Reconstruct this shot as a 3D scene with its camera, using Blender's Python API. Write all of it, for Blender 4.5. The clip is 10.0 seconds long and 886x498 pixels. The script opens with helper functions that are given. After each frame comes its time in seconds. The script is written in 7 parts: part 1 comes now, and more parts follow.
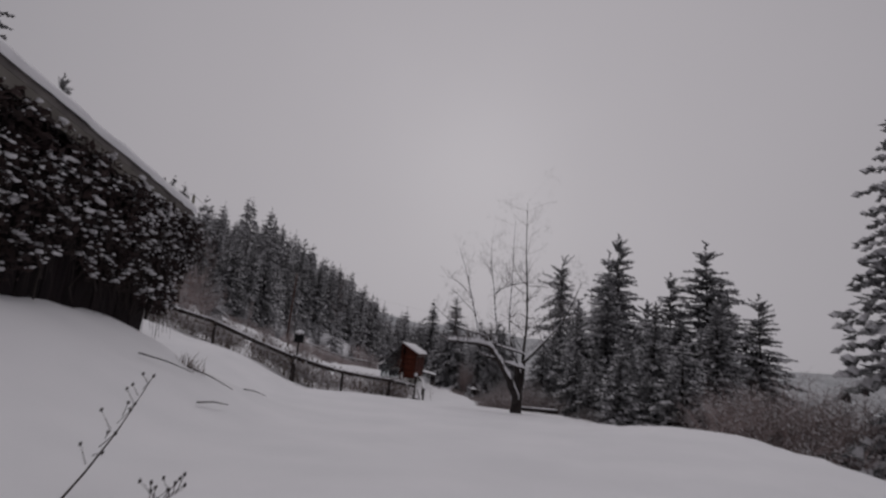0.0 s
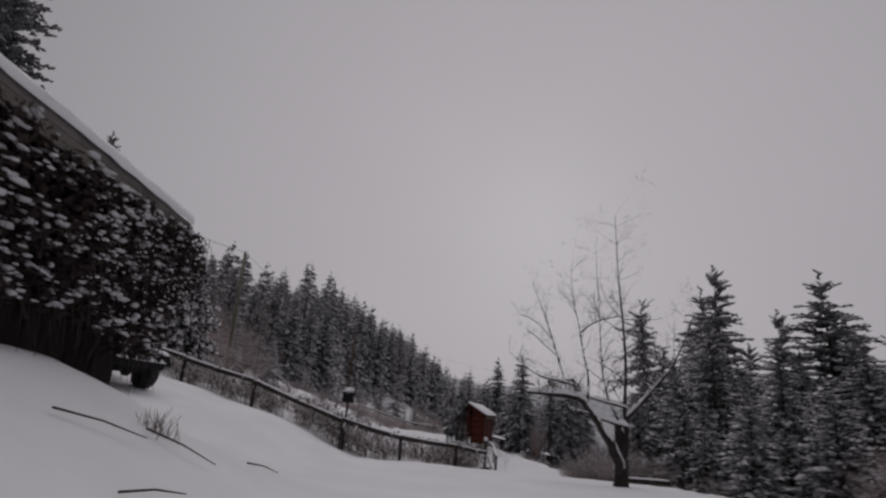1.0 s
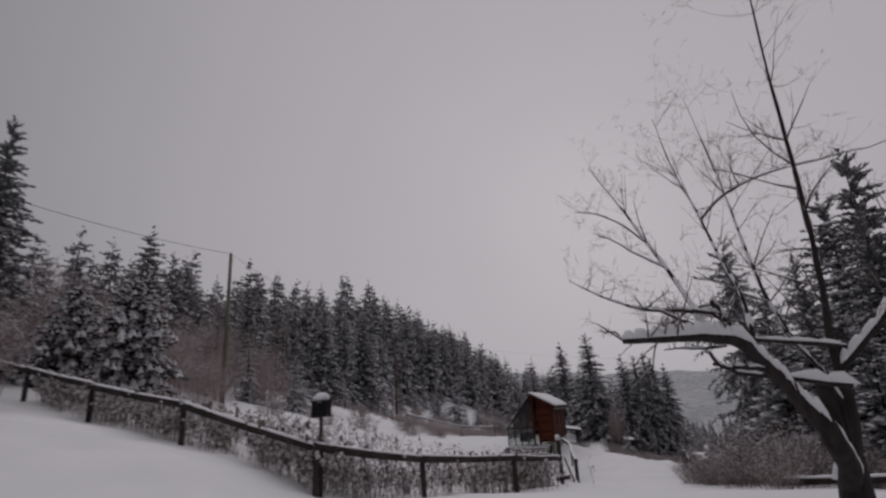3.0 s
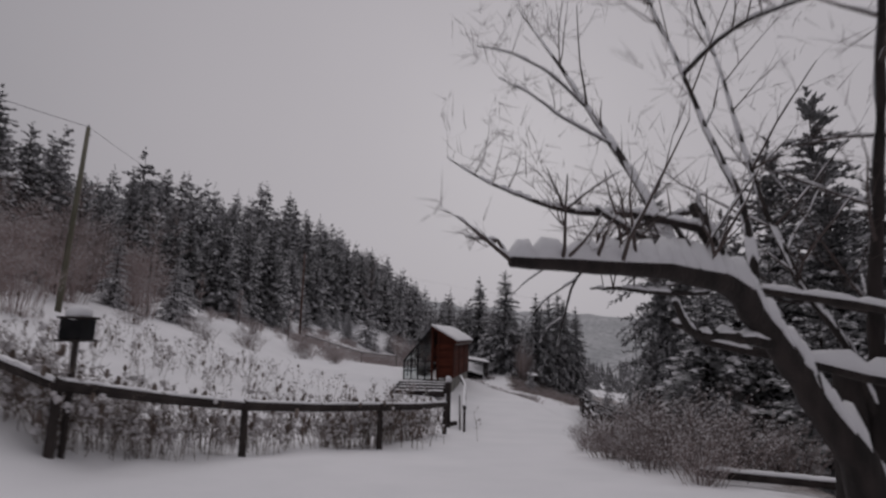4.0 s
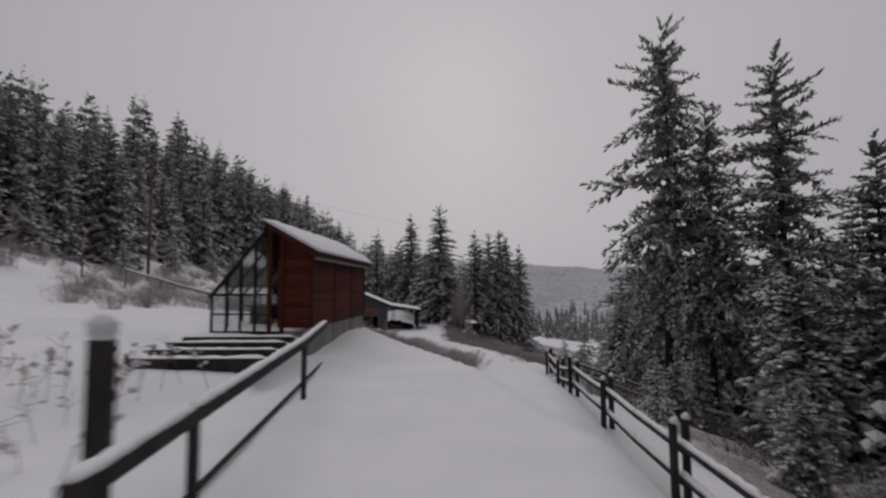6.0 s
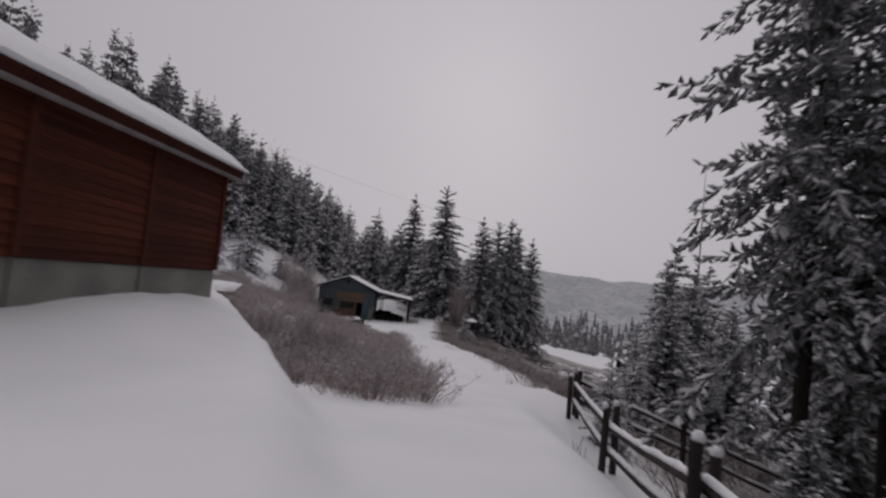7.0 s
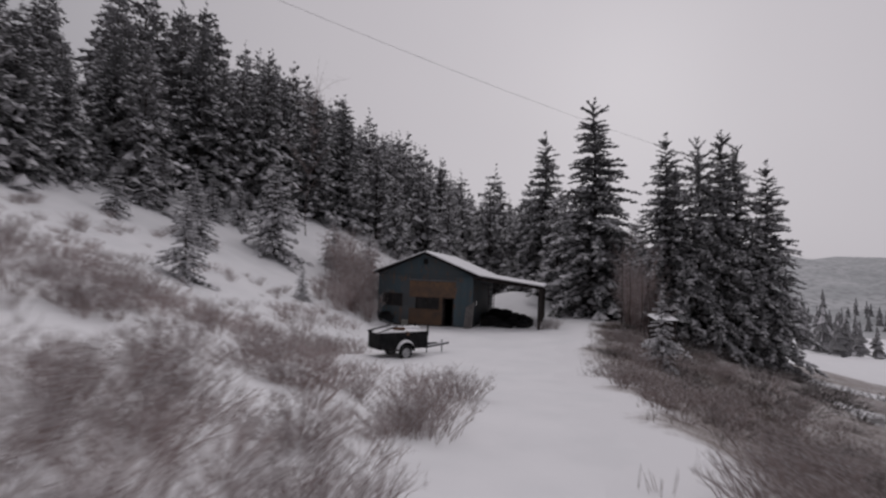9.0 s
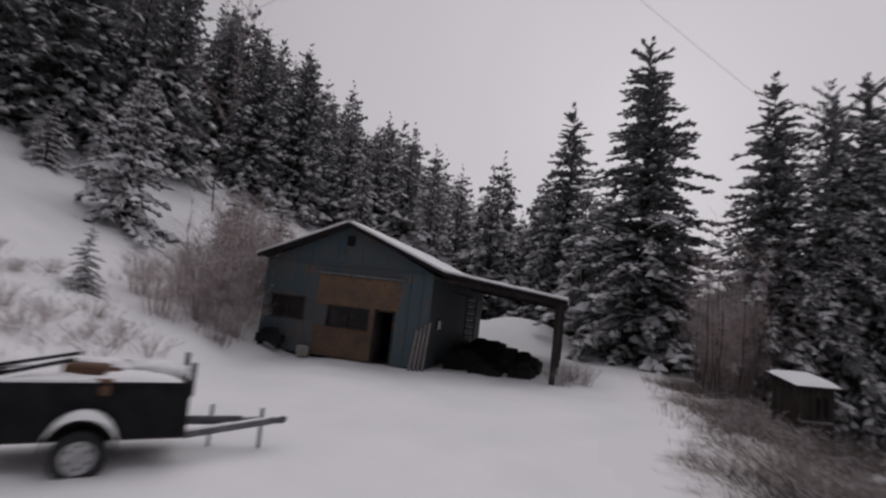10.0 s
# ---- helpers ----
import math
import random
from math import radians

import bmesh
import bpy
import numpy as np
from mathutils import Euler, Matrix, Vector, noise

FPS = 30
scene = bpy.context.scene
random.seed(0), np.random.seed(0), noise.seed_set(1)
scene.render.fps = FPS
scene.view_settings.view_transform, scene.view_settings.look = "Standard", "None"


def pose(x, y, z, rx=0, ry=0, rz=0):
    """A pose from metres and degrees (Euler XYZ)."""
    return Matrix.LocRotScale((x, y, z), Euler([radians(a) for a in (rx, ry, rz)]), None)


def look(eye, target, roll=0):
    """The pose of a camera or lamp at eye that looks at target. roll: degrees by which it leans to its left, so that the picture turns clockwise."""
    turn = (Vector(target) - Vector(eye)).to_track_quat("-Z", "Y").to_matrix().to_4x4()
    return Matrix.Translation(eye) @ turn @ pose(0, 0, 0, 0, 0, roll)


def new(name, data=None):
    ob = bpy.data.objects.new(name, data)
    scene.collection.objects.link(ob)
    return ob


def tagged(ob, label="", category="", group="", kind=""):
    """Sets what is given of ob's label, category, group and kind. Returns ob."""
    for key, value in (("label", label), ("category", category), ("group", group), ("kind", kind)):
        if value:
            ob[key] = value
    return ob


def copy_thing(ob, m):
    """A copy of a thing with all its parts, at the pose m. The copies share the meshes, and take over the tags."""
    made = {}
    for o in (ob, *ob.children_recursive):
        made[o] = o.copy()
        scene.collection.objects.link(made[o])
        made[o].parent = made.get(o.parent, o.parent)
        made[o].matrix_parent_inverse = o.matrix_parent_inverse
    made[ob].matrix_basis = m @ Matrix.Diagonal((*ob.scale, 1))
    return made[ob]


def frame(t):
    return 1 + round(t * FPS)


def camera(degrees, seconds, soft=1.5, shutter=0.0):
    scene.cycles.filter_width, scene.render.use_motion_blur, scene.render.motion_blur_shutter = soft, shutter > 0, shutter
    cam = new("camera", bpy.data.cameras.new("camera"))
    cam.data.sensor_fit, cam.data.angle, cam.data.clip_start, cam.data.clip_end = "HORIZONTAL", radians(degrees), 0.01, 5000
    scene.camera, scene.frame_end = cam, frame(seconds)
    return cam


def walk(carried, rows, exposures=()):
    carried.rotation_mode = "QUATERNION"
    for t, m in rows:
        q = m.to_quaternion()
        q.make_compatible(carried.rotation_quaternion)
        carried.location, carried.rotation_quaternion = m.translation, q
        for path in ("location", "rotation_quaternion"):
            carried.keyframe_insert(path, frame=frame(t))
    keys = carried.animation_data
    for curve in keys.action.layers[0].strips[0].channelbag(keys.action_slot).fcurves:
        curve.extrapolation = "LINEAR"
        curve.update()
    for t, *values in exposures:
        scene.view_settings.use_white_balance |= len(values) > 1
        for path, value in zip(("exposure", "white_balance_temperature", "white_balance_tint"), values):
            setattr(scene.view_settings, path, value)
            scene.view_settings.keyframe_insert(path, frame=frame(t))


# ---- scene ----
cam = camera(80.0, 10.0, soft=2.4, shutter=0.3)
EXPOSURES = [(0, -0.28), (2.2, -0.24), (4.5, -0.15), (6.5, -0.05), (8, 0.05), (10, 0.2)]
PATH = [
    (0, (1.491, 0.185, 3.606), (1.467, 2.148, 3.99), 6.0),
    (0.5, (1.31, 1.734, 3.8), (1.185, 3.661, 4.322), 7.0),
    (1, (1.143, 4.074, 3.354), (0.885, 5.969, 3.938), 4.6),
    (1.5, (0.854, 6.64, 2.765), (0.45, 8.481, 3.434), 1.7),
    (2, (0.745, 8.743, 2.726), (0.234, 10.544, 3.429), -1.6),
    (2.2, (0.631, 9.549, 2.91), (0.103, 11.349, 3.603), -1.9),
    (3.3, (1.219, 14.566, 3.311), (0.883, 16.461, 3.854), -2.5),
    (3.5, (1.302, 15.484, 3.266), (1.025, 17.399, 3.774), -0.6),
    (4, (1.686, 17.678, 3.623), (1.503, 19.644, 3.943), 1.3),
    (4.5, (2.034, 20.383, 3.173), (1.841, 22.363, 3.387), 2.3),
    (5, (2.394, 24.187, 2.878), (2.223, 26.172, 3.06), -0.4),
    (5.2, (2.509, 25.95, 2.744), (2.371, 27.938, 2.92), -2.1),
    (6.3, (3.413, 38.018, 1.903), (3.512, 40.01, 2.045), 1.3),
    (6.5, (3.968, 40.356, 1.646), (4.048, 42.350, 1.790), 2.5),
    (7, (4.886, 46.303, 1.188), (4.886, 48.299, 1.323), 5.5),
    (7.5, (5.992, 51.931, 0.600), (5.746, 53.911, 0.733), 9.6),
    (8, (5.963, 61.317, 0.549), (5.416, 63.239, 0.634), 12.8),
    (8.5, (5.809, 70.466, -0.211), (5.150, 72.352, -0.121), 8.2),
    (9, (5.204, 79.471, -0.719), (4.64, 81.387, -0.613), 0.9),
    (9.5, (4.219, 88.878, -1.367), (3.659, 90.791, -1.198), 1.1),
    (10, (3.026, 98.116, -1.971), (2.408, 100.006, -1.75), 5.1),
]
walk(cam, [(t, look(eye, target, roll)) for t, eye, target, roll in PATH], EXPOSURES)

# ---- light: an even overcast winter sky with a faint veiled sun ----
world = bpy.data.worlds.new("overcast")
scene.world = world
world.use_nodes = True
wn, wl = world.node_tree.nodes, world.node_tree.links
wn.clear()
sky = wn.new("ShaderNodeTexSky")
sky.sky_type, sky.sun_disc = "NISHITA", False
sky.sun_elevation, sky.sun_rotation = radians(20), radians(3)
sky.air_density, sky.dust_density, sky.ozone_density = 1.0, 6.0, 1.0
grey = wn.new("ShaderNodeHueSaturation")
grey.inputs["Saturation"].default_value = 0.06
# the cloud layer is brightest towards the veiled sun ahead and cooler and dimmer away from it
ctx = wn.new("ShaderNodeTexCoord")
SUNWARD = Vector((0.05, 0.94, 0.34)).normalized()
aim = wn.new("ShaderNodeVectorMath")
aim.operation = "DOT_PRODUCT"
aim.inputs[1].default_value = SUNWARD
wl.new(ctx.outputs["Generated"], aim.inputs[0])
near_sun = wn.new("ShaderNodeMapRange")
near_sun.interpolation_type = "SMOOTHSTEP"
near_sun.inputs["From Min"].default_value, near_sun.inputs["From Max"].default_value = 0.35, 1.0
wl.new(aim.outputs["Value"], near_sun.inputs["Value"])
cloud = wn.new("ShaderNodeMix")
cloud.data_type = "RGBA"
cloud.inputs["A"].default_value = (2.95, 2.86, 3.12, 1)
cloud.inputs["B"].default_value = (5.15, 4.87, 5.2, 1)
wl.new(near_sun.outputs["Result"], cloud.inputs["Factor"])
veil = wn.new("ShaderNodeMix")
veil.data_type = "RGBA"
veil.inputs["Factor"].default_value = 0.99
wl.new(cloud.outputs["Result"], veil.inputs["B"])
bgd = wn.new("ShaderNodeBackground")
bgd.inputs["Strength"].default_value = 0.091
wout = wn.new("ShaderNodeOutputWorld")
wl.new(sky.outputs["Color"], grey.inputs["Color"])
wl.new(grey.outputs["Color"], veil.inputs["A"])
# faint unevenness of the cloud layer
cln = wn.new("ShaderNodeTexNoise")
cln.inputs["Scale"].default_value, cln.inputs["Detail"].default_value = 1.6, 3
crg = wn.new("ShaderNodeMapRange")
crg.inputs["To Min"].default_value, crg.inputs["To Max"].default_value = 0.92, 1.07
chs = wn.new("ShaderNodeHueSaturation")
wl.new(ctx.outputs["Generated"], cln.inputs["Vector"])
wl.new(cln.outputs["Fac"], crg.inputs["Value"])
wl.new(crg.outputs["Result"], chs.inputs["Value"])
wl.new(veil.outputs["Result"], chs.inputs["Color"])
wl.new(chs.outputs["Color"], bgd.inputs["Color"])
wl.new(bgd.outputs["Background"], wout.inputs["Surface"])

sun = new("sun", bpy.data.lights.new("sun", "SUN"))
sun.data.energy, sun.data.angle, sun.data.color = 0.75, radians(70), (1.0, 0.96, 0.98)
sun.matrix_world = look((-8, 30, 90), (0, 0, 0))


# ---- materials ----
def mat(name, base, second=None, rough=0.8, scale=3.0, bump=0.2, metal=0.0, fine=40.0, stretch=(1, 1, 1), third=None, spot=0.62, per_object=0.0):
    """A two-scale noisy surface: base mixed with second by broad noise, third in worn spots, and fine relief."""
    m = bpy.data.materials.new(name)
    m.use_nodes = True
    n, l = m.node_tree.nodes, m.node_tree.links
    bsdf = n["Principled BSDF"]
    geo = n.new("ShaderNodeTexCoord")
    mp = n.new("ShaderNodeMapping")
    mp.inputs["Scale"].default_value = stretch
    l.new(geo.outputs["Object"], mp.inputs["Vector"])
    broad = n.new("ShaderNodeTexNoise")
    broad.inputs["Scale"].default_value, broad.inputs["Detail"].default_value = scale, 5
    small = n.new("ShaderNodeTexNoise")
    small.inputs["Scale"].default_value, small.inputs["Detail"].default_value = fine, 4
    for t in (broad, small):
        l.new(mp.outputs["Vector"], t.inputs["Vector"])
    ramp = n.new("ShaderNodeValToRGB")
    ramp.color_ramp.elements[0].position, ramp.color_ramp.elements[1].position = 0.35, 0.66
    ramp.color_ramp.elements[0].color = (*base, 1)
    ramp.color_ramp.elements[1].color = (*(second or [c * 0.75 for c in base]), 1)
    l.new(broad.outputs["Fac"], ramp.inputs["Fac"])
    colour = ramp.outputs["Color"]
    if third:
        mask = n.new("ShaderNodeMapRange")
        mask.inputs["From Min"].default_value, mask.inputs["From Max"].default_value = spot, spot + 0.06
        l.new(small.outputs["Fac"], mask.inputs["Value"])
        mix = n.new("ShaderNodeMix")
        mix.data_type = "RGBA"
        l.new(mask.outputs["Result"], mix.inputs["Factor"])
        l.new(colour, mix.inputs["A"])
        mix.inputs["B"].default_value = (*third, 1)
        colour = mix.outputs["Result"]
    if per_object:
        info = n.new("ShaderNodeObjectInfo")
        vary = n.new("ShaderNodeMapRange")
        vary.inputs["To Min"].default_value, vary.inputs["To Max"].default_value = 1 - per_object, 1 + per_object
        l.new(info.outputs["Random"], vary.inputs["Value"])
        hsv = n.new("ShaderNodeHueSaturation")
        l.new(vary.outputs["Result"], hsv.inputs["Value"])
        l.new(colour, hsv.inputs["Color"])
        colour = hsv.outputs["Color"]
    l.new(colour, bsdf.inputs["Base Color"])
    bsdf.inputs["Roughness"].default_value, bsdf.inputs["Metallic"].default_value = rough, metal
    if bump:
        bp = n.new("ShaderNodeBump")
        bp.inputs["Strength"].default_value, bp.inputs["Distance"].default_value = bump, 0.02
        l.new(small.outputs["Fac"], bp.inputs["Height"])
        l.new(bp.outputs["Normal"], bsdf.inputs["Normal"])
    return m


M_SNOW = mat("snow", (0.80, 0.79, 0.81), (0.74, 0.735, 0.755), 0.75, 0.5, 0.25, fine=9)
M_THINSNOW = mat("thin_snow_on_grass", (0.30, 0.265, 0.255), (0.50, 0.475, 0.475), 0.95, 0.7, 0.8, fine=11, third=(0.17, 0.14, 0.13), spot=0.52)
thin = M_THINSNOW.node_tree
stem = thin.nodes["Principled BSDF"].inputs["Base Color"].links[0].from_socket
cover = thin.nodes.new("ShaderNodeAttribute")
cover.attribute_name = "grass"
speck = thin.nodes.new("ShaderNodeTexNoise")
speck.inputs["Scale"].default_value, speck.inputs["Detail"].default_value, speck.inputs["Roughness"].default_value = 1.6, 8, 0.72
thin.links.new(next(a for a in thin.nodes if a.bl_idname == "ShaderNodeTexCoord").outputs["Object"], speck.inputs["Vector"])
patch = thin.nodes.new("ShaderNodeMath")
patch.operation = "ADD"
thin.links.new(cover.outputs["Fac"], patch.inputs[0])
thin.links.new(speck.outputs["Fac"], patch.inputs[1])
edge_fade = thin.nodes.new("ShaderNodeMapRange")
edge_fade.inputs["From Min"].default_value, edge_fade.inputs["From Max"].default_value = 0.85, 1.2
thin.links.new(patch.outputs[0], edge_fade.inputs["Value"])
blend = thin.nodes.new("ShaderNodeMix")
blend.data_type = "RGBA"
blend.inputs["A"].default_value = (0.77, 0.76, 0.78, 1)
thin.links.new(edge_fade.outputs["Result"], blend.inputs["Factor"])
thin.links.new(stem, blend.inputs["B"])
thin.links.new(blend.outputs["Result"], thin.nodes["Principled BSDF"].inputs["Base Color"])
M_SNOWT = mat("tree_snow", (0.72, 0.71, 0.73), (0.47, 0.46, 0.475), 0.85, 1.5, 0.3, fine=25)
M_FROST = mat("frost", (0.62, 0.60, 0.61), (0.48, 0.455, 0.46), 0.9, 2.0, 0.0)
M_NEEDLE = mat("needles", (0.020, 0.024, 0.022), (0.042, 0.046, 0.042), 0.85, 1.2, 0.4, fine=30, third=(0.38, 0.375, 0.385), spot=0.475)
M_THUJA = mat("thuja_leaves", (0.026, 0.021, 0.017), (0.050, 0.040, 0.032), 0.9, 1.5, 0.3, fine=25)
# far needles: haze put into the lighter base, snow dust in the spots
M_HAZENEEDLE = mat("far_needles", (0.058, 0.056, 0.052), (0.105, 0.101, 0.096), 0.9, 0.6, 0.3, fine=8, third=(0.44, 0.435, 0.45), spot=0.47, per_object=0.25)
M_BARK = mat("bark", (0.022, 0.016, 0.014), (0.055, 0.042, 0.037), 0.9, 7, 1.0, fine=30, stretch=(1, 1, 0.25))
M_TWIG = mat("twig", (0.050, 0.036, 0.033), (0.10, 0.076, 0.070), 0.9, 3, 0.3, per_object=0.2)
M_THICKET = mat("thicket_twig", (0.16, 0.125, 0.12), (0.27, 0.225, 0.215), 0.9, 2, 0.0, per_object=0.25)
M_SCRUB = mat("scrub_twig", (0.048, 0.039, 0.037), (0.10, 0.084, 0.08), 0.9, 1.5, 0.0, per_object=0.3)
M_BRUSH = mat("brush_twig", (0.27, 0.205, 0.195), (0.38, 0.315, 0.305), 0.9, 2, 0.0, per_object=0.25)
M_STALK = mat("dry_stalk", (0.11, 0.082, 0.068), (0.20, 0.16, 0.14), 0.9, 2, 0.0)
M_OLDWOOD = mat("weathered_wood", (0.026, 0.021, 0.020), (0.058, 0.048, 0.045), 0.85, 3, 0.6, fine=35, stretch=(1, 1, 0.3))
M_GREYWOOD = mat("grey_wood", (0.14, 0.125, 0.12), (0.21, 0.19, 0.18), 0.85, 3, 0.5, fine=30)
M_RED = mat("red_stain", (0.096, 0.023, 0.012), (0.050, 0.013, 0.008), 0.8, 1.3, 0.35, fine=28, stretch=(0.6, 0.35, 5), third=(0.15, 0.056, 0.034), spot=0.60, per_object=0.3)
M_REDTRIM = mat("red_trim", (0.085, 0.024, 0.014), (0.050, 0.015, 0.010), 0.8, 2, 0.3, fine=28)
M_CONC = mat("concrete", (0.26, 0.25, 0.225), (0.17, 0.165, 0.15), 0.85, 1.2, 0.4, fine=14, third=(0.10, 0.10, 0.085), spot=0.66)
M_DARKWALL = mat("dark_boards", (0.009, 0.006, 0.007), (0.020, 0.014, 0.015), 0.8, 1.5, 0.4, fine=25, stretch=(6, 6, 0.4), per_object=0.2)
M_FASCIA = mat("grey_fascia", (0.20, 0.185, 0.165), (0.14, 0.125, 0.11), 0.8, 2, 0.3)
M_TEAL = mat("teal_sheet", (0.036, 0.066, 0.083), (0.060, 0.064, 0.068), 0.65, 0.8, 0.25, fine=4.5, stretch=(1, 1, 0.35), third=(0.105, 0.066, 0.046), spot=0.57, per_object=0.2)
M_PLY = mat("rusty_plywood", (0.130, 0.075, 0.042), (0.078, 0.050, 0.036), 0.8, 1.4, 0.3, fine=6, third=(0.060, 0.045, 0.040), spot=0.57, per_object=0.2)
M_METAL = mat("dull_metal", (0.16, 0.16, 0.17), (0.10, 0.10, 0.11), 0.45, 3, 0.15, metal=0.7)
M_BLACK = mat("black_paint", (0.009, 0.009, 0.010), (0.018, 0.018, 0.019), 0.8, 3, 0.15)
M_RUBBER = mat("tyre_rubber", (0.013, 0.013, 0.014), (0.03, 0.03, 0.03), 0.9, 6, 0.5, fine=50)
M_RIM = mat("pale_rim", (0.52, 0.52, 0.53), (0.34, 0.34, 0.35), 0.5, 6, 0.2, third=(0.16, 0.13, 0.11), spot=0.66)
M_CARWHITE = mat("car_white", (0.46, 0.45, 0.42), (0.38, 0.365, 0.34), 0.4, 2, 0.1, third=(0.22, 0.20, 0.18), spot=0.68)
M_RUST = mat("rusty_load", (0.13, 0.062, 0.032), (0.075, 0.042, 0.028), 0.85, 4, 0.5)
# distance haze over the far slope is put into these pale colours
M_HAZESLOPE = mat("far_wooded_slope", (0.36, 0.37, 0.38), (0.50, 0.50, 0.515), 0.95, 0.022, 0.0, fine=0.15, third=(0.30, 0.305, 0.315), spot=0.52)
# near-black: shade of insides and openings put into colour; also for black things
M_SHADEBLACK = mat("dark_inside", (0.010, 0.009, 0.010), (0.018, 0.016, 0.016), 0.95, 2, 0.0)


def glass_mat(name, tint, rough=0.03):
    m = bpy.data.materials.new(name)
    m.use_nodes = True
    b = m.node_tree.nodes["Principled BSDF"]
    b.inputs["Base Color"].default_value = (*tint, 1)
    b.inputs["Roughness"].default_value, b.inputs["Transmission Weight"].default_value, b.inputs["IOR"].default_value = rough, 1.0, 1.45
    return m


M_GLASS = glass_mat("clear_pane", (0.86, 0.90, 0.90))
# opaque near-black pane: the dark of the room behind is its colour
M_DARKPANE = mat("dirty_glass", (0.012, 0.011, 0.012), (0.03, 0.028, 0.028), 0.45, 2, 0.0)
M_FRUITBARK = mat("fruit_bark", (0.013, 0.010, 0.009), (0.036, 0.027, 0.025), 0.95, 9, 1.0, fine=30, stretch=(1, 1, 0.25))
for dull in (M_DARKWALL, M_BLACK, M_DARKPANE, M_SHADEBLACK, M_OLDWOOD, M_RED, M_REDTRIM):
    dull.node_tree.nodes["Principled BSDF"].inputs["Specular IOR Level"].default_value = 0.15
M_CARGLASS = mat("tinted_windscreen", (0.02, 0.045, 0.045), (0.03, 0.06, 0.06), 0.08, 2, 0.0)
M_LAMPGLASS = mat("lamp_lens", (0.35, 0.35, 0.34), (0.25, 0.25, 0.25), 0.15, 8, 0.0)


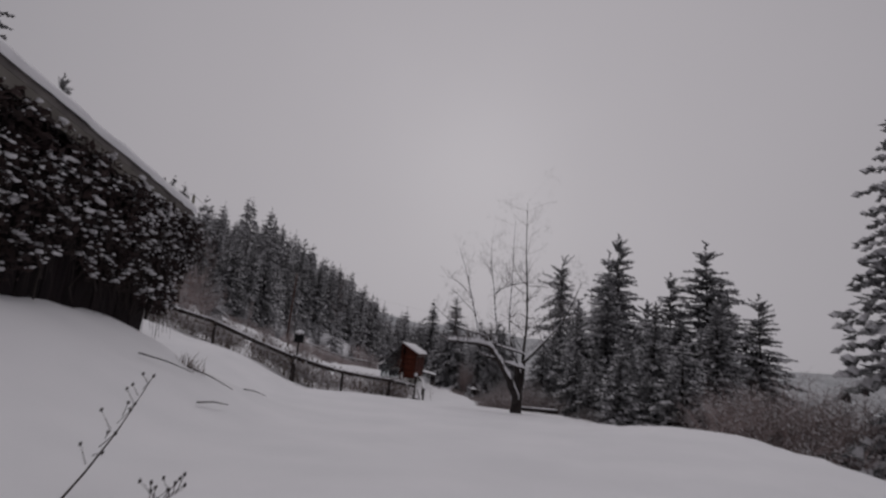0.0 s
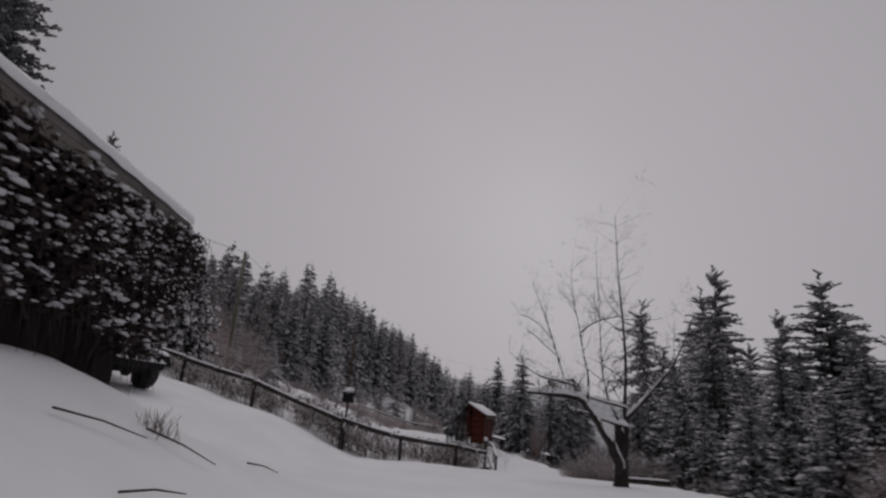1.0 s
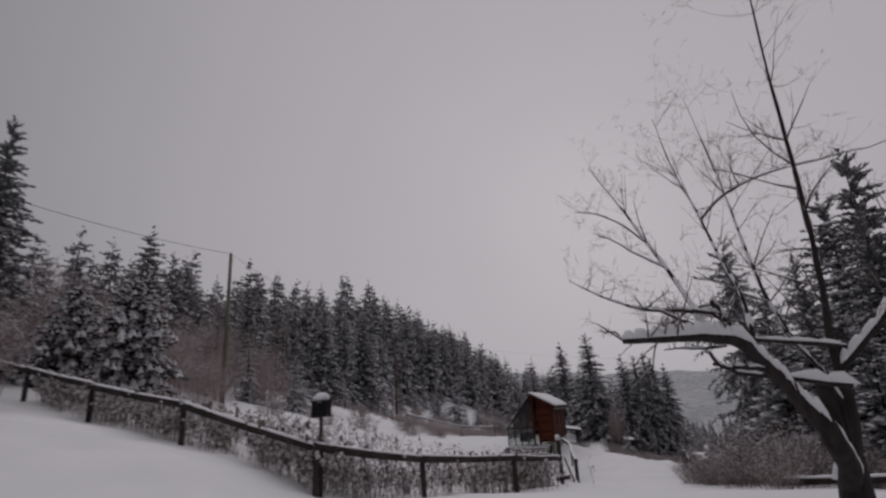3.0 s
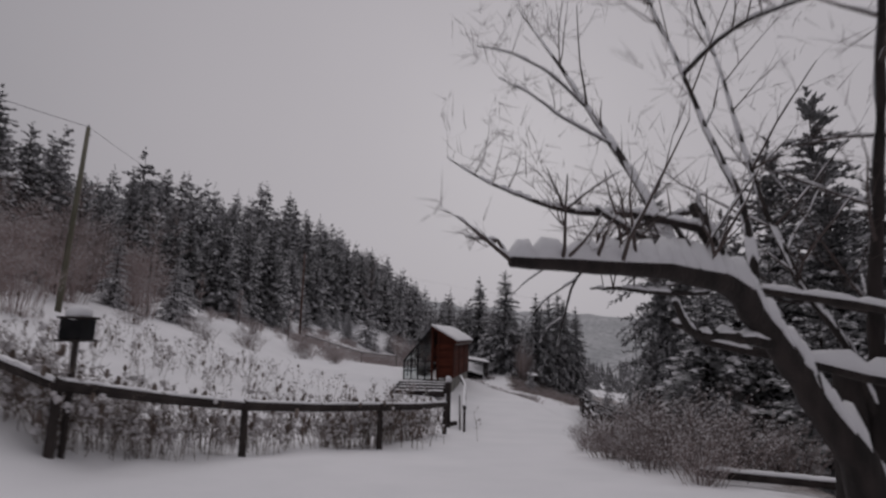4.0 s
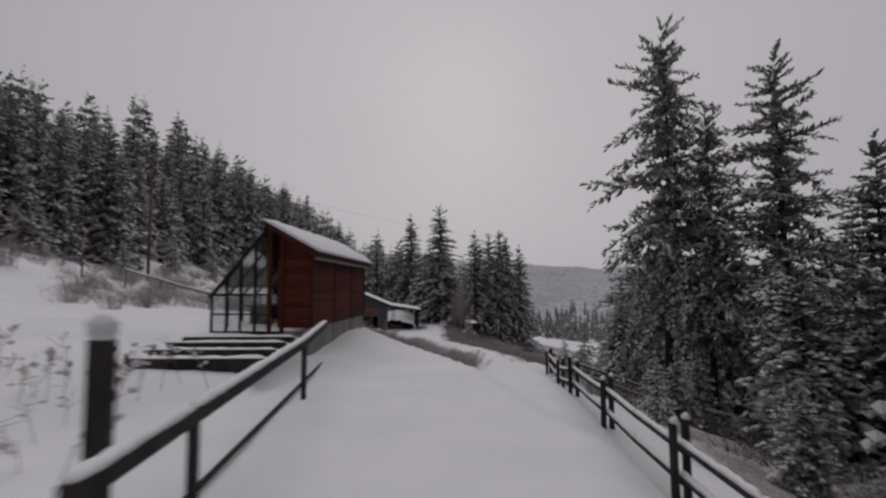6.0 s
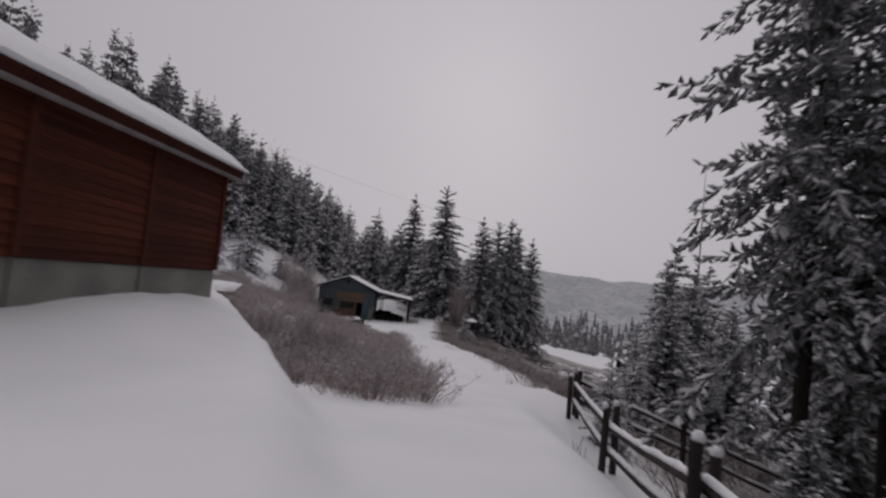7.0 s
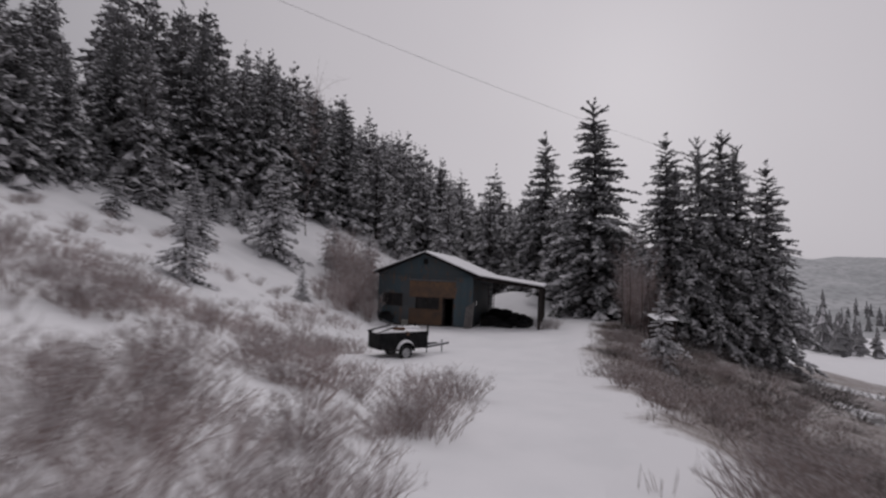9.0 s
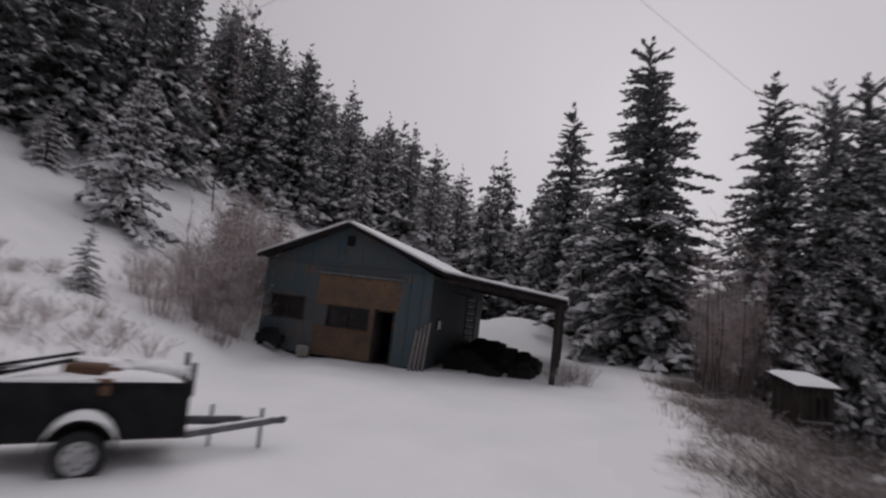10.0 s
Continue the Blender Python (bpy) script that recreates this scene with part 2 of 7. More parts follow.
# ---- mesh helpers ----
class Geo:
    """Gathers vertices and faces of one mesh."""

    def __init__(self):
        self.v, self.f = [], []

    def add(self, verts, faces, m=None):
        o = len(self.v)
        self.v += [tuple(m @ Vector(p)) if m else tuple(p) for p in verts]
        self.f += [tuple(i + o for i in q) for q in faces]
        return self

    def box(self, c, s, m=None, bev=0.008):
        """A box with chamfered edges: middle c, full size s."""
        h = [k / 2 for k in s]
        b = min(bev, min(h) * 0.45)
        vs, key = [], {}
        for sx in (-1, 1):
            for sy in (-1, 1):
                for sz in (-1, 1):
                    for ax in range(3):
                        p = [sx * (h[0] - b), sy * (h[1] - b), sz * (h[2] - b)]
                        p[ax] = (sx, sy, sz)[ax] * h[ax]
                        key[(sx, sy, sz, ax)] = len(vs)
                        vs.append((p[0] + c[0], p[1] + c[1], p[2] + c[2]))
        k = key
        fs = []
        ring = [(-1, -1), (1, -1), (1, 1), (-1, 1)]
        for s1 in (-1, 1):
            for ax in range(3):
                q = []
                for a, d in (ring if s1 > 0 else ring[::-1]):
                    w = [0, 0, 0]
                    w[ax], w[(ax + 1) % 3], w[(ax + 2) % 3] = s1, a, d
                    q.append(k[(*w, ax)])
                fs.append(tuple(q))
        for ax in range(3):
            u, w = (ax + 1) % 3, (ax + 2) % 3
            for a in (-1, 1):
                for d in (-1, 1):
                    e = []
                    for t in (-1, 1):
                        g = [0, 0, 0]
                        g[ax], g[u], g[w] = t, a, d
                        e.append((k[(*g, u)], k[(*g, w)]))
                    q = (e[0][0], e[1][0], e[1][1], e[0][1])
                    fs.append(q if a * d > 0 else q[::-1])
        for sx in (-1, 1):
            for sy in (-1, 1):
                for sz in (-1, 1):
                    q = (k[(sx, sy, sz, 0)], k[(sx, sy, sz, 1)], k[(sx, sy, sz, 2)])
                    fs.append(q if sx * sy * sz > 0 else q[::-1])
        return self.add(vs, fs, m)

    def beam(self, a, b, w, h, bev=0.008):
        """A squared beam from a to b, w wide and h high."""
        a, b = Vector(a), Vector(b)
        q = (b - a).to_track_quat("Y", "Z").to_matrix().to_4x4()
        return self.box((0, 0, 0), (w, (b - a).length, h), Matrix.Translation((a + b) / 2) @ q, bev)

    def tube(self, pts, radii, n=6, cap=True):
        """A tapered round tube through the points."""
        pts = [Vector(p) for p in pts]
        radii = radii if isinstance(radii, (list, tuple)) else [radii] * len(pts)
        o = len(self.v)
        for i, p in enumerate(pts):
            d = (pts[min(i + 1, len(pts) - 1)] - pts[max(i - 1, 0)]).normalized()
            a = d.cross((0, 0, 1) if abs(d.z) < 0.95 else (1, 0, 0)).normalized()
            b = d.cross(a)
            for j in range(n):
                t = 2 * math.pi * j / n
                self.v.append(tuple(p + (a * math.cos(t) + b * math.sin(t)) * radii[i]))
        for i in range(len(pts) - 1):
            for j in range(n):
                k = (j + 1) % n
                self.f.append((o + i * n + j, o + i * n + k, o + (i + 1) * n + k, o + (i + 1) * n + j))
        if cap:
            self.f.append(tuple(range(o + n - 1, o - 1, -1)))
            e = o + (len(pts) - 1) * n
            self.f.append(tuple(range(e, e + n)))
        return self

    def cap(self, a, b, w, h, rng, n=None, lift=0.0):
        """An uneven rounded ridge of snow lying along a line from a to b."""
        a, b = Vector(a), Vector(b)
        d = b - a
        n = n or max(3, int(d.length / 0.12))
        side = Vector((d.y, -d.x, 0)).normalized() if d.xy.length > 1e-4 else Vector((1, 0, 0))
        o, prof = len(self.v), [(-1, 0), (-0.85, 0.55), (-0.4, 0.95), (0.15, 1), (0.7, 0.7), (1, 0)]
        for i in range(n + 1):
            t = i / n
            end = min(1.0, 0.25 + 4 * min(t, 1 - t) * d.length / max(w, 0.05))
            hh = h * rng.uniform(0.7, 1.15) * end
            ww = w / 2 * rng.uniform(0.82, 1.08) * (0.6 + 0.4 * end)
            for u, q in prof:
                self.v.append(tuple(a + d * t + side * (u * ww) + Vector((0, 0, lift + q * hh))))
        k = len(prof)
        for i in range(n):
            for j in range(k - 1):
                self.f.append((o + i * k + j, o + i * k + j + 1, o + (i + 1) * k + j + 1, o + (i + 1) * k + j))
            self.f.append((o + i * k + k - 1, o + i * k, o + (i + 1) * k, o + (i + 1) * k + k - 1))
        self.f.append(tuple(o + j for j in range(k - 1, -1, -1)))
        self.f.append(tuple(o + n * k + j for j in range(k)))
        return self

    def thorn(self, a, b, r):
        """A thin twig of three sides that ends in a point."""
        d = (b - a).normalized()
        u = d.orthogonal().normalized() * r
        w = d.cross(u)
        o = len(self.v)
        self.v += [tuple(a + u), tuple(a - u * 0.5 + w * 0.87), tuple(a - u * 0.5 - w * 0.87), tuple(b)]
        self.f += [(o, o + 1, o + 3), (o + 1, o + 2, o + 3), (o + 2, o, o + 3)]
        return self

    def blob(self, c, r, rng, rough=0.25, nu=7, nv=5):
        """A lumpy rounded mass."""
        o = len(self.v)
        self.v.append((c[0], c[1], c[2] + r[2]))
        for i in range(1, nv):
            for j in range(nu):
                a, t = math.pi * i / nv, 2 * math.pi * j / nu + i * 0.4
                k = rng.uniform(1 - rough, 1 + rough)
                self.v.append((c[0] + r[0] * k * math.sin(a) * math.cos(t), c[1] + r[1] * k * math.sin(a) * math.sin(t), c[2] + r[2] * k * math.cos(a)))
        self.v.append((c[0], c[1], c[2] - r[2]))
        for j in range(nu):
            k = (j + 1) % nu
            self.f.append((o, o + 1 + j, o + 1 + k))
            for i in range(nv - 2):
                p, q = o + 1 + i * nu, o + 1 + (i + 1) * nu
                self.f.append((p + j, q + j, q + k, p + k))
            e = o + 1 + (nv - 2) * nu
            self.f.append((e + j, len(self.v) - 1, e + k))
        return self

    def sheet(self, pts, depth, m=None):
        """A flat plate: outline pts given anticlockwise seen from its front, thickened backwards by the vector depth."""
        n = len(pts)
        back = [tuple(Vector(p) + Vector(depth)) for p in pts]
        fs = [tuple(range(n)), tuple(range(2 * n - 1, n - 1, -1))]
        fs += [(j, n + j, n + (j + 1) % n, (j + 1) % n) for j in range(n)]
        return self.add(list(pts) + back, fs, m)

    def mesh(self, name, material, smooth=False):
        me = bpy.data.meshes.new(name)
        me.from_pydata(self.v, [], self.f)
        me.materials.append(material)
        if smooth:
            me.polygons.foreach_set("use_smooth", [True] * len(me.polygons))
        me.update()
        return me


def part(name, geo, material, parent, label="", smooth=False):
    """Links a Geo (or a mesh) as one mesh object under a thing or a part."""
    ob = new(name, geo.mesh(name, material, smooth) if isinstance(geo, Geo) else geo)
    ob.parent = parent
    return tagged(ob, label) if label else ob


def thing(name, label, category, m=None, group="", kind=""):
    ob = new(name)
    ob.empty_display_size = 0.2
    if m:
        ob.matrix_world = m
    return tagged(ob, label, category, group, kind)


def solo(name, geo, material, label, category="", kind="", smooth=False, group=""):
    return tagged(new(name, geo.mesh(name, material, smooth)), label, category, group, kind)


# ---- the lie of the land ----
def smooth01(t):
    t = np.clip(t, 0, 1)
    return t * t * (3 - 2 * t)


def table(ys, vs, soft=4.0):
    """A smoothed profile along y."""
    grid = np.arange(-120, 1500, 0.5)
    val = np.interp(grid, ys, vs)
    k = np.hanning(int(soft * 4) + 3)
    pad = len(k) // 2
    val = np.convolve(np.pad(val, pad, mode="edge"), k / k.sum(), mode="valid")
    return lambda y: np.interp(y, grid, val)


ROAD_X = table([-30, 0, 9, 15, 20, 26, 38, 47, 54, 62, 71, 80, 89, 98, 120, 200, 1500], [1.5, 1.4, 0.9, 1.4, 2, 2.5, 3.4, 4.4, 5.4, 5.9, 5.8, 5.2, 4.2, 3, 2, 2, 2])
ROAD_Z = table([-40, 0, 8, 15, 24, 30, 39, 48, 52, 58, 66, 80, 90, 104, 117, 140, 200, 300, 450, 700, 900, 1100, 1500],
               [3.0, 2.6, 2.15, 1.8, 1.5, 0.9, 0.0, -0.25, -0.5, -1.4, -2.2, -3.1, -3.8, -4.75, -4.4, -4.6, -7, -14, -16, 5, 38, 55, 60])
LEFT_W = table([-30, 10, 20, 30, 40, 58, 62, 92, 100, 118, 130, 200, 1500], [5, 5, 6, 8, 8, 8, 3.5, 3.5, 10, 12, 8, 4, 4])
LEFT_A = table([-30, 10, 20, 30, 45, 85, 100, 120, 200, 320, 500, 1500], [0.10, 0.12, 0.16, 0.25, 0.24, 0.23, 0.36, 0.38, 0.42, 0.3, 0.05, 0.02], 10)
LEFT_Q = table([-30, 85, 120, 200, 350, 1500], [0.0006, 0.0010, 0.0042, 0.0040, 0.001, 0], 14)
RIGHT_W = table([-30, 10, 25, 40, 55, 70, 95, 105, 125, 200, 1500], [9, 8, 5, 3.6, 3.0, 3.0, 3.0, 4, 5, 8, 10])


def land(x, y):
    """Height of the snow surface, for numbers or arrays."""
    x, y = np.asarray(x, float), np.asarray(y, float)
    xr = ROAD_X(y)
    d = np.maximum(0, xr - LEFT_W(y) - x)
    a = LEFT_A(y)
    dd = np.minimum(d, 42)
    z = ROAD_Z(y) + a * dd + LEFT_Q(y) * dd * dd + 0.09 * np.clip(d - 42, 0, 90)
    e = np.maximum(0, x - xr - RIGHT_W(y))
    z = z - 9.5 * (1 - np.exp(-e / 28)) - 0.02 * np.minimum(e, 150)
    # the level terrace by the greenhouse, with its steep edge over the lower road
    edge = np.interp(x, [-14, -6, -2, 0, 2, 3.2, 4.3, 5.2], [68, 66, 62.8, 59.9, 56.2, 53.2, 49.6, 43])
    w = smooth01((edge - y) / 2.6 + 0.5) * smooth01((x + 22) / 12) * (y > 36) * (x < 6)
    top = 0.04 + 0.53 * smooth01((1.9 - x) / 2.6) * smooth01((y - 47) / 8) + 0.045 * np.maximum(0, -4 - x) + 0.0 * y
    top = top + 0.62 * smooth01((-0.75 - x) / 0.5) * smooth01((y - 42) / 6.5) * smooth01((58.6 - y) / 1.6)
    rise = smooth01((y - 36) / 7)
    z = z + (np.maximum(top, z) - z) * w * rise
    # the bank along the house, and the low heap on the other side
    z = z + 1.5 * smooth01((-0.9 - x) / 4.6) * smooth01((16.2 - y) / 6) * smooth01((x + 14) / 4)
    z = z + 0.55 * np.exp(-((x - 8.0) / 3.4) ** 2 - ((y - 13) / 4.0) ** 2)
    z = z + 0.6 * smooth01((-3.6 - x) / 4.5) * smooth01((y - 14) / 6) * smooth01((47 - y) / 8)
    z = z - 0.75 * smooth01((x - xr - 1.2) / 1.5) * smooth01((y - 31) / 7) * smooth01((64 - y) / 8)
    # the snow bank behind the workshop
    z = z + 2.4 * np.exp(-((x + 3.5) / 5.0) ** 2 - ((y - 137) / 4.0) ** 2)
    return z


def ground(x, y):
    return float(land(x, y))


def spaced(stops):
    """Grid lines: runs of (end, step) from the first stop."""
    out, at = [stops[0]], stops[0]
    for end, step in stops[1:]:
        k = max(1, round((end - at) / step))
        out += list(at + (end - at) * (np.arange(k) + 1) / k)
        at = end
    return np.array(out)


def build_ground():
    xs = spaced([-700, (-250, 60), (-90, 10), (-40, 2.5), (-16, 0.8), (-4, 0.4), (11, 0.3), (20, 0.8), (40, 2.5), (100, 8), (300, 30), (1000, 80)])
    ys = spaced([-90, (-20, 8), (-4, 1), (60, 0.34), (118, 0.45), (140, 1.2), (200, 5), (400, 20), (1300, 45)])
    gx, gy = np.meshgrid(xs, ys)
    z = land(gx, gy)
    near = (np.abs(gx) < 45) & (gy < 145)
    far = gy > 420
    bump = np.zeros_like(z)
    for i, j in zip(*np.nonzero(near)):
        p = Vector((gx[i, j], gy[i, j], 0))
        off = abs(gx[i, j] - float(ROAD_X(gy[i, j])))
        rough = 0.35 + 0.65 * min(1, max(0, off - 1.5) / 4)
        bump[i, j] = 0.16 * noise.noise(p * 0.28) * rough + 0.06 * noise.noise(p * 0.9) * rough + 0.022 * noise.noise(p * 2.6) + 0.012 * noise.noise(p * 5.5)
        if 50 < gy[i, j] < 112:
            side = gx[i, j] - float(ROAD_X(gy[i, j]))
            bump[i, j] -= 0.055 * (math.exp(-((side - 0.8) / 0.24) ** 2) + math.exp(-((side + 0.7) / 0.24) ** 2)) * (0.6 + 0.8 * noise.noise(p * 0.5))
        if gy[i, j] < 24:
            bump[i, j] -= 0.05 * max(0, noise.noise(p * 3.3 + Vector((7, 1, 4))) - 0.25) * 2
    for i, j in zip(*np.nonzero(far)):
        p = Vector((gx[i, j], gy[i, j], 0))
        bump[i, j] = 30 * noise.noise(p * 0.004) + 12 * noise.noise(p * 0.012) + 5 * noise.noise(p * 0.04)
    z = z + bump
    ny, nx = gx.shape
    verts = np.stack([gx, gy, z], -1).reshape(-1, 3)
    i = np.arange(ny - 1)[:, None] * nx + np.arange(nx - 1)[None]
    faces = np.stack([i, i + 1, i + nx + 1, i + nx], -1).reshape(-1, 4)
    me = bpy.data.meshes.new("ground")
    me.from_pydata(verts.tolist(), [], faces.tolist())
    me.materials.append(M_SNOW)
    me.materials.append(M_HAZESLOPE)
    me.materials.append(M_THINSNOW)
    cx, cy = ((g[:-1, :-1] + g[1:, 1:]).reshape(-1) / 2 for g in (gx, gy))
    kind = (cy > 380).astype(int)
    # dry grass shows through the snow on the slope below the road
    vx, vy = verts[:, 0], verts[:, 1]
    over = vx - ROAD_X(vy) - np.interp(vy, [22, 30, 36, 60, 66, 100, 106, 126], [5.0, 3.4, 4.0, 4.6, 3.4, 3.2, 2.6, 3.4])
    grass = np.zeros(len(verts))
    for i in np.nonzero((vy > 20) & (vy < 150) & (vx < 45) & (over > -4))[0]:
        p = Vector((vx[i], vy[i], 0))
        grass[i] = min(1, max(0, 0.5 + (over[i] - 1.4 * noise.noise(p * 0.35)) / 3.0)) * min(1, max(0.0, 1 if vx[i] < 19 else 1 + 2 * noise.noise(p * 0.12)))
    grass *= np.clip((45 - vx) / 10, 0, 1) * np.where(vx > 12, np.clip((vy - 20 - 0.3 * np.minimum(vx - 12, 20)) / 8, 0, 1), 1)
    me.attributes.new("grass", "FLOAT", "POINT").data.foreach_set("value", grass)
    kind[(np.minimum(np.interp(cy, [20, 22], [0, 1]), grass[faces].max(1)) > 0) & (kind == 0)] = 2
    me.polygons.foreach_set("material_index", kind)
    me.polygons.foreach_set("use_smooth", [True] * len(me.polygons))
    tagged(new("ground", me), "deep fresh snow over the sloping yard and drive", "ground", kind="structure")


build_ground()


# ---- conifers ----
def conifer_meshes(name, h, r, levels, boughs, sprays, seed, bare=0.08, snow=0.6, ragged=0.2, shape=0.8, needle=None, fat=0.34, lump=1.0, size=0.36, wild=0.5, shag=0.0, base=0.010):
    """Trunk, needle crown and snow of a spruce: whorls of drooping boughs built of small sprays."""
    rng = random.Random(seed)
    trunk, nv, nf, sv, sf = Geo(), [], [], [], []
    bend = [(rng.uniform(-1, 1) * 0.012 * h * t, rng.uniform(-1, 1) * 0.012 * h * t) for t in (0, 0.35, 0.7, 1)]
    tz = [-0.3, 0.35 * h, 0.7 * h, h * 0.99]
    trunk.tube([(b[0], b[1], z) for b, z in zip(bend, tz)], [0.014 * h, 0.010 * h, 0.006 * h, 0.01], 7)

    def spray(p, az, ln, wd, tilt, snowy):
        ca, sa = math.cos(az), math.sin(az)
        tip = (p[0] + ca * ln, p[1] + sa * ln, p[2] + tilt * ln)
        mx, my, mz = p[0] + ca * ln * 0.45, p[1] + sa * ln * 0.45, p[2] + tilt * ln * 0.45
        sag = wd * rng.uniform(0.3, 0.9)
        s2 = sag * rng.uniform(0.6, 1.3)
        o = len(nv)
        nv.extend((p, (mx - sa * wd, my + ca * wd, mz - sag), tip, (mx + sa * wd, my - ca * wd, mz - s2)))
        nf.extend(((o, o + 3, o + 2), (o, o + 2, o + 1)))
        if rng.random() < snowy:
            k, up = rng.uniform(0.6, 1.0), (0.03 + wd * rng.uniform(0.12, 0.4)) * lump
            o = len(sv)
            cx, cy, cz = mx + ca * ln * 0.12, my + sa * ln * 0.12, mz + tilt * ln * 0.12 + 0.015
            sv.extend(((cx - ca * ln * 0.5 * k, cy - sa * ln * 0.5 * k, cz - tilt * ln * 0.5 * k), (cx - sa * wd * k, cy + ca * wd * k, cz - sag * k),
                       (cx + ca * ln * 0.5 * k, cy + sa * ln * 0.5 * k, cz + tilt * ln * 0.5 * k), (cx + sa * wd * k, cy - ca * wd * k, cz - s2 * k), (cx, cy, cz + up)))
            sf.extend(((o, o + 3, o + 4), (o + 3, o + 2, o + 4), (o + 2, o + 1, o + 4), (o + 1, o, o + 4)))

    for i in range(levels):
        f = i / (levels - 1)
        z = h * (bare + (1 - bare) * f)
        reach = r * (1 - f) ** shape * rng.uniform(1 - ragged, 1 + ragged) + 0.008 * h
        cx, cy = (np.interp(z, tz, [b[k] for b in bend]) for k in (0, 1))
        turn = rng.uniform(0, 6.28)
        for b in range(boughs if f < 0.9 else max(4, boughs - 3)):
            az = turn + 6.283 * b / boughs + rng.uniform(-0.35, 0.35)
            ln = reach * rng.uniform(1 - ragged * 1.4, 1 + ragged)
            slope = 0.42 * f ** 2 - 0.30 * (1 - f) + 0.7 * max(0, f - 0.88) / 0.12 + rng.uniform(-0.24, 0.24) * wild
            zz = z + rng.uniform(-1, 1) * wild * h * (1 - bare) / levels
            for k in range(sprays):
                t = (k + 0.7) / sprays
                q = ln * t
                p = (cx + math.cos(az) * q, cy + math.sin(az) * q, zz + slope * q - 0.16 * q * t)
                side = (-1, 1)[k % 2] * (0.9 - 0.45 * t) * rng.uniform(0.5, 1.2) if k < sprays - 1 else rng.uniform(-0.2, 0.2)
                sl = (size * ln * (1.15 - 0.5 * t) + base * h * (1 - 0.55 * f)) * rng.uniform(0.7, 1.25)
                spray(p, az + side + rng.uniform(-1.4, 1.4) * shag, sl, sl * fat * rng.uniform(0.75, 1.2), slope - 0.22 * t + rng.uniform(-0.15, 0.12) + rng.uniform(-1.0, 1.1) * shag, snow)
    needles, flakes = Geo(), Geo()
    needles.v, needles.f, flakes.v, flakes.f = nv, nf, sv, sf
    return [("trunk", trunk.mesh("trunk", M_BARK, True)), ("crown", needles.mesh("crown", needle or M_NEEDLE)), ("snow_load", flakes.mesh("snow_load", M_SNOWT))]


def tree_proto(meshes, label, category, group, name="spruce_tree"):
    ob = thing(name, label, category, group=group)
    for n, me in meshes:
        p = part(n, me, None, ob, "dry snow lying on the boughs" if n == "snow_load" else "")
        if n != "trunk":
            tagged(p, kind="stuff")
    return ob


def place(proto, x, y, size=1.0, turn=0.0, sink=0.15, lean=0.0, wide=1.0):
    m = pose(x, y, ground(x, y) - sink, lean, 0, turn)
    c = copy_thing(proto, m)
    c.scale = (size * wide, size * wide, size)
    return c


def drop_proto(ob):
    for o in [*ob.children_recursive, ob]:
        bpy.data.objects.remove(o)


rngt = random.Random(11)
NEAR = [tree_proto(conifer_meshes("near", 14, 2.95, 32, 10, 19, s, 0.04, 0.5, 0.2, 0.66, fat=0.44, size=0.17, wild=0.8, shag=0.26, base=0.010), "tall dark spruce with snow on every bough", "tree", "big spruces by the drive") for s in (1, 2)]
PINE = [tree_proto(conifer_meshes("pine", 16, 2.35, 36, 7, 52, s, 0.28, 0.5, 0.5, 0.45, fat=0.25, size=0.11, wild=1.8, shag=0.75, lump=0.8, base=0.0075), "tall shaggy fir with a bare lower trunk, dusted with snow", "tree", "big spruces by the drive", "fir_tree") for s in (5, 6)]
MID = [tree_proto(conifer_meshes("mid", 14, 2.9, 25, 9, 6, s, 0.05, 0.55, 0.2, 0.7, fat=0.52, size=0.30, wild=0.8, shag=0.22, base=0.014), "snow-laden dark spruce at the edge of the wood", "tree", "spruces at the wood's edge") for s in (21, 22, 23)]
FAR = [tree_proto(conifer_meshes("far", 15, 2.9, 18, 7, 4, s, 0.08, 0.5, 0.22, 0.66, M_HAZENEEDLE, 0.6, 1.1, 0.40, 0.8, 0.2, 0.016), "snow-dusted spruce in the hillside wood", "tree", "spruces of the hillside wood") for s in (31, 32, 33)]
YOUNG = [tree_proto(conifer_meshes("young", 4, 1.15, 14, 7, 8, s, 0.05, 0.92, 0.25, 0.8, None, 0.4, 1.3, 0.3), "young spruce heavily coated with snow", "tree", "young spruces on the slope", "young_spruce") for s in (41, 42)]
THUJA = [tree_proto(conifer_meshes("thuja", 4.6, 1.3, 24, 10, 7, s, 0.20, 0.55, 0.18, 0.45, M_THUJA, 0.6, 3.0, 0.24, 0.6, 0.4), "rounded dark thuja capped with clumps of snow", "tree", "pair of garden thujas", "thuja_tree") for s in (51, 52)]

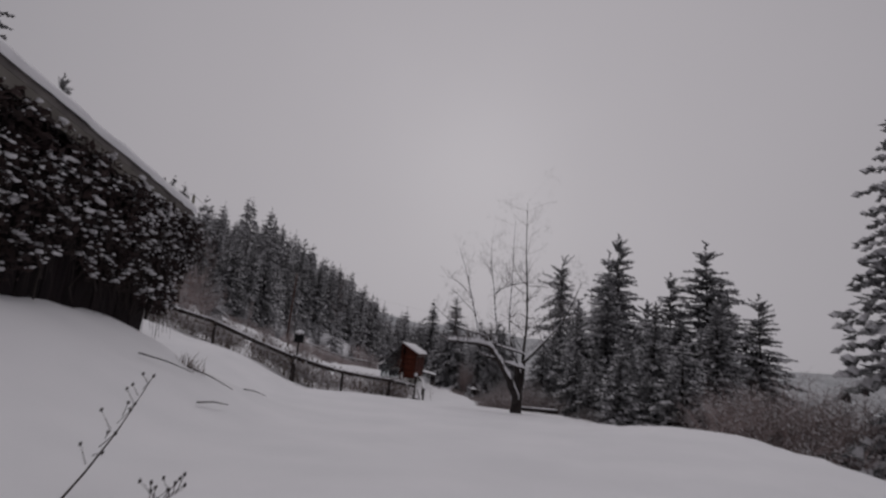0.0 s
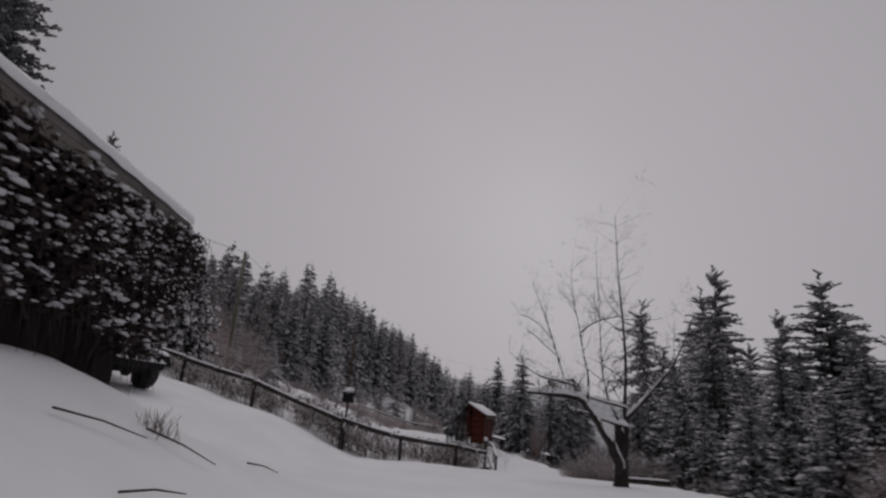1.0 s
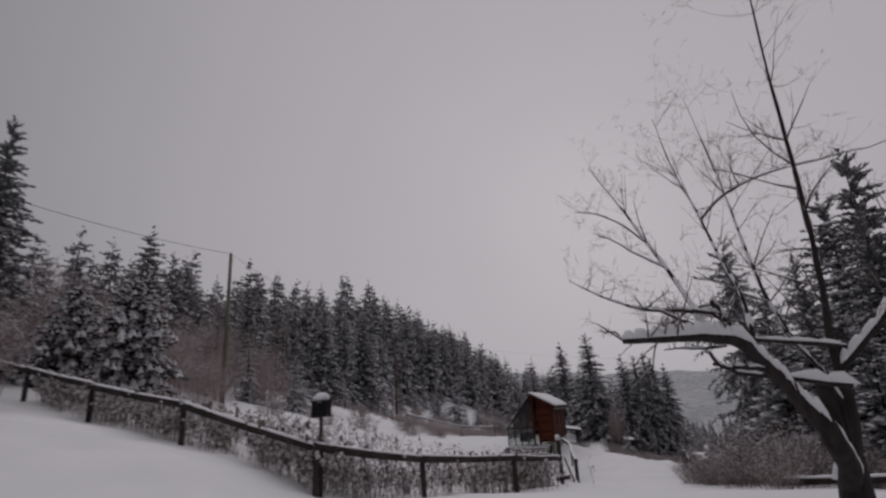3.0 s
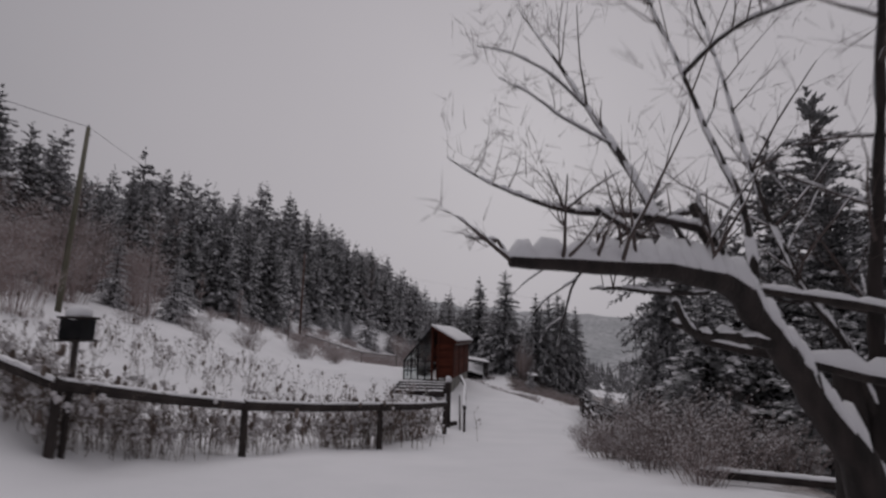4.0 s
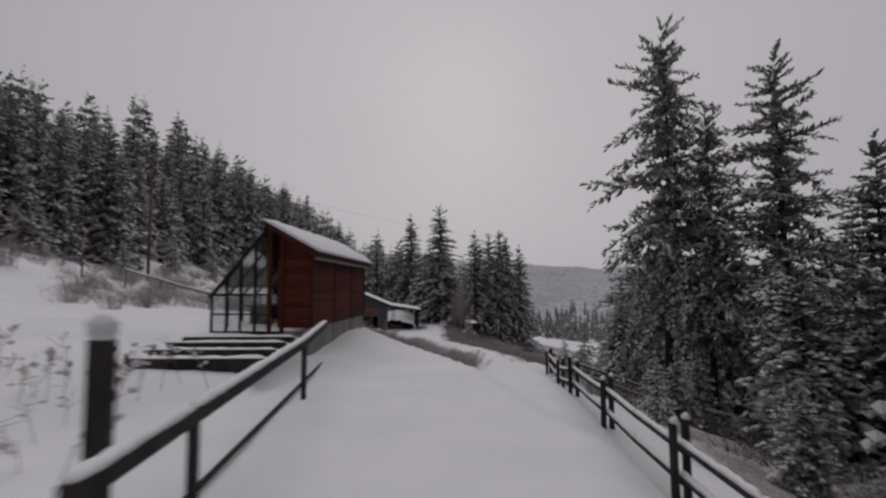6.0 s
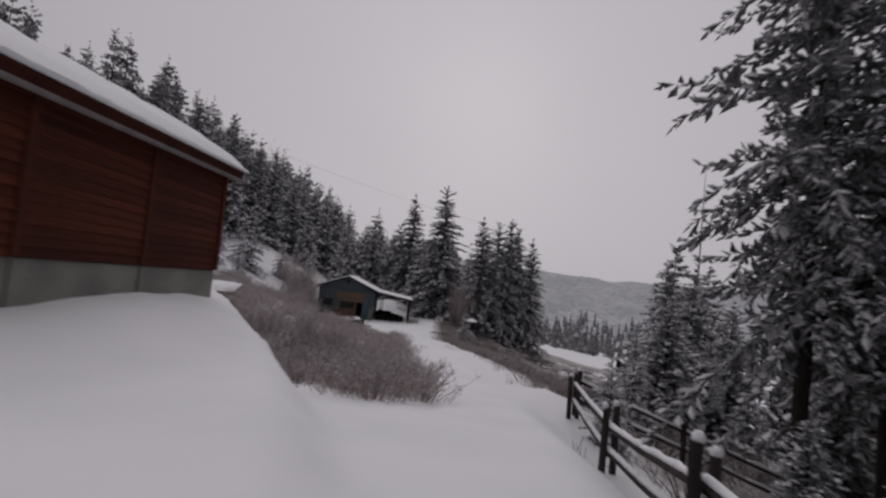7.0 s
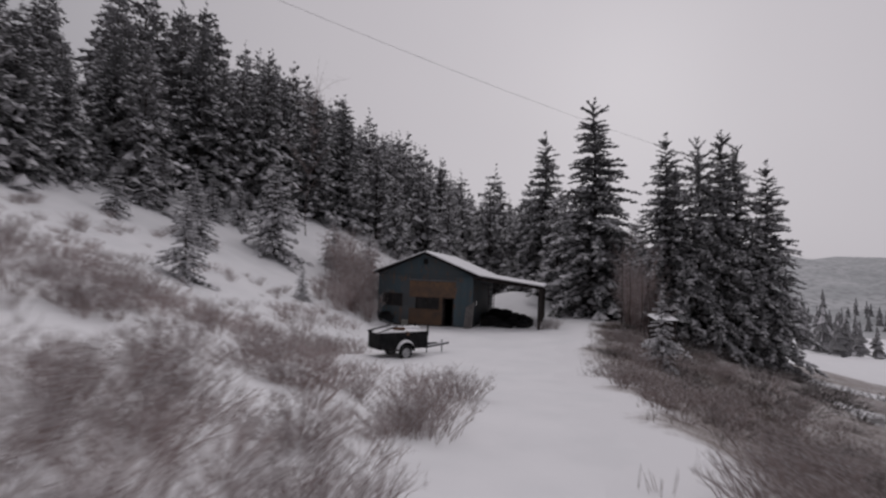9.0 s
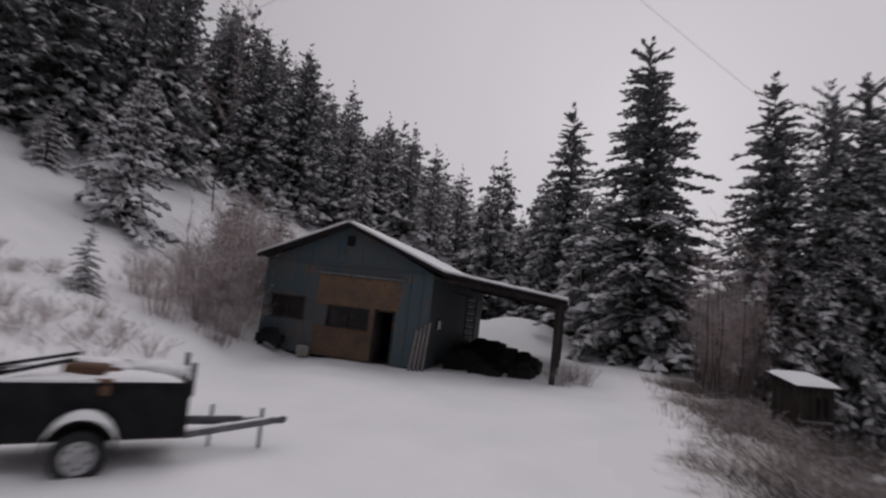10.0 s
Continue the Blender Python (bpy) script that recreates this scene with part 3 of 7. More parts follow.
# single trees that stand out: x, y, height, kind
BIG = [(4.9, 135.6, 22.0, NEAR[0], 1.15), (-1.2, 146, 22, NEAR[1], 0.9), 
       (16.6, 60.0, 15.6, PINE[1], 0.9), (18.6, 57.5, 17.8, PINE[1], 1.0), (15.0, 42.8, 16.2, NEAR[1], 1.0), (14.0, 38.0, 16.0, NEAR[0], 0.95), (19.0, 40.0, 13.0, NEAR[1], 1.15), (21.5, 39.0, 14.5, NEAR[0], 1.0),
       (20.5, 50, 15.0, NEAR[0], 1.0), (17.4, 35.0, 9.5, MID[1], 1.0), (23, 57, 15, NEAR[1], 1.0), (24, 45, 14, MID[0], 1.1), (25.5, 62, 13, MID[2], 1.1), (21.0, 66.5, 12.5, MID[1], 1.0),
       (30.0, 84.0, 11.0, MID[2], 1.0), (34, 88, 10.5, MID[0], 1.0), (38, 84, 10, MID[1], 1.0), (30, 96, 10, MID[0], 1.0), (35, 100, 11, MID[2], 1.0), (26, 103, 9, MID[1], 1.0),
       (-22.7, 30.0, 11.8, NEAR[0], 0.8), (-21.5, 21.5, 17.0, NEAR[1], 0.9), (20.3, 20.0, 21.5, NEAR[0], 0.85), (12.2, 35.0, 11.0, NEAR[1], 1.1), (13.8, 31.0, 9.0, NEAR[0], 1.1), (16.4, 29.0, 9.5, NEAR[1], 1.1), (11.8, 40.5, 10.0, NEAR[0], 1.1)]
for x, y, hgt, proto, wide in BIG:
    base = 16 if proto in PINE else 14
    place(proto, x, y, hgt / base, rngt.uniform(0, 360), 0.2, rngt.uniform(-1.5, 1.5), wide)

# trees whose tops stand at a known height: x, y, z of the top, kind
for x, y, top, proto, wide in [(10.95, 130, 11.9, NEAR[1], 0.95), (13.7, 130, 11.2, PINE[0], 0.95), (15.4, 131, 12.2, NEAR[0], 0.85), (17.2, 131.5, 11.1, PINE[1], 1.0), (19.4, 132, 9.4, NEAR[1], 0.9), (12.4, 134, 9.5, MID[0], 1.1), (16.4, 135, 9.0, MID[1], 1.1),
                               (14.5, 60.3, 15.3, PINE[0], 0.85), (22.3, 42, 14.0, NEAR[1], 1.2), (26.3, 42, 10.2, NEAR[0], 1.2), (20.6, 45, 11.8, NEAR[0], 1.0), (24.4, 44, 11.6, MID[1], 1.2),
                               (19.5, 80, 3.4, MID[0], 1.2), (22.5, 83, 4.0, MID[1], 1.1), (18.0, 76.5, 1.4, MID[2], 1.4), (25, 86, 4.4, MID[2], 1.1), (21.5, 76, 1.6, MID[1], 1.3), (28.3, 100, 7.6, MID[0], 1.0)]:
    base = 16 if proto in PINE else 14
    place(proto, x, y, (top - ground(x, y) + 0.2) / base, rngt.uniform(0, 360), 0.2, rngt.uniform(-1.5, 1.5), wide)

for x, y, hgt in [(-24, 112, 5.5), (-21.8, 119.3, 9.0), (-27, 108, 3.8), (-29.5, 113, 4.5), (-33, 112, 4.0), (-18.5, 124, 5.0), (-17.2, 104.0, 4.7), (-23.6, 111.9, 4.5), (-28.4, 119.3, 4.0), (-26.9, 121.2, 4.1), (-14.4, 111.8, 2.3), (8.3, 108.6, 3.9), (-36, 126, 6.5), (-14, 122, 6.0),
                  (-24, 90, 4), (-27, 84, 5), (-22, 78, 3), (-26, 74, 4.2), (9.6, 50.2, 1.9), (9.0, 58.5, 2.2), (11.2, 63.0, 3.0), (-24, 60, 4.5), (-23, 57, 5), (-25, 53, 5)]:
    place(YOUNG[rngt.random() < 0.5], x, y, hgt / 4, rngt.uniform(0, 360), 0.1)

# low firs that close the slope below the drive
for x, y, hgt in [(11.5, 53, 2.4), (10.6, 45.5, 2.2), (12.5, 48.5, 2.6), (13.5, 55.5, 3.0), (12.8, 44, 3.4), (16, 53, 7), (18, 47.5, 8), (14.5, 50.5, 3.2), (16.5, 45.5, 7.5), (20, 54, 8), (11.0, 37.5, 3.8), (13, 41, 5), (22, 60, 8), (12.2, 56.6, 2.6), (17.5, 62.8, 4.5), (10.4, 33.2, 2.8), (8.9, 34.2, 2.6), (9.8, 29.6, 3.5), (8.6, 37.4, 2.2), (12.6, 28.4, 4.5), (8.1, 34.4, 5.4), (9.2, 37.0, 7.0), (10.6, 35.4, 7.6), (9.4, 31.0, 4.6), (11.0, 33.0, 5.6), (11.8, 29.6, 6.2), (10.2, 26.0, 4.4), (13.2, 26.0, 6.0), (9.6, 34.6, 4.2)]:
    low = place(MID[rngt.randrange(3)], x, y, hgt / 14, rngt.uniform(0, 360), 0.1, 0, 1.45)
    tagged(low, "low bushy fir spread below the fence, snow on its boughs", "tree", "low firs on the slope")

# the wood on the hillside, densest along its lower edge
spots, tries = [], 0
while len(spots) < 285 and tries < 20000:
    tries += 1
    u = rngt.random()
    if u < 0.42:
        x, y = -26 - abs(rngt.gauss(0, 9)), rngt.uniform(44, 190)
    elif u < 0.82:
        x, y = rngt.uniform(-115, -26), rngt.uniform(45, 330)
    else:
        x, y = rngt.uniform(-30, 12), rngt.uniform(132, 200)
    if (y < 66 and x > -32) or (y < 150 and x > float(np.interp(y, [78, 95, 105, 120, 138, 150], [-26, -29, -31.5, -31.5, -26, -26]))):
        continue
    if (x + 3.5) ** 2 + (y - 134) ** 2 < 60:
        continue
    if any((x - a) ** 2 + (y - b) ** 2 < 9.5 for a, b in spots):
        continue
    spots.append((x, y))
for x, y in spots:
    near = x > -36 and y < 150
    proto = rngt.choice(MID if near else FAR)
    place(proto, x, y, rngt.uniform(0.62, 1.08) * (0.85 if y < 75 else 1.16 if y > 118 else 1.0), rngt.uniform(0, 360), 0.2, rngt.uniform(-2, 2), rngt.uniform(0.85, 1.1))
for x, y, k in ((-20.7, 32.6, 0), (-16.75, 31.8, 1)):
    place(THUJA[k], x, y, 1.0 + 0.14 * k, 40 * k, 0.15, 0, 1.18)
for proto in NEAR + PINE + MID + YOUNG + THUJA:
    drop_proto(proto)


def far_wood():
    """The rest of the wood: far trees by the thousand, in one mesh."""
    rng = random.Random(77)
    g, flakes = Geo(), Geo()
    k = 0
    while k < 1500:
        u = rng.random()
        if u < 0.42:
            x, y = rng.uniform(-170, -70), rng.uniform(60, 420)
        elif u < 0.62:
            x, y = rng.uniform(-60, 60), rng.uniform(205, 380)
            if x > 20 and rng.random() < 0.6:
                continue
        elif u < 0.8:
            x, y = rng.uniform(45, 260), rng.uniform(70, 330)
            if noise.noise(Vector((x * 0.02, y * 0.02, 3))) < 0.02:
                continue
        else:
            x, y = rng.uniform(-150, 500), rng.uniform(330, 520)
            if noise.noise(Vector((x * 0.012, y * 0.012, 0))) < -0.05:
                continue
        k += 1
        z, h = ground(x, y), rng.uniform(8, 15)
        for i in range(7):
            f = i / 7
            n = 6
            rr = (1 - f) * 2.1 * rng.uniform(0.8, 1.15) + 0.2
            zb = z + h * (0.1 + 0.86 * f)
            for geo, up, kk in ((g, 0.0, 1.0), (flakes, 0.10, 0.72)):
                o = len(geo.v)
                for j in range(n):
                    a = 6.283 * j / n + i
                    q = rr * rng.uniform(0.5, 1.3) * kk
                    geo.v.append((x + q * math.cos(a), y + q * math.sin(a), zb + up - rng.uniform(0, 0.09) * h))
                geo.v.append((x, y, zb + up + h * 0.20 * (1 - f * 0.5)))
                geo.f += [(o + j, o + (j + 1) % n, o + n) for j in range(n) if kk == 1 or rng.random() < 0.5]
    solo("far_wood", g, M_HAZENEEDLE, "distant snow-dusted spruce wood on the valley slopes", "wood", "stuff")
    solo("far_wood_snow", flakes, M_SNOWT, "snow on the distant spruce wood", "snow", "stuff")


def deep_wood():
    """The inner rows of the hillside wood, past the trees that stand out singly."""
    rng = random.Random(78)
    spots = []
    while len(spots) < 300:
        u = rng.random()
        if u < 0.6:
            x, y = rng.uniform(-72, -30), rng.uniform(48, 210)
        else:
            x, y = rng.uniform(-34, 14), rng.uniform(138, 205)
        if y < 66 and x > -34:
            continue
        spots.append((x, y, rng.uniform(0.6, 1.0) * (0.85 if y < 75 else 1.12 if y > 118 else 1), rng.uniform(0, 6.28)))
    for n, (name, material) in enumerate((("wood_trunks", M_BARK), ("wood_crowns", M_HAZENEEDLE), ("wood_snow", M_SNOWT))):
        vs, fs, o = [], [], 0
        for i, (x, y, sz, a) in enumerate(spots):
            me = next(o.data for o in FAR[i % 3].children if o.name.startswith(("trunk", "crown", "snow_load")[n]))
            co = np.empty(len(me.vertices) * 3)
            me.vertices.foreach_get("co", co)
            co = co.reshape(-1, 3) * sz
            c, s = math.cos(a), math.sin(a)
            vs.append(np.stack([co[:, 0] * c - co[:, 1] * s + x, co[:, 0] * s + co[:, 1] * c + y, co[:, 2] + ground(x, y)], -1))
            fs += [[v + o for v in p.vertices] for p in me.polygons]
            o += len(co)
        me = bpy.data.meshes.new(name)
        me.from_pydata(np.concatenate(vs).tolist(), [], fs)
        me.materials.append(material)
        tagged(new(name, me), "dense snow-dusted spruce wood climbing the hillside", "wood", kind="stuff")


deep_wood()
far_wood()
for proto in FAR:
    drop_proto(proto)


# ---- the greenhouse ----
def greenhouse():
    rng = random.Random(3)
    gh = thing("greenhouse", "red-stained board greenhouse with glazed side on a concrete base", "greenhouse", pose(-0.62, 50.3, 0.0, 0, 0, -4.5))
    L, W, EV, AX, AZ, LZ, FL = 7.55, 3.05, 3.30, -1.25, 4.10, 1.92, 0.88
    part("foundation", Geo().box((-0.11, L / 2, 0.32), (0.22, L, 1.42), bev=0.02).box((-W / 2 - 0.1, L - 0.1, 0.32), (W - 0.25, 0.2, 1.42), bev=0.02).box((-W / 2 - 0.1, 0.1, 0.2), (W - 0.25, 0.2, 1.3), bev=0.02)
         .box((-W + 0.1, L / 2, 0.2), (0.2, L - 0.42, 1.3), bev=0.02), M_CONC, gh, "stained grey concrete base wall")
    for y in (2.54, 5.03):
        part("joint_strip", Geo().box((0.004, y, 0.5), (0.012, 0.03, 1.0), bev=0.003), M_OLDWOOD, gh)
    part("floor_slab", Geo().box((-W / 2 - 0.1, L / 2, FL - 0.06), (W - 0.45, L - 0.45, 0.1)), M_CONC, gh)
    # long wall of lapped boards
    board = Geo().box((0, 0, 0), (0.028, 2.45, 0.15), pose(0, 0, 0, 0, -7, 0), 0.006).mesh("board", M_RED)
    n = 16
    for bay in range(3):
        y0 = 0.06 + bay * 2.49
        for i in range(n):
            ob = part("board", board, None, gh)
            ob.location = (0.02 + rng.uniform(-0.003, 0.003), y0 + 1.245 + rng.uniform(-0.01, 0.01), 1.10 + i * 0.1435)
            ob.rotation_euler = (rng.uniform(-0.003, 0.003), 0, 0)
    part("wall_core", Geo().box((-0.06, L / 2, 2.16), (0.1, L, 2.3)), M_REDTRIM, gh)
    for y in (0.05, 2.54, 5.03, L - 0.05):
        part("corner_post", Geo().box((0.035, y, 2.18), (0.075, 0.13, 2.3)), M_REDTRIM, gh)
    # gable ends: the boarded part beside the ridge, boards laid level
    for yy, nm in ((0.0, -1), (L, 1)):
        part("gable_panel", Geo().sheet([(0, yy, 1.02), (0, yy, EV), (AX, yy, AZ), (AX, yy, 1.02)] if nm > 0 else [(0, yy, 1.02), (AX + 0.35, yy, 1.02), (AX + 0.35, yy, EV + (AZ - EV) * 0.74), (0, yy, EV)],
                                        (0, -0.08 * nm, 0)), M_REDTRIM, gh)
    for i in range(14):
        z = 1.10 + i * 0.1435
        part("gable_board", Geo().box((-0.5, -0.018, z), (0.98, 0.026, 0.148), pose(0, 0, 0), 0.006), M_RED, gh)
    for x, z1 in ((AX, AZ - 0.12), (AX + 0.38, EV + 0.62)):
        part("gable_post", Geo().box((x, -0.02, (FL + z1) / 2), (0.11, 0.11, z1 - FL)), M_REDTRIM, gh)
    part("back_panel", Geo().sheet([(AX, L, FL), (AX, L, AZ), (-W, L, LZ), (-W, L, FL)], (0, -0.06, 0)), M_REDTRIM, gh)
    # boarded roof over the ridge side
    dx, dz = 0.30 - AX, (EV - 0.12) - AZ
    nrm = Vector((-dz, 0, dx)).normalized() * 0.09
    part("roof", Geo().sheet([(AX - 0.06, -0.45, AZ), (AX - 0.06 + dx, -0.45, AZ + dz), (AX - 0.06 + dx, L + 0.3, AZ + dz), (AX - 0.06, L + 0.3, AZ)], nrm), M_REDTRIM, gh)
    snowroof = Geo()
    rows, cols = 6, 26
    for i in range(rows + 1):
        for j in range(cols + 1):
            t = i / rows
            lip = 0.16 if 0 < i < rows else 0.06
            snowroof.v.append((AX - 0.1 + (dx + 0.1) * t + nrm.x, -0.5 + (L + 0.85) * j / cols, AZ + dz * t + nrm.z + 0.0 + (lip + rng.uniform(-0.015, 0.02)) * (1 if 0 < j < cols else 0.5)))
    for i in range(rows):
        for j in range(cols):
            k = i * (cols + 1) + j
            snowroof.f.append((k, k + cols + 1, k + cols + 2, k + 1))
    o = len(snowroof.v)
    snowroof.sheet([(AX - 0.1 + nrm.x, -0.5, AZ + nrm.z - 0.005), (AX + dx + nrm.x, -0.5, AZ + dz + nrm.z - 0.005), (AX + dx + nrm.x, L + 0.35, AZ + dz + nrm.z - 0.005), (AX - 0.1 + nrm.x, L + 0.35, AZ + nrm.z - 0.005)], (0, 0, 0.07))
    part("roof_snow", snowroof, M_SNOW, gh, "thick smooth snow on the roof", True)
    part("eave_board", Geo().box((AX - 0.06 + dx - 0.02, L / 2 - 0.08, AZ + dz - 0.03), (0.04, L + 0.74, 0.16)), M_REDTRIM, gh)
    part("gutter", Geo().tube([(AX + dx - 0.02, -0.45, AZ + dz - 0.13), (AX + dx - 0.02, L + 0.3, AZ + dz - 0.13)], 0.045, 8), M_GREYWOOD, gh, "pale frosted gutter")
    part("barge_board", Geo().beam((AX, -0.42, AZ - 0.02), (AX + dx, -0.42, AZ + dz - 0.02), 0.05, 0.17), M_REDTRIM, gh)
    # glazed side: bars and panes in the gable and the slope
    bars = [-W + 0.05, -W + 0.50, -W + 0.92, -W + 1.36]

    def slope_z(x):
        return LZ + (AZ - LZ) * (x + W) / (AX + W)

    for x in bars:
        part("glazing_post", Geo().box((x, -0.01, (FL + slope_z(x)) / 2), (0.07, 0.07, slope_z(x) - FL)), M_BLACK, gh)
    part("sloping_bar", Geo().beam((-W, -0.02, LZ), (AX, -0.02, AZ), 0.09, 0.1), M_BLACK, gh)
    part("sill_bar", Geo().box((-W / 2 - 0.45, -0.01, FL), (W - 0.95, 0.09, 0.08)), M_BLACK, gh)
    part("transom_bar", Geo().box((-W + 0.9, -0.012, 1.42), (1.8, 0.05, 0.05)), M_BLACK, gh)
    part("transom_bar", Geo().box((-W + 0.95, -0.012, 2.0), (1.75, 0.05, 0.06)), M_BLACK, gh)
    part("transom_bar", Geo().box((AX + 0.19, -0.012, 2.25), (0.4, 0.05, 0.05)), M_BLACK, gh)
    part("transom_bar", Geo().box((AX + 0.19, -0.012, 1.55), (0.4, 0.05, 0.05)), M_BLACK, gh)
    edges = bars + [AX]
    for a, b in zip(edges, edges[1:]):
        for z0, z1 in ((FL, 1.42), (1.42, 2.0)):
            z1 = min(z1, slope_z(a))
            if z1 > z0 + 0.1:
                p = part("pane", Geo().box(((a + b) / 2, 0.0, (z0 + z1) / 2), (b - a - 0.06, 0.008, z1 - z0 - 0.05), bev=0.001), M_GLASS, gh)
                p.visible_shadow = False
        if slope_z(b) > 2.1:
            za = max(slope_z(a), 2.04)
            p = part("pane", Geo().sheet([(a, 0.004, 2.04), (b, 0.004, 2.04), (b, 0.004, slope_z(b) - 0.05), (a, 0.004, za - 0.03)], (0, 0.008, 0)), M_GLASS, gh)
            p.visible_shadow = False
    for i in range(8):
        y = 0.02 + i * (L - 0.04) / 7
        part("rafter", Geo().beam((-W, y, LZ + 0.01), (AX, y, AZ + 0.01), 0.06, 0.08), M_BLACK, gh)
        part("side_post", Geo().box((-W + 0.03, y, (FL + LZ) / 2), (0.06, 0.06, LZ - FL)), M_BLACK, gh)
        if i < 7:
            y1 = 0.02 + (i + 1) * (L - 0.04) / 7
            up = Vector((LZ - AZ, 0, AX + W)).normalized() * 0.008
            p = part("pane", Geo().sheet([(-W, y + 0.03, LZ), (-W, y1 - 0.03, LZ), (AX, y1 - 0.03, AZ), (AX, y + 0.03, AZ)][::-1], up), M_GLASS, gh)
            p.visible_shadow = False
            p = part("pane", Geo().box((-W + 0.03, (y + y1) / 2, (FL + LZ) / 2), (0.008, y1 - y - 0.06, LZ - FL - 0.06), bev=0.001), M_GLASS, gh)
            p.visible_shadow = False
    part("plant_bench", Geo().box((-2.3, L / 2 + 0.6, FL + 0.72), (0.8, L - 2.2, 0.05)), M_OLDWOOD, gh)
    for y in (1.8, 3.4, 5.0, 6.8):
        part("bench_leg", Geo().box((-2.3, y, FL + 0.36), (0.6, 0.07, 0.72)), M_OLDWOOD, gh)


greenhouse()


# ---- the workshop ----
def workshop():
    rng = random.Random(4)
    z0 = -4.45
    sh = thing("workshop", "weathered teal sheet workshop with rusty panels and snowy roof", "workshop", pose(-11.2, 117.4, z0 + 0.22, 0, 1.7, 4.0))
    W, L, EV, AP = 7.4, 12.0, 3.75, 5.4
    ax = W / 2
    # front wall in pieces round the openings: window left, window right, door
    def wall(name, pts, material, label=""):
        return part(name, Geo().sheet(pts, (0, 0.14, 0)), material, sh, label)
    win1, win2, door = (0.45, 1.95, 1.35, 2.25), (3.05, 4.85, 1.22, 2.05), (5.15, 5.95, 0.0, 2.05)
    wall("front_wall", [(0, 0, 0), (2.5, 0, 0), (2.5, 0, 1.35), (0, 0, 1.35)], M_TEAL)
    wall("front_wall", [(0, 0, 2.25), (2.5, 0, 2.25), (2.5, 0, EV), (0, 0, EV)], M_TEAL)
    wall("front_wall", [(0, 0, 1.35), (0.45, 0, 1.35), (0.45, 0, 2.25), (0, 0, 2.25)], M_TEAL)
    wall("front_wall", [(1.95, 0, 1.35), (2.5, 0, 1.35), (2.5, 0, 2.25), (1.95, 0, 2.25)], M_TEAL)
    wall("lower_panel", [(2.5, 0, 0), (5.15, 0, 0), (5.15, 0, 1.22), (2.5, 0, 1.22)], M_PLY, "rust-brown plywood panel")
    wall("panel", [(2.5, 0, 1.22), (3.05, 0, 1.22), (3.05, 0, 2.05), (2.5, 0, 2.05)], M_TEAL)
    wall("panel", [(4.85, 0, 1.22), (5.15, 0, 1.22), (5.15, 0, 2.05), (4.85, 0, 2.05)], M_PLY)
    wall("upper_panel", [(2.5, 0, 2.05), (6.1, 0, 2.05), (6.1, 0, 3.3), (2.5, 0, 3.3)], M_PLY, "rust-brown plywood panel")
    wall("front_wall", [(2.5, 0, 3.3), (6.1, 0, 3.3), (6.1, 0, EV), (2.5, 0, EV)], M_TEAL)
    wall("front_wall", [(5.95, 0, 0), (W, 0, 0), (W, 0, 2.05), (5.95, 0, 2.05)], M_TEAL)
    wall("front_wall", [(6.1, 0, 2.05), (W, 0, 2.05), (W, 0, EV), (6.1, 0, EV)], M_TEAL)
    wall("gable", [(0, -0.004, EV), (W, -0.004, EV), (ax, -0.004, AP)], M_TEAL)
    for x in (0.62, 1.25, 1.9, 6.5, 7.0):
        part("sheet_rib", Geo().box((x, -0.012, EV - 0.8 if x < 2.5 else EV / 2 + 0.1), (0.035, 0.022, 1.3 if x < 2.5 else EV - 0.3)), M_TEAL, sh)
    for i in range(6):
        x = 0.9 + i * 1.12
        hh = (AP - EV) * (1 - abs(x - ax) / ax) - 0.15
        part("sheet_rib", Geo().box((x, -0.014, EV + hh / 2), (0.035, 0.02, hh)), M_TEAL, sh)
    part("track_rail", Geo().box((4.3, -0.06, 3.38), (3.9, 0.09, 0.09)), M_METAL, sh, "sliding door rail dusted with snow")
    part("belt_board", Geo().box((W / 2, -0.03, EV - 0.02), (W, 0.04, 0.09)), M_TEAL, sh)
    for x0, x1, za, zb in (win1, win2):
        fr = Geo()
        for zc in (za, zb):
            fr.box(((x0 + x1) / 2, -0.01, zc), (x1 - x0 + 0.08, 0.07, 0.07))
        for xc in (x0, x1, (x0 + x1) / 2):
            fr.box((xc, -0.01, (za + zb) / 2), (0.035 if x0 < xc < x1 else 0.06, 0.06, zb - za - 0.04))
        w = part("window", fr, M_OLDWOOD, sh)
        part("pane", Geo().box(((x0 + x1) / 2, 0.06, (za + zb) / 2), (x1 - x0, 0.01, zb - za), bev=0.001), M_DARKPANE, w, "near-black pane with the dark room in its colour")
    fr = Geo()
    for x in (door[0], door[1]):
        fr.box((x, -0.015, 1.03), (0.07, 0.06, 2.06))
    fr.box(((door[0] + door[1]) / 2, -0.015, 2.08), (0.88, 0.06, 0.07))
    part("door_frame", fr, M_OLDWOOD, sh)
    part("open_door", Geo().box((door[0] + 0.05, 0.45, 1.01), (0.045, 0.78, 2.0)), M_OLDWOOD, sh, "dark plank door standing open inwards")
    # solid near-black block; the dark inside of the vent is its colour
    part("gable_vent", Geo().box((ax, -0.03, AP - 0.62), (0.34, 0.05, 0.42)), M_SHADEBLACK, sh)
    part("gable_lamp", Geo().blob((ax - 0.3, -0.1, AP - 1.05), (0.09, 0.09, 0.1), rng, 0.05), M_METAL, sh)
    part("side_wall", Geo().box((0.07, L / 2 + 0.1, EV / 2), (0.14, L - 0.1, EV)), M_TEAL, sh)
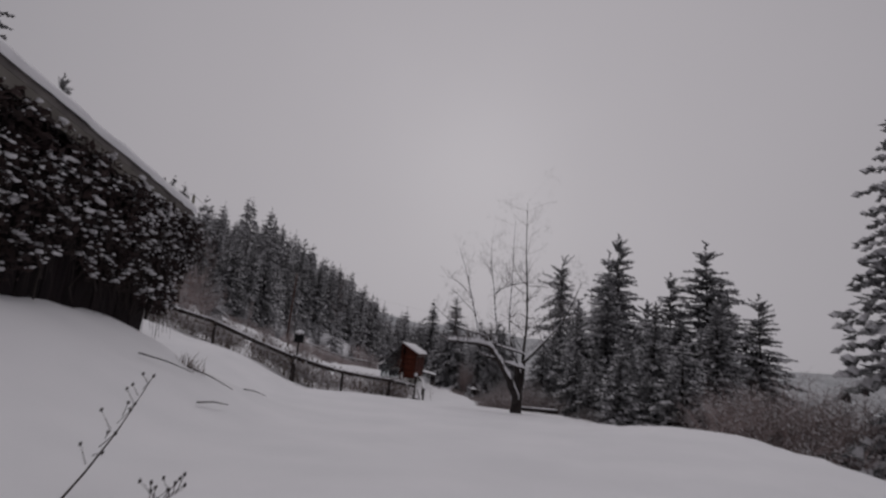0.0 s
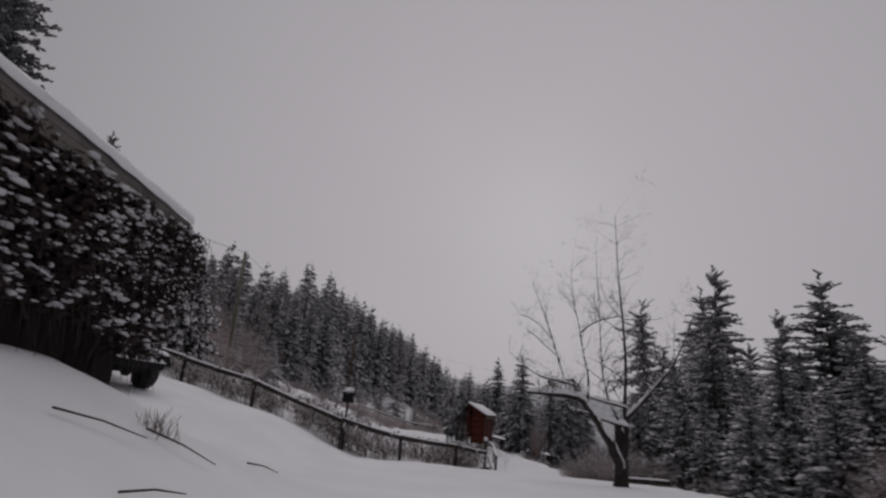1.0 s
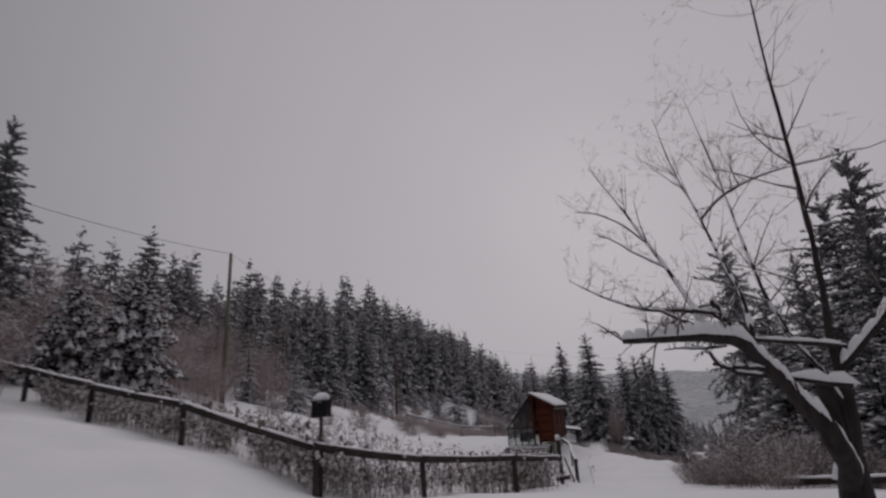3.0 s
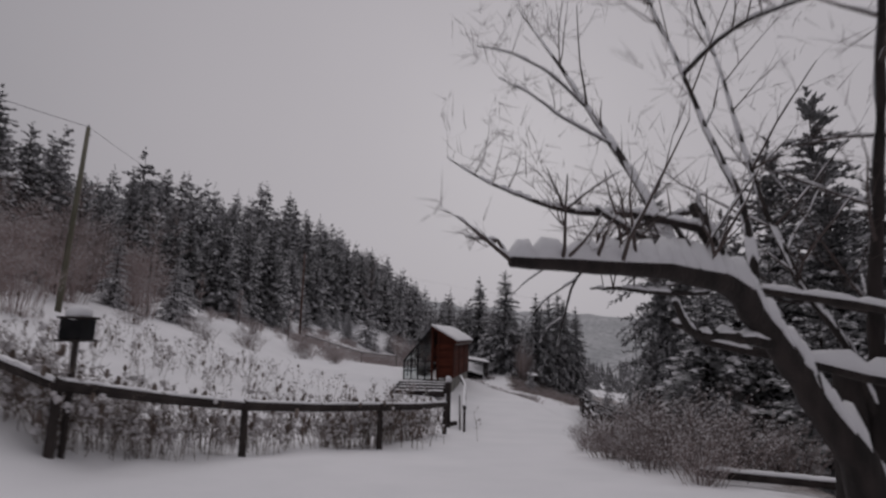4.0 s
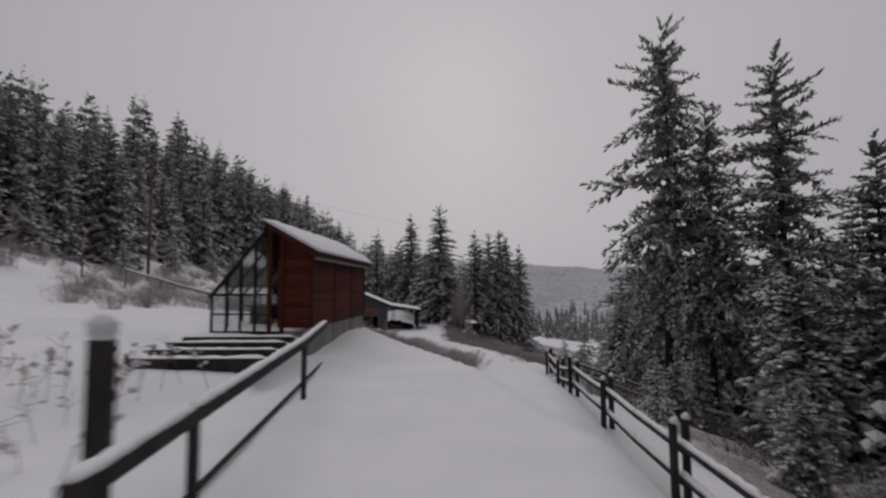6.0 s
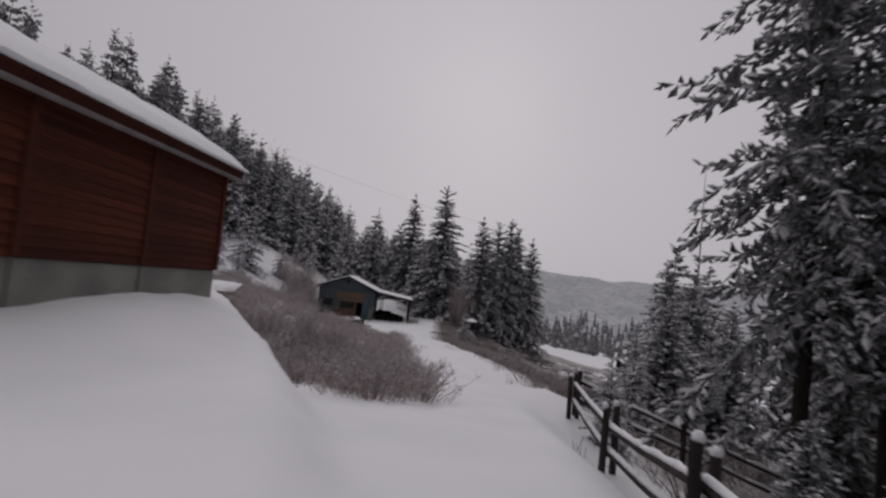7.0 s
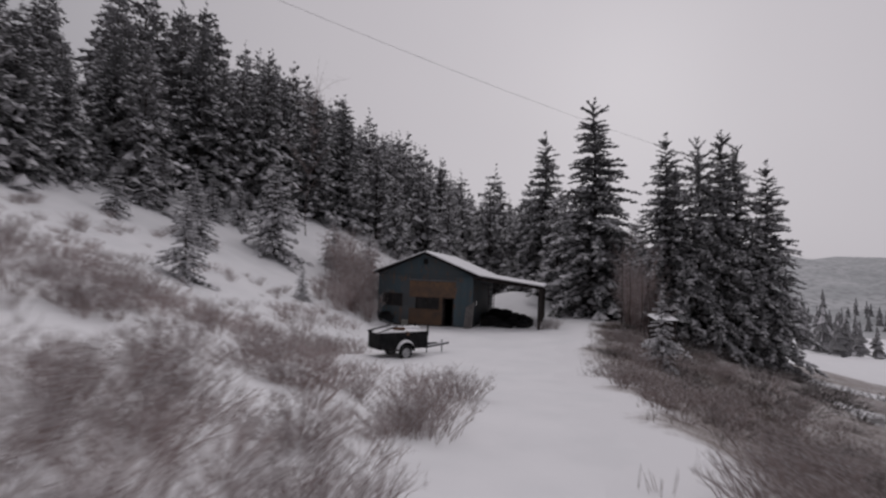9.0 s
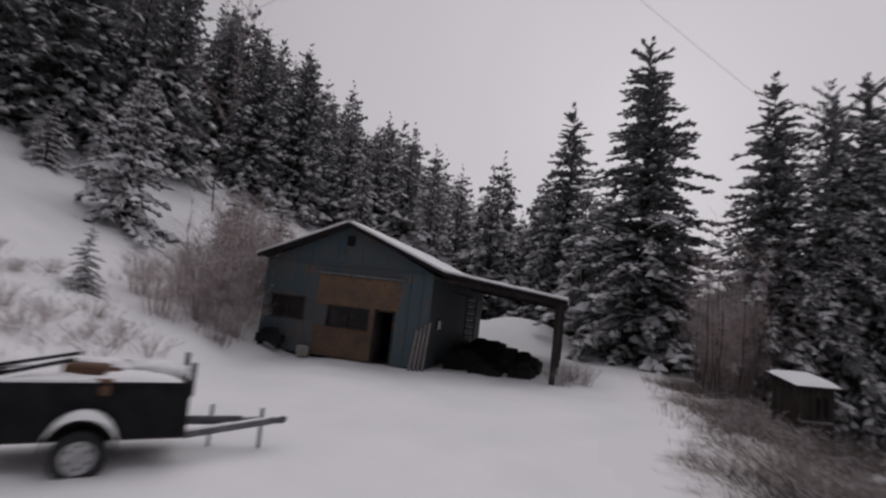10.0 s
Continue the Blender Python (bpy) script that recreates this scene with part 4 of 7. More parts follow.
    part("back_wall", Geo().sheet([(0, L + 0.2, 0), (0, L + 0.2, EV), (ax, L + 0.2, AP), (W, L + 0.2, EV), (W, L + 0.2, 0)], (0, -0.12, 0)), M_TEAL, sh)
    part("side_wall", Geo().box((W - 0.07, L / 2 + 0.1, EV / 2), (0.14, L - 0.1, EV)), M_TEAL, sh)
    # near-black floor: the darkness of the unlit room is painted in
    part("inside_floor", Geo().box((W / 2, L / 2 + 0.1, 0.0), (W - 0.3, L - 0.3, 0.08)), M_SHADEBLACK, sh)
    for y in (1.6,):
        w = part("side_window", Geo().box((W + 0.01, y, 1.75), (0.06, 0.62, 0.5)), M_OLDWOOD, sh)
        part("pane", Geo().box((W + 0.035, y, 1.75), (0.03, 0.48, 0.38)), M_LAMPGLASS, w, "pale frosted pane")
    # roof, running on over the carport
    CP = 5.2
    cz = EV - 0.5
    ov = 0.55
    for a, b in (((-0.25, EV + 0.02), (ax, AP)), ((ax, AP), (W + 0.5, EV + 0.02)), ((W + 0.5, EV + 0.02), (W + CP, cz - 0.05))):
        up = Vector((-(b[1] - a[1]), 0, b[0] - a[0])).normalized() * 0.1
        part("roof", Geo().sheet([(a[0], -ov, a[1]), (b[0], -ov, b[1]), (b[0], L + 0.4, b[1]), (a[0], L + 0.4, a[1])], up), M_OLDWOOD, sh)
        g = Geo()
        n = 14
        for i in range(n + 1):
            t = i / n
            for j in range(15):
                edge = 0.5 if j in (0, 14) else 1
                g.v.append((a[0] + (b[0] - a[0]) * t + up.x, -ov - 0.03 + (L + 0.46 + ov) * j / 14, a[1] + (b[1] - a[1]) * t + up.z + (0.13 + rng.uniform(-0.012, 0.015)) * edge))
        for i in range(n):
            for j in range(14):
                k = i * 15 + j
                g.f.append((k, k + 15, k + 16, k + 1))
        g.sheet([(a[0] + up.x, -ov - 0.03, a[1] + up.z - 0.004), (b[0] + up.x, -ov - 0.03, b[1] + up.z - 0.004), (b[0] + up.x, L + 0.4, b[1] + up.z - 0.004), (a[0] + up.x, L + 0.4, a[1] + up.z - 0.004)], (0, 0, 0.08))
        part("roof_snow", g, M_SNOW, sh, "even layer of snow on the roof", True)
        part("barge_board", Geo().beam((a[0], -ov + 0.02, a[1] - 0.02), (b[0], -ov + 0.02, b[1] + 0.0), 0.05, 0.13), M_SHADEBLACK, sh)
    for y in (0.0, 4.0, 8.0, 12.0):
        part("carport_post", Geo().tube([(W + CP - 0.3, y, -0.9), (W + CP - 0.3, y, cz + 0.05)], 0.11, 8), M_OLDWOOD, sh)
        part("carport_rafter", Geo().beam((W, y, EV - 0.12), (W + CP - 0.1, y, cz - 0.12), 0.08, 0.16), M_OLDWOOD, sh)
    part("carport_beam", Geo().beam((W + CP - 0.3, -0.4, cz - 0.1), (W + CP - 0.3, L + 0.3, cz - 0.1), 0.14, 0.2), M_OLDWOOD, sh)
    return sh


workshop()


# ---- the house beside the start ----
def house():
    rng = random.Random(8)
    hs = thing("house", "dark-boarded house with a low snow-covered roof, overgrown with vine", "house", pose(-5.3, 12.3, 3.05, 0, 0, 0))
    D, L, HT = 9.0, 22.0, 3.22
    rise = 0.10
    n = 62
    for i in range(n):
        y = -0.12 - i * 0.27
        top = HT + rise * min(-y, 11) - rise * max(0, -y - 11) - 0.05
        part("wall_board", Geo().box((rng.uniform(-0.012, 0.012), y, (top - 0.9) / 2), (0.05, 0.262, top + 0.9), bev=0.01), M_DARKWALL, hs)
    part("inner_wall", Geo().sheet([(-0.03, 0, -0.9), (-0.03, 0, HT - 0.1), (-0.03, -11, HT + rise * 11 - 0.1), (-0.03, -L, HT - 0.1), (-0.03, -L, -0.9)], (-0.15, 0, 0)), M_DARKWALL, hs)
    part("end_wall", Geo().box((-D / 2, -0.08, HT / 2 - 0.5), (D, 0.16, HT + 0.9)), M_DARKWALL, hs)
    part("back_wall", Geo().box((-D, -L / 2, HT / 2 - 0.4), (0.16, L, HT + 0.8)), M_DARKWALL, hs)
    part("end_wall", Geo().box((-D / 2, -L, HT / 2 - 0.5), (D, 0.16, HT + 0.9)), M_DARKWALL, hs)
    for a, b in (((0.45, HT - 0.08), (-11, HT + rise * 11)), ((-11, HT + rise * 11), (-L - 0.5, HT - 0.1))):
        part("roof", Geo().sheet([(0.5, a[0], a[1]), (0.5, b[0], b[1]), (-D - 0.4, b[0], b[1]), (-D - 0.4, a[0], a[1])][::-1], (0, 0, 0.12)), M_GREYWOOD, hs)
        part("fascia", Geo().beam((0.47, a[0], a[1] - 0.08), (0.47, b[0], b[1] - 0.08), 0.04, 0.3), M_FASCIA, hs, "grey weathered fascia board")
        g = Geo()
        m = 40
        for i in range(m + 1):
            t = i / m
            y, z = a[0] + (b[0] - a[0]) * t, a[1] + (b[1] - a[1]) * t + 0.12
            for u, w in ((0.56, -0.02), (0.57, 0.10), (0.48, 0.20), (0.2, 0.26), (-0.6, 0.27), (-3, 0.28), (-D - 0.4, 0.25)):
                g.v.append((u + rng.uniform(-0.02, 0.02), y, z + w + rng.uniform(-0.015, 0.02)))
        for i in range(m):
            for j in range(6):
                k = i * 7 + j
                g.f.append((k, k + 1, k + 8, k + 7))
        part("roof_snow", g, M_SNOW, hs, "thick soft snow along the roof edge", True)
    return hs


house()


# ---- bare shrubs and brush ----
def shrub_meshes(h, w, stems, seed, twigs, frost, fork=3, thick=0.012, tufty=0.8):
    """A bare shrub: forking stems from one root, and small tufts of frost on them."""
    rng = random.Random(seed)
    g, s = Geo(), Geo()
    for i in range(stems):
        az, sp = rng.uniform(0, 6.28), rng.uniform(0.15, 1.0)
        p = Vector((math.cos(az) * 0.34 * w * rng.random() * sp, math.sin(az) * 0.34 * w * rng.random() * sp, -0.1))
        tip = Vector((math.cos(az) * w * 0.5 * sp, math.sin(az) * w * 0.5 * sp, h * rng.uniform(0.55, 1.05) * (1.1 - 0.35 * sp)))
        mid = p.lerp(tip, 0.5) + Vector((0, 0, h * 0.1))
        g.tube([p, mid, tip], [thick, thick * 0.7, thick * 0.3], 3, False)
        for k in range(fork):
            t = rng.uniform(0.3, 0.95)
            a = mid.lerp(tip, t) if t > 0.5 else p.lerp(mid, t + 0.4)
            d = Vector((rng.uniform(-1, 1), rng.uniform(-1, 1), rng.uniform(0.1, 1.0))) * h * rng.uniform(0.12, 0.3)
            g.thorn(a, a + d, thick * 0.5)
            for _ in range(1):
                e = a + d * rng.uniform(0.3, 0.8)
                g.thorn(e, e + (d + Vector((rng.uniform(-1, 1), rng.uniform(-1, 1), rng.uniform(-0.5, 1))) * d.length * 0.7) * rng.uniform(0.3, 0.6), thick * 0.32)
            for _ in range(2):
                if rng.random() > tufty:
                    continue
                e = a + d * rng.uniform(0.2, 1)
                q = rng.uniform(0.010, 0.024) * (0.6 + 0.3 * h)
                s.add([(e.x - q, e.y - q * 0.6, e.z), (e.x + q, e.y - q * 0.6, e.z), (e.x, e.y + q, e.z), (e.x, e.y, e.z + q * 1.1)], [(0, 1, 3), (1, 2, 3), (2, 0, 3)])
    return [("twig_mass", g.mesh("twig_mass", twigs)), ("frost", s.mesh("frost", frost))]


def shrub_proto(name, label, group, *a, **k):
    ob = thing(name, label, "shrub", group=group)
    for n, me in shrub_meshes(*a, **k):
        tagged(part(n, me, None, ob), kind="stuff")
    return ob


BRUSH = [shrub_proto("brush_shrub", "low bare reddish brush dusted with frost", "brush on the bank", 0.80, 2.3, 40, s, M_BRUSH, M_FROST, 6, 0.0082) for s in (1, 2, 3)]
TALL = [shrub_proto("bare_shrub", "tall bare shrub with frosted grey twigs", "tall bare shrubs", 3.2, 3.4, 56, s, M_BRUSH, M_FROST, 12, 0.013) for s in (4, 5)]
GREYB = [shrub_proto("roadside_shrub", "grey-brown leafless shrub sprinkled with snow", "shrubs by the drive", 1.15, 2.4, 64, s, M_THICKET, M_FROST, 7, 0.008) for s in (6, 7)]
SCRUB = [shrub_proto("scrub_shrub", "low grey-brown scrub matted below the road, thinly snowed", "scrub below the road", 0.62, 3.1, 40, s, M_SCRUB, M_FROST, 5, 0.015, 0.35) for s in (8, 9)]
rngb = random.Random(21)


def on_road(x, y, pad):
    return abs(x - float(ROAD_X(y))) < pad or (y > 94 and -6.4 < x < 5 and y < 124) or (y > 106 and -11 < x < 0 and y < 130)


def bank_edge(x):
    return float(np.interp(x, [-14, -6, -2, 0, 2, 3.2, 4.3, 5.2], [68, 66, 62.8, 59.9, 56.2, 53.2, 49.6, 43]))


made, extra = 0, []
while made < 580:
    u = rngb.random()
    if u < 0.52:
        x, y = rngb.uniform(-14, 4.0), rngb.uniform(52, 97)
        if y < bank_edge(x) + 0.9 or (y > 72 and rngb.random() < 0.35 * (-x > 5)):
            continue
    elif u < 0.62:
        x, y = rngb.uniform(6.5, 17), rngb.uniform(62, 124)
        if x > 9 + (y - 62) * 0.4:
            continue
    else:
        x, y = rngb.uniform(-27, -7), rngb.uniform(60, 113)
        if rngb.random() < 0.2:
            continue
    if on_road(x, y, 1.9 if x < float(ROAD_X(y)) else 4.2 if y < 104 else 2.8) or (x - 8.5) ** 2 + (y - 117.5) ** 2 < 20 or noise.noise(Vector((x * 0.22, y * 0.22, 5))) < (-0.34 if 76 < y < 97 and -13 < x < 4 else -0.2 if x < 4 else -0.3):
        continue
    made += 1
    sz = rngb.uniform(0.5, 1.2) * (0.7 if y > 95 and x < -6 else 1)
    if made <= 290:
        place(rngb.choice(BRUSH), x, y, sz, rngb.uniform(0, 360), 0.05, 0, rngb.uniform(0.8, 1.2))
    else:
        extra.append((x, y, sz, rngb.uniform(0, 6.28)))
for x, y, sz in [(2.2, 61.9, 1.3), (3.0, 61.5, 1.3), (1.3, 63.0, 1.4), (3.6, 61.2, 1.2), (2.7, 63.0, 1.3), (0.5, 64.4, 1.4), (-0.9, 66.2, 1.5), (-1.7, 67.4, 1.5), (1.8, 64.6, 1.4), (4.1, 62.0, 1.3), (3.4, 62.6, 1.4), (3.9, 63.6, 1.4), (2.8, 63.8, 1.5), (2.2, 65.0, 1.5), (3.0, 65.4, 1.4), (1.5, 66.4, 1.5), (2.4, 67.2, 1.4), (0.8, 67.6, 1.5), (3.6, 65.2, 1.2), (1.4, 69, 1.4), (0.2, 66, 1.4), (0.2, 70, 1.5)]:
    place(BRUSH[rngb.randrange(3)], x, y, sz * 0.85, rngb.uniform(0, 360), 0.05, 0, 1.0)
for k in range(60):
    x = rngb.uniform(0.2, 4.7)
    place(BRUSH[k % 3], x, max(bank_edge(x) + 0.9, float(np.interp(x, [0, 1.4, 4, 5], [59.6, 58.9, 56.2, 55.6]))) + rngb.uniform(0, 6.5), rngb.uniform(0.75, 1.15), rngb.uniform(0, 360), 0.05, 0, rngb.uniform(0.9, 1.2))
for x, y, sz in [(-10.7, 114.4, 0.5), (-11.2, 116.0, 0.7), (-12.5, 113.4, 0.7), (-12.2, 115, 0.9), (-12.9, 116.2, 1.0), (-14.3, 114.2, 0.6), (-12.6, 117.9, 1.15), (-14, 118.2, 1.1), (-13.2, 120, 1.4), (-15, 121, 1.4), (-16.5, 123, 1.5), (-14.6, 116.5, 0.8), (-0.4, 62.9, 0.5), (0.7, 63.5, 0.55), (-1.3, 63.6, 0.55), (1.6, 64.3, 0.45), (-2.3, 65.0, 0.5), (15.5, 22, 1.5), (17, 23.5, 1.7), (18.5, 22, 1.8), (14.8, 24.5, 1.3), (20, 24, 1.9), (16.5, 26, 1.6), (21.5, 22, 1.9), (13.6, 22.6, 1.1), (-16.5, 22.5, 1.2), (-17.5, 20.2, 1.3), (-15.8, 24.8, 1.0), (-18.5, 26.2, 1.3), (-19.5, 36, 1.1), (-21.5, 39, 1.2), (-17.5, 37.5, 0.9), (-24, 48, 1.2), (-22, 52, 1.0), (-26, 45, 1.4), (-27, 50, 1.7), (-30, 47, 1.9), (-29, 53, 1.8), (-25, 55, 1.5), (-32, 52, 2.0), (-31, 58, 1.9), (-27, 58, 1.6), (-34, 46, 2.1), (-28, 42, 1.7), (-23, 42, 1.3), (-25, 38, 1.5), (-32, 40, 2.0), (-36, 52, 2.2), (-24, 33, 1.4)]:
    place(TALL[rngb.random() < 0.5], x, y, sz, rngb.uniform(0, 360), 0.1)
for x, y, sz in [(8.2, 125.5, 1.5), (8.9, 126.6, 1.8), (7.5, 127, 1.7), (8.0, 128, 1.9), (9.6, 127.6, 1.7)]:
    place(TALL[rngb.random() < 0.5], x, y, sz, rngb.uniform(0, 360), 0.1, 0, 0.42)
for k in range(11):
    place(BRUSH[k % 3], -8.0 + rngb.uniform(-0.6, 1.0) * 1.3, 102.4 + rngb.uniform(-0.5, 1.1) * 2.2 + rngb.uniform(-0.8, 0.8), 1.0, 40 * k, 0.05)
for x, y, sz in [(1.3, 118.5, 0.6), (2.0, 119.3, 0.7), (1.5, 120.2, 0.6)]:
    place(GREYB[0], x, y, sz, 70 * x, 0.05)
count = 0
while count < 275:
    if count > 225:
        x, y = rngb.uniform(5.2, 13), rngb.uniform(106, 126)
        if abs(x - 9.6) < 1.6 and abs(y - 120.3) < 1.6:
            continue
    elif rngb.random() < 0.3:
        x, y = rngb.uniform(7.6, 20), rngb.uniform(38, 68)
        if x < float(np.interp(y, [37, 46, 55, 61, 68], [7.2, 8.0, 9.2, 10, 10])):
            continue
    else:
        x, y = rngb.uniform(7, 30), rngb.uniform(66, 128)
        if x < float(ROAD_X(y)) + (4.4 if y < 104 else 3.4) or (abs(x - 8.5) < 2 and abs(y - 117.5) < 2):
            continue
    count += 1
    place(SCRUB[rngb.random() < 0.5], x, y, rngb.uniform(0.7, 1.3) * (0.6 if count > 225 else 1), rngb.uniform(0, 360), 0.05, 0, rngb.uniform(0.9, 1.3))
for x, y, sz in [(-11.5, 27.9, 0.8), (-9.2, 27.6, 0.75), (-7.6, 27.5, 0.9), (-5.9, 28.2, 0.7), (-13.8, 28.4, 0.9), (-4.4, 30.2, 0.7), (-2.6, 32.4, 0.65), (-10.4, 29.6, 0.8), (-7.0, 30.2, 0.7), (4.55, 31.3, 0.95), (5.3, 31.2, 1.7), (6.2, 32.6, 1.6), (6.7, 30.3, 1.8), (5.8, 29.0, 1.4), (6.4, 34.4, 1.5), (4.4, 32.9, 0.9), (5.0, 34.2, 1.0), (5.0, 29.8, 1.0), (5.5, 31.0, 1.1), (6.3, 29.2, 1.2), (5.4, 27.9, 0.85), (5.9, 30.4, 1.0), (4.9, 31.5, 0.8), (6.6, 31.8, 1.1), (5.6, 33.6, 0.9), (7.6, 29.3, 1.2), (7.2, 34.2, 1.1), (8.6, 32.4, 1.3), (9.8, 30.0, 1.3), (6.8, 36.4, 0.8), (8.4, 36.6, 1.0), (9.9, 35.0, 1.2), (11.2, 32.5, 1.3), (10.6, 38.2, 1.2), (12.4, 36.0, 1.3), (8.9, 26.6, 1.1), (11, 27, 1.3), (9.2, 40.5, 1.0), (10.8, 43.5, 1.2),
                 (-9.5, 55.5, 0.8), (-12.5, 57.5, 1.1), (-15, 54, 1.2), (-17, 57, 1.4), (-14, 60.5, 1.3), (-18.5, 61.5, 1.5), (-20, 55, 1.4), (-16.5, 50.5, 1.0), (-19.5, 47.5, 1.2), (-11, 61, 1.0)]:
    place(GREYB[rngb.random() < 0.5], x, y, sz * 0.8, rngb.uniform(0, 360), 0.05, 0, rngb.uniform(0.9, 1.2))


def merged(name, protos, spots, material_of, label, category):
    """Many alike plants past the first few hundred, joined by material."""
    for n in range(2):
        vs, fs, o = [], [], 0
        for i, (x, y, sz, a) in enumerate(spots):
            me = next(o.data for o in protos[i % len(protos)].children if o.name.startswith(("twig_mass", "frost")[n]))
            co = np.empty(len(me.vertices) * 3)
            me.vertices.foreach_get("co", co)
            co = co.reshape(-1, 3) * sz
            c, s = math.cos(a), math.sin(a)
            vs.append(np.stack([co[:, 0] * c - co[:, 1] * s + x, co[:, 0] * s + co[:, 1] * c + y, co[:, 2] + ground(x, y)], -1))
            fs += [[v + o for v in p.vertices] for p in me.polygons]
            o += len(co)
        me = bpy.data.meshes.new(name)
        me.from_pydata(np.concatenate(vs).tolist(), [], fs)
        me.materials.append(material_of[n])
        tagged(new(name if n == 0 else "brush_frost", me), label if n == 0 else "frost on the brush thicket", category, kind="stuff")


THIN = [shrub_proto("thin_brush", "low bare reddish brush dusted with frost", "brush on the bank", 0.72, 2.5, 24, s, M_BRUSH, M_FROST, 4, 0.0115) for s in (11, 12, 13)]
bank = []
while len(bank) < 190:
    if len(bank) < 150:
        x, y = rngb.uniform(-10, 2.2), rngb.uniform(73, 98)
    elif len(bank) < 172:
        x, y = rngb.uniform(-10.5, -6.7), rngb.uniform(99.5, 107)
    else:
        x, y = rngb.uniform(-13, -9.8), rngb.uniform(105, 111)
    if abs(x - float(ROAD_X(y))) < 2.3 or noise.noise(Vector((x * 0.3, y * 0.3, 2))) < -0.22:
        continue
    bank.append((x, y, rngb.uniform(0.55, 1.0), rngb.uniform(0, 6.28)))
merged("bank_thicket", THIN, bank, (M_BRUSH, M_FROST), "thicket of bare frosted brush on the bank", "brush")
slope = []
while len(slope) < 330:
    y = rngb.uniform(58, 118)
    x = float(ROAD_X(y)) + 2.7 + abs(rngb.gauss(0, 5.5))
    if (y < 62 and x < 10.5) or (y > 104 and x < 5.8) or (x - 9.6) ** 2 + (y - 120.3) ** 2 < 9 or noise.noise(Vector((x * 0.25, y * 0.2, 9))) < -0.25:
        continue
    slope.append((x, y, rngb.uniform(0.55, 1.1), rngb.uniform(0, 6.28)))
merged("slope_thicket", THIN, slope, (M_BRUSH, M_FROST), "thicket of bare frosted brush below the road", "brush")
merged("brush_thicket", BRUSH, extra, (M_BRUSH, M_FROST), "thicket of bare frosted brush on the hillside", "brush")
for p in BRUSH + THIN + TALL + GREYB + SCRUB:
    drop_proto(p)


# ---- the old fruit tree that leans over the drive ----
def fruit_tree():
    rng = random.Random(13)
    bx, by, bz = 4.9, 22.9, ground(4.9, 22.9) - 0.15
    tree = thing("fruit_tree", "old leafless fruit tree with thick snow along its limbs", "tree")
    twigs, snow = Geo(), Geo()

    def limb(pts, radii, name="limb", cover=1.0):
        pts = [Vector(p) for p in pts]
        # rounded path
        path, rad = [], []
        for i in range(len(pts) - 1):
            p0, p1, p2, p3 = pts[max(i - 1, 0)], pts[i], pts[i + 1], pts[min(i + 2, len(pts) - 1)]
            for k in range(4):
                t = k / 4
                path.append(0.5 * ((2 * p1) + (p2 - p0) * t + (2 * p0 - 5 * p1 + 4 * p2 - p3) * t * t + (3 * p1 - p0 - 3 * p2 + p3) * t ** 3) + Vector([rng.uniform(-1, 1) * radii[i] * 0.22 for _ in range(3)]))
                rad.append((radii[i] + (radii[i + 1] - radii[i]) * t) * rng.uniform(0.92, 1.1))
        path.append(pts[-1])
        rad.append(radii[-1])
        part(name, Geo().tube(path, rad, 9), M_FRUITBARK, tree, smooth=True)
        for i in range(len(path) - 1):
            d = path[i + 1] - path[i]
            flat = d.xy.length / max(d.length, 1e-4)
            if flat > 0.3 and (rad[i] > 0.045 or rng.random() < 0.75):
                up = Vector((0, 0, rad[i] * (0.35 + 0.5 * (1 - flat))))
                snow.cap(path[i] + up - d * 0.3, path[i + 1] + up + d * 0.15, rad[i] * 2.25 + 0.006, rad[i] * 1.25 + (0.09 if rad[i] > 0.045 else 0.012), rng, 3)
        return path, rad

    def spray_twigs(path, rad, n, reach, rise, depth=2):
        for _ in range(n):
            i = rng.randrange(len(path) // 3, len(path))
            p, r0 = path[i], min(rad[i] * 0.5, 0.016)
            d = Vector((rng.uniform(-0.7, 0.7), rng.uniform(-0.8, 0.8), rng.uniform(*rise))).normalized() * reach * rng.uniform(0.4, 0.95)
            branch(p, d, r0, depth)

    def branch(p, d, r0, depth):
        q = [p]
        v = Vector(d) / 4
        for k in range(4):
            v = v + Vector([rng.uniform(-1, 1) * d.length * 0.05 for _ in range(3)]) + Vector((0, 0, d.length * 0.012))
            nxt = q[-1] + v
            if 0.2 < nxt.x < 4.2 and 13 < nxt.y < 29 and nxt.z < 4.15:
                nxt.z = 4.15 + rng.random() * 0.2
            q.append(nxt)
        rr = [r0, r0 * 0.8, r0 * 0.6, r0 * 0.42, r0 * 0.2]
        twigs.tube(q, rr, 5 if r0 > 0.012 else 3, False)
        if r0 > 0.012:
            for a, b, r in zip(q, q[1:], rr):
                if (b - a).xy.length > 0.5 * (b - a).length and rng.random() < 0.8:
                    snow.cap(a + Vector((0, 0, r * 0.7)), b + Vector((0, 0, r * 0.5)), r * 2.0, r * 1.3 + 0.012, rng, 2)
        if depth:
            for _ in range(4 if depth > 1 else 2):
                i = rng.randrange(1, 5)
                nd = (d.normalized() + Vector([rng.uniform(-0.9, 0.9) for _ in range(3)])).normalized() * d.length * rng.uniform(0.3, 0.6)
                branch(q[i], nd, rr[i] * 0.6, depth - 1)
        else:
            for a in q[1:]:
                if rng.random() < 0.45:
                    e = (d.normalized() + Vector([rng.uniform(-1.1, 1.1) for _ in range(3)])).normalized() * rng.uniform(0.08, 0.3)
                    if (a + e).z > 4.2 or (a + e).x > 4.3:
                        twigs.thorn(a, a + e, 0.0035)

